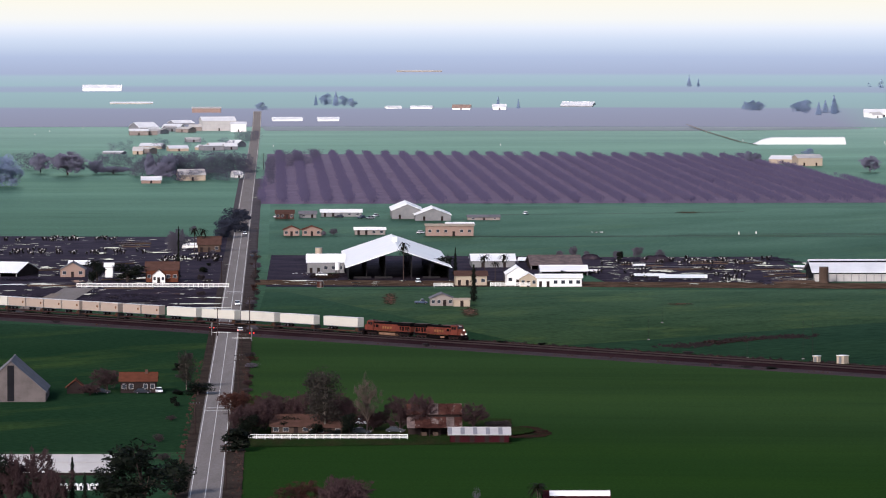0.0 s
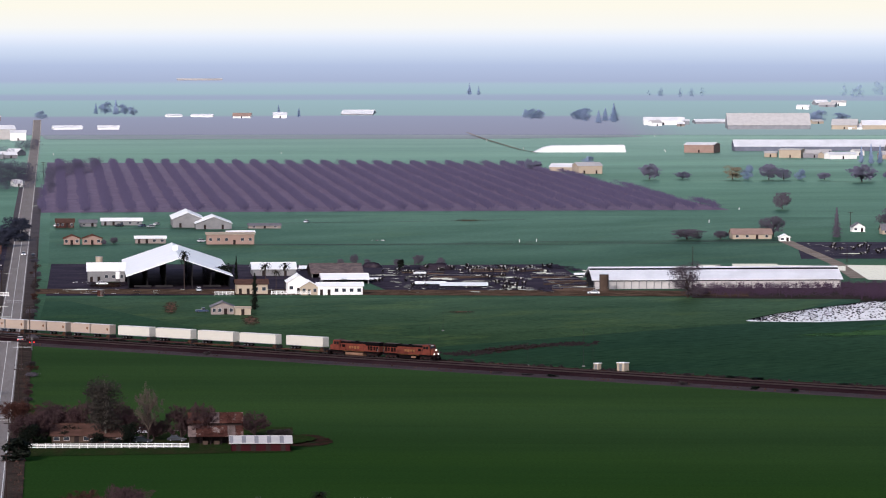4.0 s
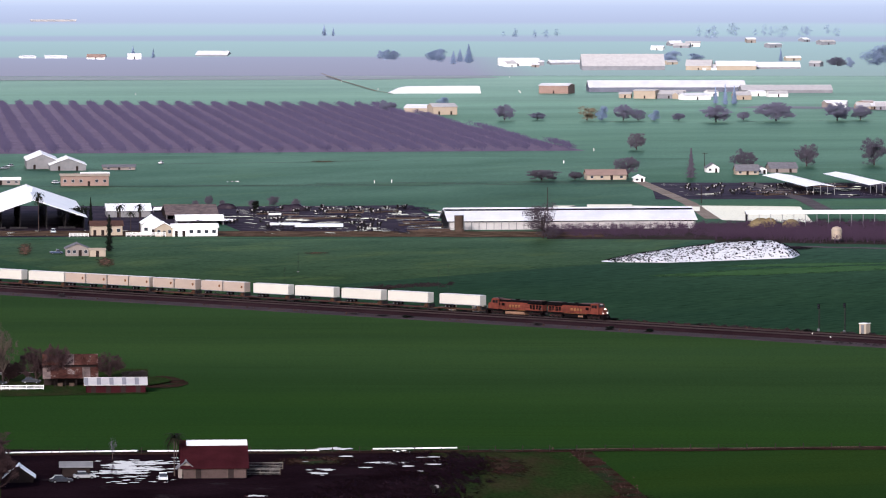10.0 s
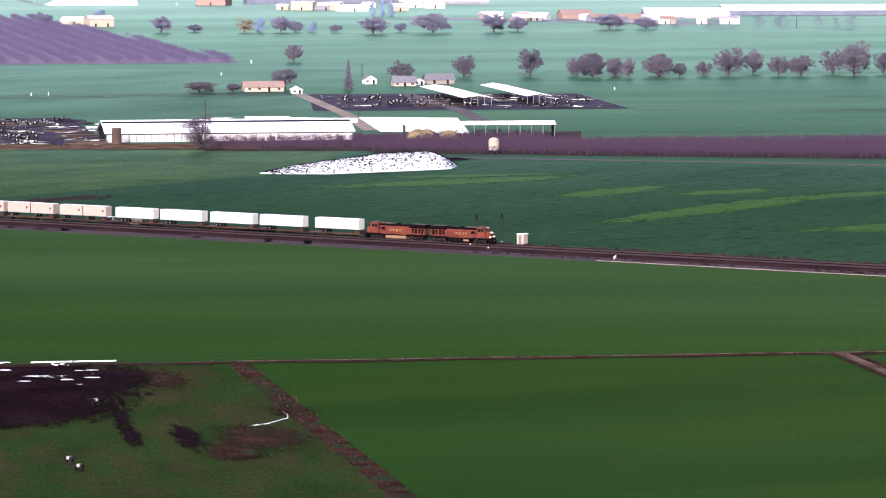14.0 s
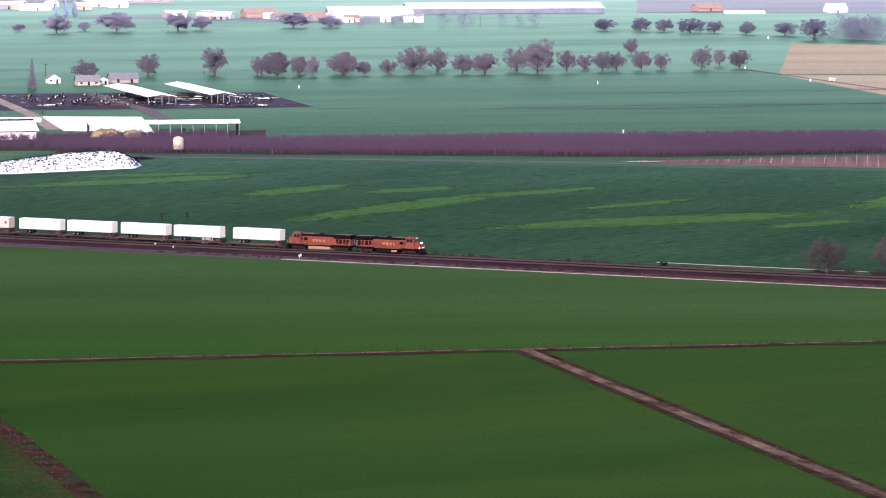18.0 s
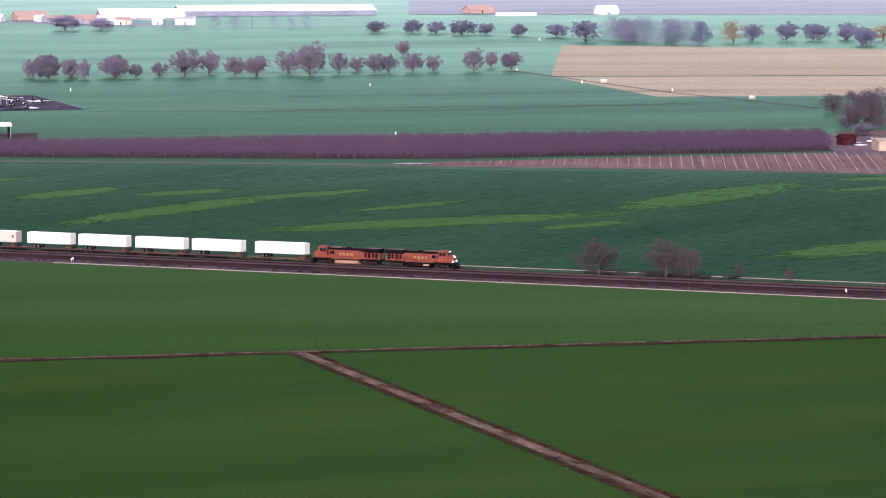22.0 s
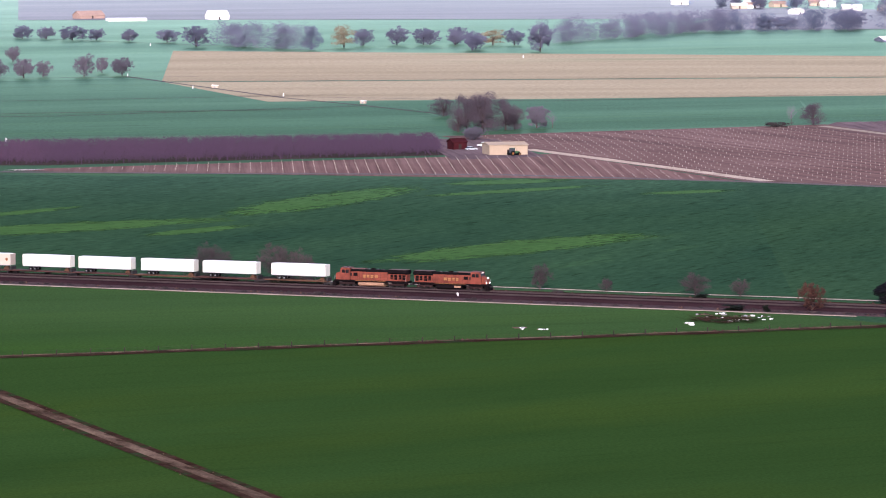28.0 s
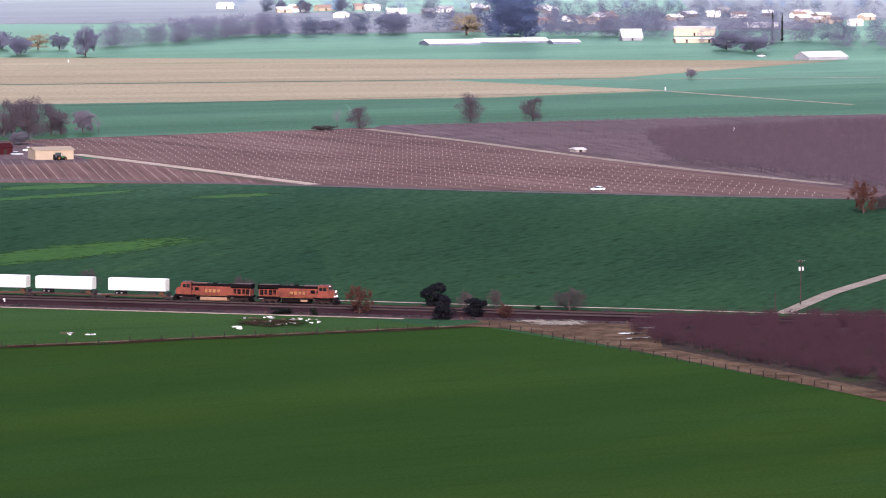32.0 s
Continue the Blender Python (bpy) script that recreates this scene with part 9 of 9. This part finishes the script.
def build_cow():
    C = thing("cow", 0, 0, 0, "black and white dairy cow standing on mud", "cow", "dairy herd", z=0)
    part("body", prismm([(-0.9, 0.75), (-0.95, 1.3), (-0.5, 1.42), (0.7, 1.42), (0.95, 1.2), (0.8, 0.72)], "y", -0.32, 0.32), M["cow_black"], C)
    part("hide_patch", boxm(-0.4, -0.34, 0.95, 0.2, 0.34, 1.45), M["cow_white"], C)
    part("neck", prismm([(0.75, 1.0), (0.8, 1.42), (1.25, 1.6), (1.35, 1.3)], "y", -0.16, 0.16), M["cow_black"], C)
    part("head", prismm([(1.15, 1.3), (1.2, 1.68), (1.7, 1.45), (1.72, 1.25)], "y", -0.14, 0.14), M["cow_black"], C)
    for x in (-0.75, 0.65):
        for s in (-0.22, 0.22):
            part("leg", boxm(x - 0.08, s - 0.08, 0, x + 0.08, s + 0.08, 0.8), M["cow_black"], C)
    return C


COW = build_cow()
_first = [True]


def cow(x, y):
    m = pose(x, y, TOWN.choice((0.0, -0.45)) + 0.4, 0, 0, TOWN.uniform(0, 360))
    if _first[0]:
        COW.matrix_basis = m
        _first[0] = False
    else:
        copy_thing(COW, m)


for _q in ((68.6, 919.3), (57.4, 829.8), (58.5, 822.6)):
    cow(*_q)
for _a, _b, _n in (([(-194.0, 2100.3), (-142.5, 2071.0)], 0, 0), ([(-192.3, 2005.7), (-123.3, 1978.9)], 1, 40), ([(-193.6, 2110.3), (-143.8, 2090.5)], 1, 26), ([(-114.2, 1961.5), (-89.5, 1919.2)], 1, 24), ([(263.7, 2119.2), (324.7, 2023.8)], 1, 46), ([(337.9, 2090.9), (375.0, 2018.4)], 1, 14), ([(80.5, 1942.3), (132.7, 1903.3)], 1, 34), ([(50.3, 1920.4), (78.8, 1800.5)], 1, 18), ([(101.9, 1874.3), (114.2, 1789.5)], 1, 16)):
    for k in range(_n):
        cow(TOWN.uniform(_a[0][0], _a[1][0]), TOWN.uniform(_a[1][1], _a[0][1]))


# ---- the freight train ----
def wheelset(parent, x, r=0.5, mat="loco_silver", y=0.75):
    bm = bmesh.new()
    for s in (-1, 1):
        tube(bm, (x, s * y - 0.07, r), (x, s * y + 0.07, r), r, r, 14)
    tube(bm, (x, -y, r), (x, y, r), 0.09, 0.09, 6)
    part("wheelset", bm, M[mat], parent)


def build_locomotive(nose_first, label):
    """A six-axle road locomotive; local x from 0 at the rear coupler to 22.3 at the front, z from the rail head, -y towards the camera."""
    L = thing("locomotive", 0, 0, 0, label, "locomotive", "locomotives of the freight train", z=0.0)
    part("frame", boxm(0.7, -1.5, 1.15, 21.4, 1.5, 1.62, 0.05), M["loco_dark"], L, "dark underframe")
    bm = bmesh.new()
    prism(bm, [(-1.0, 1.62), (-1.0, 3.72), (1.0, 3.72), (1.0, 1.62)], "x", 6.2, 16.9)
    part("engine_hood", bm, M["orange"], L, "orange engine hood")
    bm = bmesh.new()
    prism(bm, [(-1.04, 3.72), (-1.04, 3.98), (-0.75, 4.28), (0.75, 4.28), (1.04, 3.98), (1.04, 3.72)], "x", 6.1, 16.95)
    part("hood_top", bm, M["loco_dark"], L, "black sooty hood top")
    part("radiator_hood", boxm(1.0, -1.05, 1.62, 6.2, 1.05, 3.45, 0.06), M["orange"], L)
    part("radiator", prismm([(-1.1, 3.36), (-1.5, 3.62), (-1.5, 3.95), (-1.2, 4.42), (1.2, 4.42), (1.5, 3.95), (1.5, 3.62), (1.1, 3.36)], "x", 0.9, 6.3), M["loco_dark"], L, "black flared radiator wings")
    part("radiator_lid", boxm(1.1, -1.15, 4.43, 6.1, 1.15, 4.47), M["loco_roof"], L, "dusty radiator lid")
    part("blower_housing", boxm(14.9, -1.22, 1.62, 17.0, 1.22, 3.6, 0.06), M["orange"], L)
    part("equipment_hump", boxm(13.0, -0.8, 4.28, 16.8, 0.8, 4.5, 0.05), M["loco_roof"], L)
    part("cab", prismm([(17.0, 1.62), (17.0, 4.4), (17.3, 4.58), (19.3, 4.58), (19.6, 4.4), (19.85, 3.5), (19.85, 1.62)], "y", -1.5, 1.5), M["orange"], L, "orange cab")
    part("cab_roof", prismm([(-1.42, 4.5), (-0.8, 4.72), (0.8, 4.72), (1.42, 4.5)], "x", 17.05, 19.5), M["loco_roof"], L, "faded pinkish cab roof")
    for x in (17.35, 18.4):
        for s in (-1, 1):
            part("cab_window", boxm(x, s * 1.515 - 0.02, 3.3, x + 0.85, s * 1.515 + 0.02, 4.12), M["black"], L, "dark side window")
    for y in (-1.15, 0.15):
        part("windscreen", boxm(19.68, y, 3.55, 19.84, y + 1.0, 4.2), M["glass"], L)
    part("nose", prismm([(19.8, 1.62), (19.8, 3.45), (20.9, 3.25), (21.2, 2.9), (21.2, 1.62)], "y", -1.05, 1.05), M["orange"], L, "short orange nose")
    part("plow", prismm([(21.0, 0.15), (21.3, 1.62), (21.9, 0.9), (22.0, 0.15)], "y", -1.45, 1.45), M["loco_dark"], L)
    for x in (0.0, 21.7):
        part("coupler", boxm(x, -0.2, 0.75, x + 0.6, 0.2, 1.1, 0.04), M["dark_steel"], L)
    tank_mat = "loco_dark" if nose_first else "tank_tan"
    part("fuel_tank", prismm([(-1.42, 0.45), (-1.42, 1.12), (1.42, 1.12), (1.42, 0.45), (1.1, 0.2), (-1.1, 0.2)], "x", 7.4, 14.6), M[tank_mat], L, "black fuel tank" if nose_first else "pale dusty tan fuel tank")
    if nose_first:
        part("tank_patch", boxm(12.4, -1.45, 0.55, 14.2, -1.42, 1.05), M["tank_tan"], L, "tan dusty filler patch")
    part("air_tank", tubem((8.0, -1.4, 1.32), (13.0, -1.4, 1.32), 0.12, 0.12), M["loco_dark"], L)
    for x0 in (1.7, 15.6):
        bm = bmesh.new()
        box(bm, x0, -1.25, 0.5, x0 + 4.6, -1.05, 1.0, 0.04)
        box(bm, x0, 1.05, 0.5, x0 + 4.6, 1.25, 1.0, 0.04)
        box(bm, x0 + 0.3, -1.05, 0.6, x0 + 4.3, 1.05, 0.85)
        tr = part("bogie", bm, M["loco_silver"], L, "dusty three-axle bogie")
        for k in range(3):
            wheelset(tr, x0 + 0.6 + 1.7 * k, 0.53, "dark_steel")
            part("axle_box", boxm(x0 + 0.4 + 1.7 * k, -1.33, 0.4, x0 + 0.8 + 1.7 * k, -1.2, 0.75), M["brown_car"], tr)
    for s in (-1, 1):
        for k, w in enumerate((0.85, 0.7, 0.85, 0.7)):
            part("grille", boxm(1.45 + k * 1.18, s * 1.07 - 0.03, 1.95 + 0.15 * (k % 2), 1.45 + k * 1.18 + w, s * 1.07 + 0.03, 3.2), M["loco_dark"], L, "black radiator grille")
        part("side_stripe", boxm(7.0, s * 1.52 - 0.02, 1.48, 15.6, s * 1.52 + 0.02, 1.6), M["yellow"], L, "yellow sill stripe")
        for k, (w0, w1) in enumerate(((9.3, 10.15), (10.5, 11.3), (11.65, 12.4), (12.75, 13.4))):
            part("lettering_bar", boxm(w0, s * 1.02 - 0.03, 2.3 - 0.1 * (k % 2), w1, s * 1.02 + 0.03, 2.95), M["letter_ochre"], L, "plain ochre lettering block")
        for k in range(9):
            part("hood_door", boxm(6.5 + k * 1.0, s * 1.005 - 0.012, 1.7, 6.54 + k * 1.0, s * 1.005 + 0.012, 3.6), M["brown_car"], L)
        part("louvre", boxm(14.95, s * 1.235 - 0.02, 2.6, 16.1, s * 1.235 + 0.02, 3.4), M["loco_dark"], L, "black side louvre")
        part("cab_door", boxm(16.55, s * 1.24 - 0.02, 2.6, 16.95, s * 1.24 + 0.02, 3.3), M["black"], L, "dark opening behind the cab")
        bm = bmesh.new()
        for k in range(17):
            tube(bm, (1.4 + k * 1.0, s * 1.42, 1.62), (1.4 + k * 1.0, s * 1.42, 2.6), 0.022, 0.022, 4)
        tube(bm, (1.4, s * 1.42, 2.6), (17.0, s * 1.42, 2.6), 0.022, 0.022, 4)
        part("handrail", bm, M["orange"], L)
        for x in (0.75, 20.8):
            for k in range(3):
                part("step", boxm(x, s * 1.35 - 0.12, 0.5 + 0.36 * k, x + 0.5, s * 1.35 + 0.12, 0.55 + 0.36 * k), M["loco_silver"], L)
            part("grab_rail", tubem((x + 0.5, s * 1.45, 1.2), (x + 0.5, s * 1.45, 2.7), 0.035, 0.035, 5), M["galv"], L)
    for x in (8.2, 9.6, 12.2):
        part("roof_fan", tubem((x, 0, 4.28), (x, 0, 4.42), 0.55, 0.5, 14), M["dark_steel"], L)
    part("exhaust_stack", boxm(10.5, -0.35, 4.28, 11.4, 0.35, 4.58), M["loco_dark"], L)
    part("horn", boxm(17.8, -0.3, 4.72, 18.3, 0.3, 4.92), M["dark_steel"], L)
    if nose_first:
        for y, z in ((-0.16, 3.15), (0.16, 3.15), (-0.95, 1.95), (0.95, 1.95)):
            part("headlamp", tubem((21.16, y, z), (21.28, y, z), 0.13, 0.13, 12), M["head_lamp"], L, "lit headlamp")
        part("number_board", boxm(19.72, -0.55, 4.28, 19.8, 0.55, 4.45), M["white_paint"], L)
    L.scale = (0.955, 1, 1)
    return L


def build_spine_car(mat="brown_car"):
    """An articulated spine platform, local x centred, z from the rail head."""
    C = thing("spine_car", 0, 0, 0, "low rusty-brown skeletal rail flatcar under a trailer", "railcar", "flatcars of the freight train", z=0.0)
    part("centre_sill", boxm(-8.9, -0.35, 0.62, 8.9, 0.35, 1.05, 0.03), M[mat], C)
    for x in (-6.9, -2.4, 2.2, 6.2):
        part("cross_bearer", boxm(x, -1.3, 0.85, x + 0.45, 1.3, 1.08), M[mat], C)
    part("wheel_ramp", boxm(-8.0, -1.35, 1.02, -2.2, 1.35, 1.12), M[mat], C)
    part("side_rail", boxm(-8.6, -1.42, 0.82, 8.6, -1.3, 1.02), M[mat], C)
    part("side_rail", boxm(-8.6, 1.3, 0.82, 8.6, 1.42, 1.02), M[mat], C)
    part("hitch", prismm([(6.0, 1.08), (6.9, 2.15), (7.3, 2.15), (7.6, 1.08)], "y", -0.5, 0.5), M["yellow_car"], C)
    for x0 in (-9.6, 7.9):
        bm = bmesh.new()
        box(bm, x0 - 0.1, -1.1, 0.4, x0 + 1.9, -0.95, 0.75)
        box(bm, x0 - 0.1, 0.95, 0.4, x0 + 1.9, 1.1, 0.75)
        box(bm, x0 + 0.7, -1.0, 0.45, x0 + 1.1, 1.0, 0.7)
        tr = part("bogie", bm, M["dark_steel"], C)
        wheelset(tr, x0, 0.42, "dark_steel")
        wheelset(tr, x0 + 1.75, 0.42, "dark_steel")
    part("brake_platform", boxm(8.4, -1.3, 1.0, 8.8, 1.3, 1.9), M["dark_steel"], C)
    return C


def build_trailer(length, mat, label, pup=False):
    """A box trailer, local x from -length/2 (rear doors) to length/2, z from the platform it stands on."""
    T = thing("semi_trailer", 0, 0, 0, label, "trailer", "trailers on the freight train", z=0.0)
    h = length / 2
    part("box_body", boxm(-h, -1.3, 1.15, h, 1.3, 4.05, 0.05), M[mat], T)
    part("roof_sheet", boxm(-h + 0.1, -1.25, 4.06, h - 0.1, 1.25, 4.09), M["trailer_top"], T, "dull aluminium roof")
    for s in (-1, 1):
        part("bottom_rail", boxm(-h, s * 1.31 - 0.02, 1.1, h, s * 1.31 + 0.02, 1.28), M["galv"], T)
        part("corner_post", boxm(h - 0.12, s * 1.31 - 0.02, 1.15, h - 0.0, s * 1.31 + 0.02, 4.05), M["galv"], T)
    for s in (-1, 1):
        part("rear_door", boxm(-h - 0.03, min(0.03 * s, 1.25 * s), 1.2, -h, max(0.03 * s, 1.25 * s), 4.0), M["trailer_top"], T)
    axles = (-h + 1.6,) if pup else (-h + 2.2, -h + 3.45)
    for x in axles:
        for s in (-1, 1):
            part("tyre", tubem((x, s * 1.25, 0.5), (x, s * 0.7, 0.5), 0.5, 0.5, 14), M["black"], T)
        part("hub", tubem((x, -1.27, 0.5), (x, 1.27, 0.5), 0.2, 0.2, 8), M["galv"], T)
    part("axle_slider", boxm(axles[0] - 0.7, -0.55, 0.75, axles[-1] + 0.7, 0.55, 1.12), M["dark_steel"], T)
    for s in (-0.8, 0.8):
        part("landing_leg", boxm(h - 3.2, s - 0.07, 0.25, h - 3.05, s + 0.07, 1.15), M["dark_steel"], T)
    if mat == "trailer_taupe":
        part("shield_emblem", prismm([(h - 1.55, 2.5), (h - 1.55, 2.95), (h - 1.2, 3.1), (h - 0.85, 2.95), (h - 0.85, 2.5), (h - 1.2, 2.2)], "y", -1.33, -1.3), M["yellow"], T, "small gold shield shape")
    return T


FRONT0, SPEED = -295.9, 18.973       # place on the line of the leading trailer's front at 0 s, and its speed, m/s


def train_place(ahead, z, t, turn=-42.16):
    x, y = on_track(FRONT0 + SPEED * t + 0.0079 * t * t + ahead)
    return pose(x, y, z, 0, 0, turn)


LOCO = 21.3                         # length of a locomotive over its couplers
MOVERS = []                          # thing, offset along the train, height


def build_train():
    lead = build_locomotive(True, "orange and black diesel locomotive with lit headlamps")
    MOVERS.append((lead, 0.4 + LOCO, RAIL_Z))
    rear = build_locomotive(False, "dusty orange diesel locomotive running backwards")
    MOVERS.append((rear, 0.4, RAIL_Z))
    car0 = build_spine_car()
    car1 = build_spine_car("yellow_car")
    car1["label"] = "low ochre skeletal rail flatcar under a trailer"
    white = build_trailer(14.9, "trailer_white", "long clean white box trailer on a flatcar")
    shorter = build_trailer(13.6, "trailer_white", "white box trailer a little shorter than its neighbours")
    pup = build_trailer(8.25, "trailer_taupe", "short taupe box trailer with a small shield emblem", True)
    used = set()

    def take(ob):
        if ob in used:
            return copy_thing(ob, pose(0, 0, 0))
        used.add(ob)
        return ob

    fronts = [-0.9, -19.95, -37.25, -54.95, -72.25, -89.55, -108.75, -127.1, -144.5, -161.6, -179.3, -197.4, -215.3, -232.8, -251.3, -268.8, -286.8, -304.8]
    for k, a in enumerate(fronts):
        MOVERS.append((take(car1 if k in (0, 2, 6, 9) else car0), a - 8.6, RAIL_Z))
        if 5 <= k <= 8 or k in (13, 14):
            for q in (4.1, 12.8):
                MOVERS.append((take(pup), a - q, RAIL_Z + 1.02))
        elif k == 4:
            MOVERS.append((take(shorter), a - 7.05, RAIL_Z + 1.0))
        else:
            MOVERS.append((take(white), a - 7.7, RAIL_Z + 1.0))


build_train()


ROAD_CARS = [
    (car(-70.6, 1645.7, -88, "car_white", "white van driving up to the level crossing", True, lights=True), -88, [(0.0, (-70.6, 1645.7)), (1.0, (-70.4, 1635.0)), (2.0, (-70.4, 1624.3)), (3.0, (-70.4, 1615.5)), (4.5, (-70.6, 1532.0)), (32.0, (-70.6, 1532.0))]),
    (car(-88.5, 2140.7, -88, "car_silver", "silver car with lit headlamps on the road", lights=True), -88, [(0.0, (-88.5, 2140.7)), (2.0, (-86.4, 2103.6)), (3.0, (-85.7, 2083.4)), (10.0, (-76.6, 1600.0)), (14.0, (-75.0, 1545.0)), (32.0, (-75.0, 1545.0))]),
    (car(-77.6, 1948.6, 92, "car_dark", "dark car driving away on the road"), 92, [(0.0, (-77.6, 1948.6)), (2.0, (-79.0, 1990.8)), (3.0, (-79.6, 2008.2)), (16.0, (-98.0, 2420.0)), (32.0, (-112.0, 2820.0))]),
    (car(135.4, 1754.1, 180, "car_white", "white car driving along the feedlot lane"), 180, [(0.0, (203.6, 1733.0)), (2.0, (169.6, 1741.9)), (4.0, (135.4, 1754.1)), (7.0, (85.5, 1758.0)), (9.0, (54.2, 1761.0)), (17.0, (-58.0, 1756.0)), (32.0, (-58.0, 1756.0))])]
car(-64.3, 1519.2, 92, "car_white", "white car waiting at the level crossing", red=True)


def motions():
    for ob, turn, rows in ROAD_CARS:
        walk(ob, [(t, pose(x, y, 0.45, 0, 0, turn)) for t, (x, y) in rows])
    for ob, ahead, z in MOVERS:
        turn = 137.84 if ob["label"].startswith("dusty orange") else -42.16
        at = ahead + (LOCO if turn > 0 else 0)
        walk(ob, [(t, train_place(at, z, t, turn)) for t in range(0, 33, 2)])


motions()
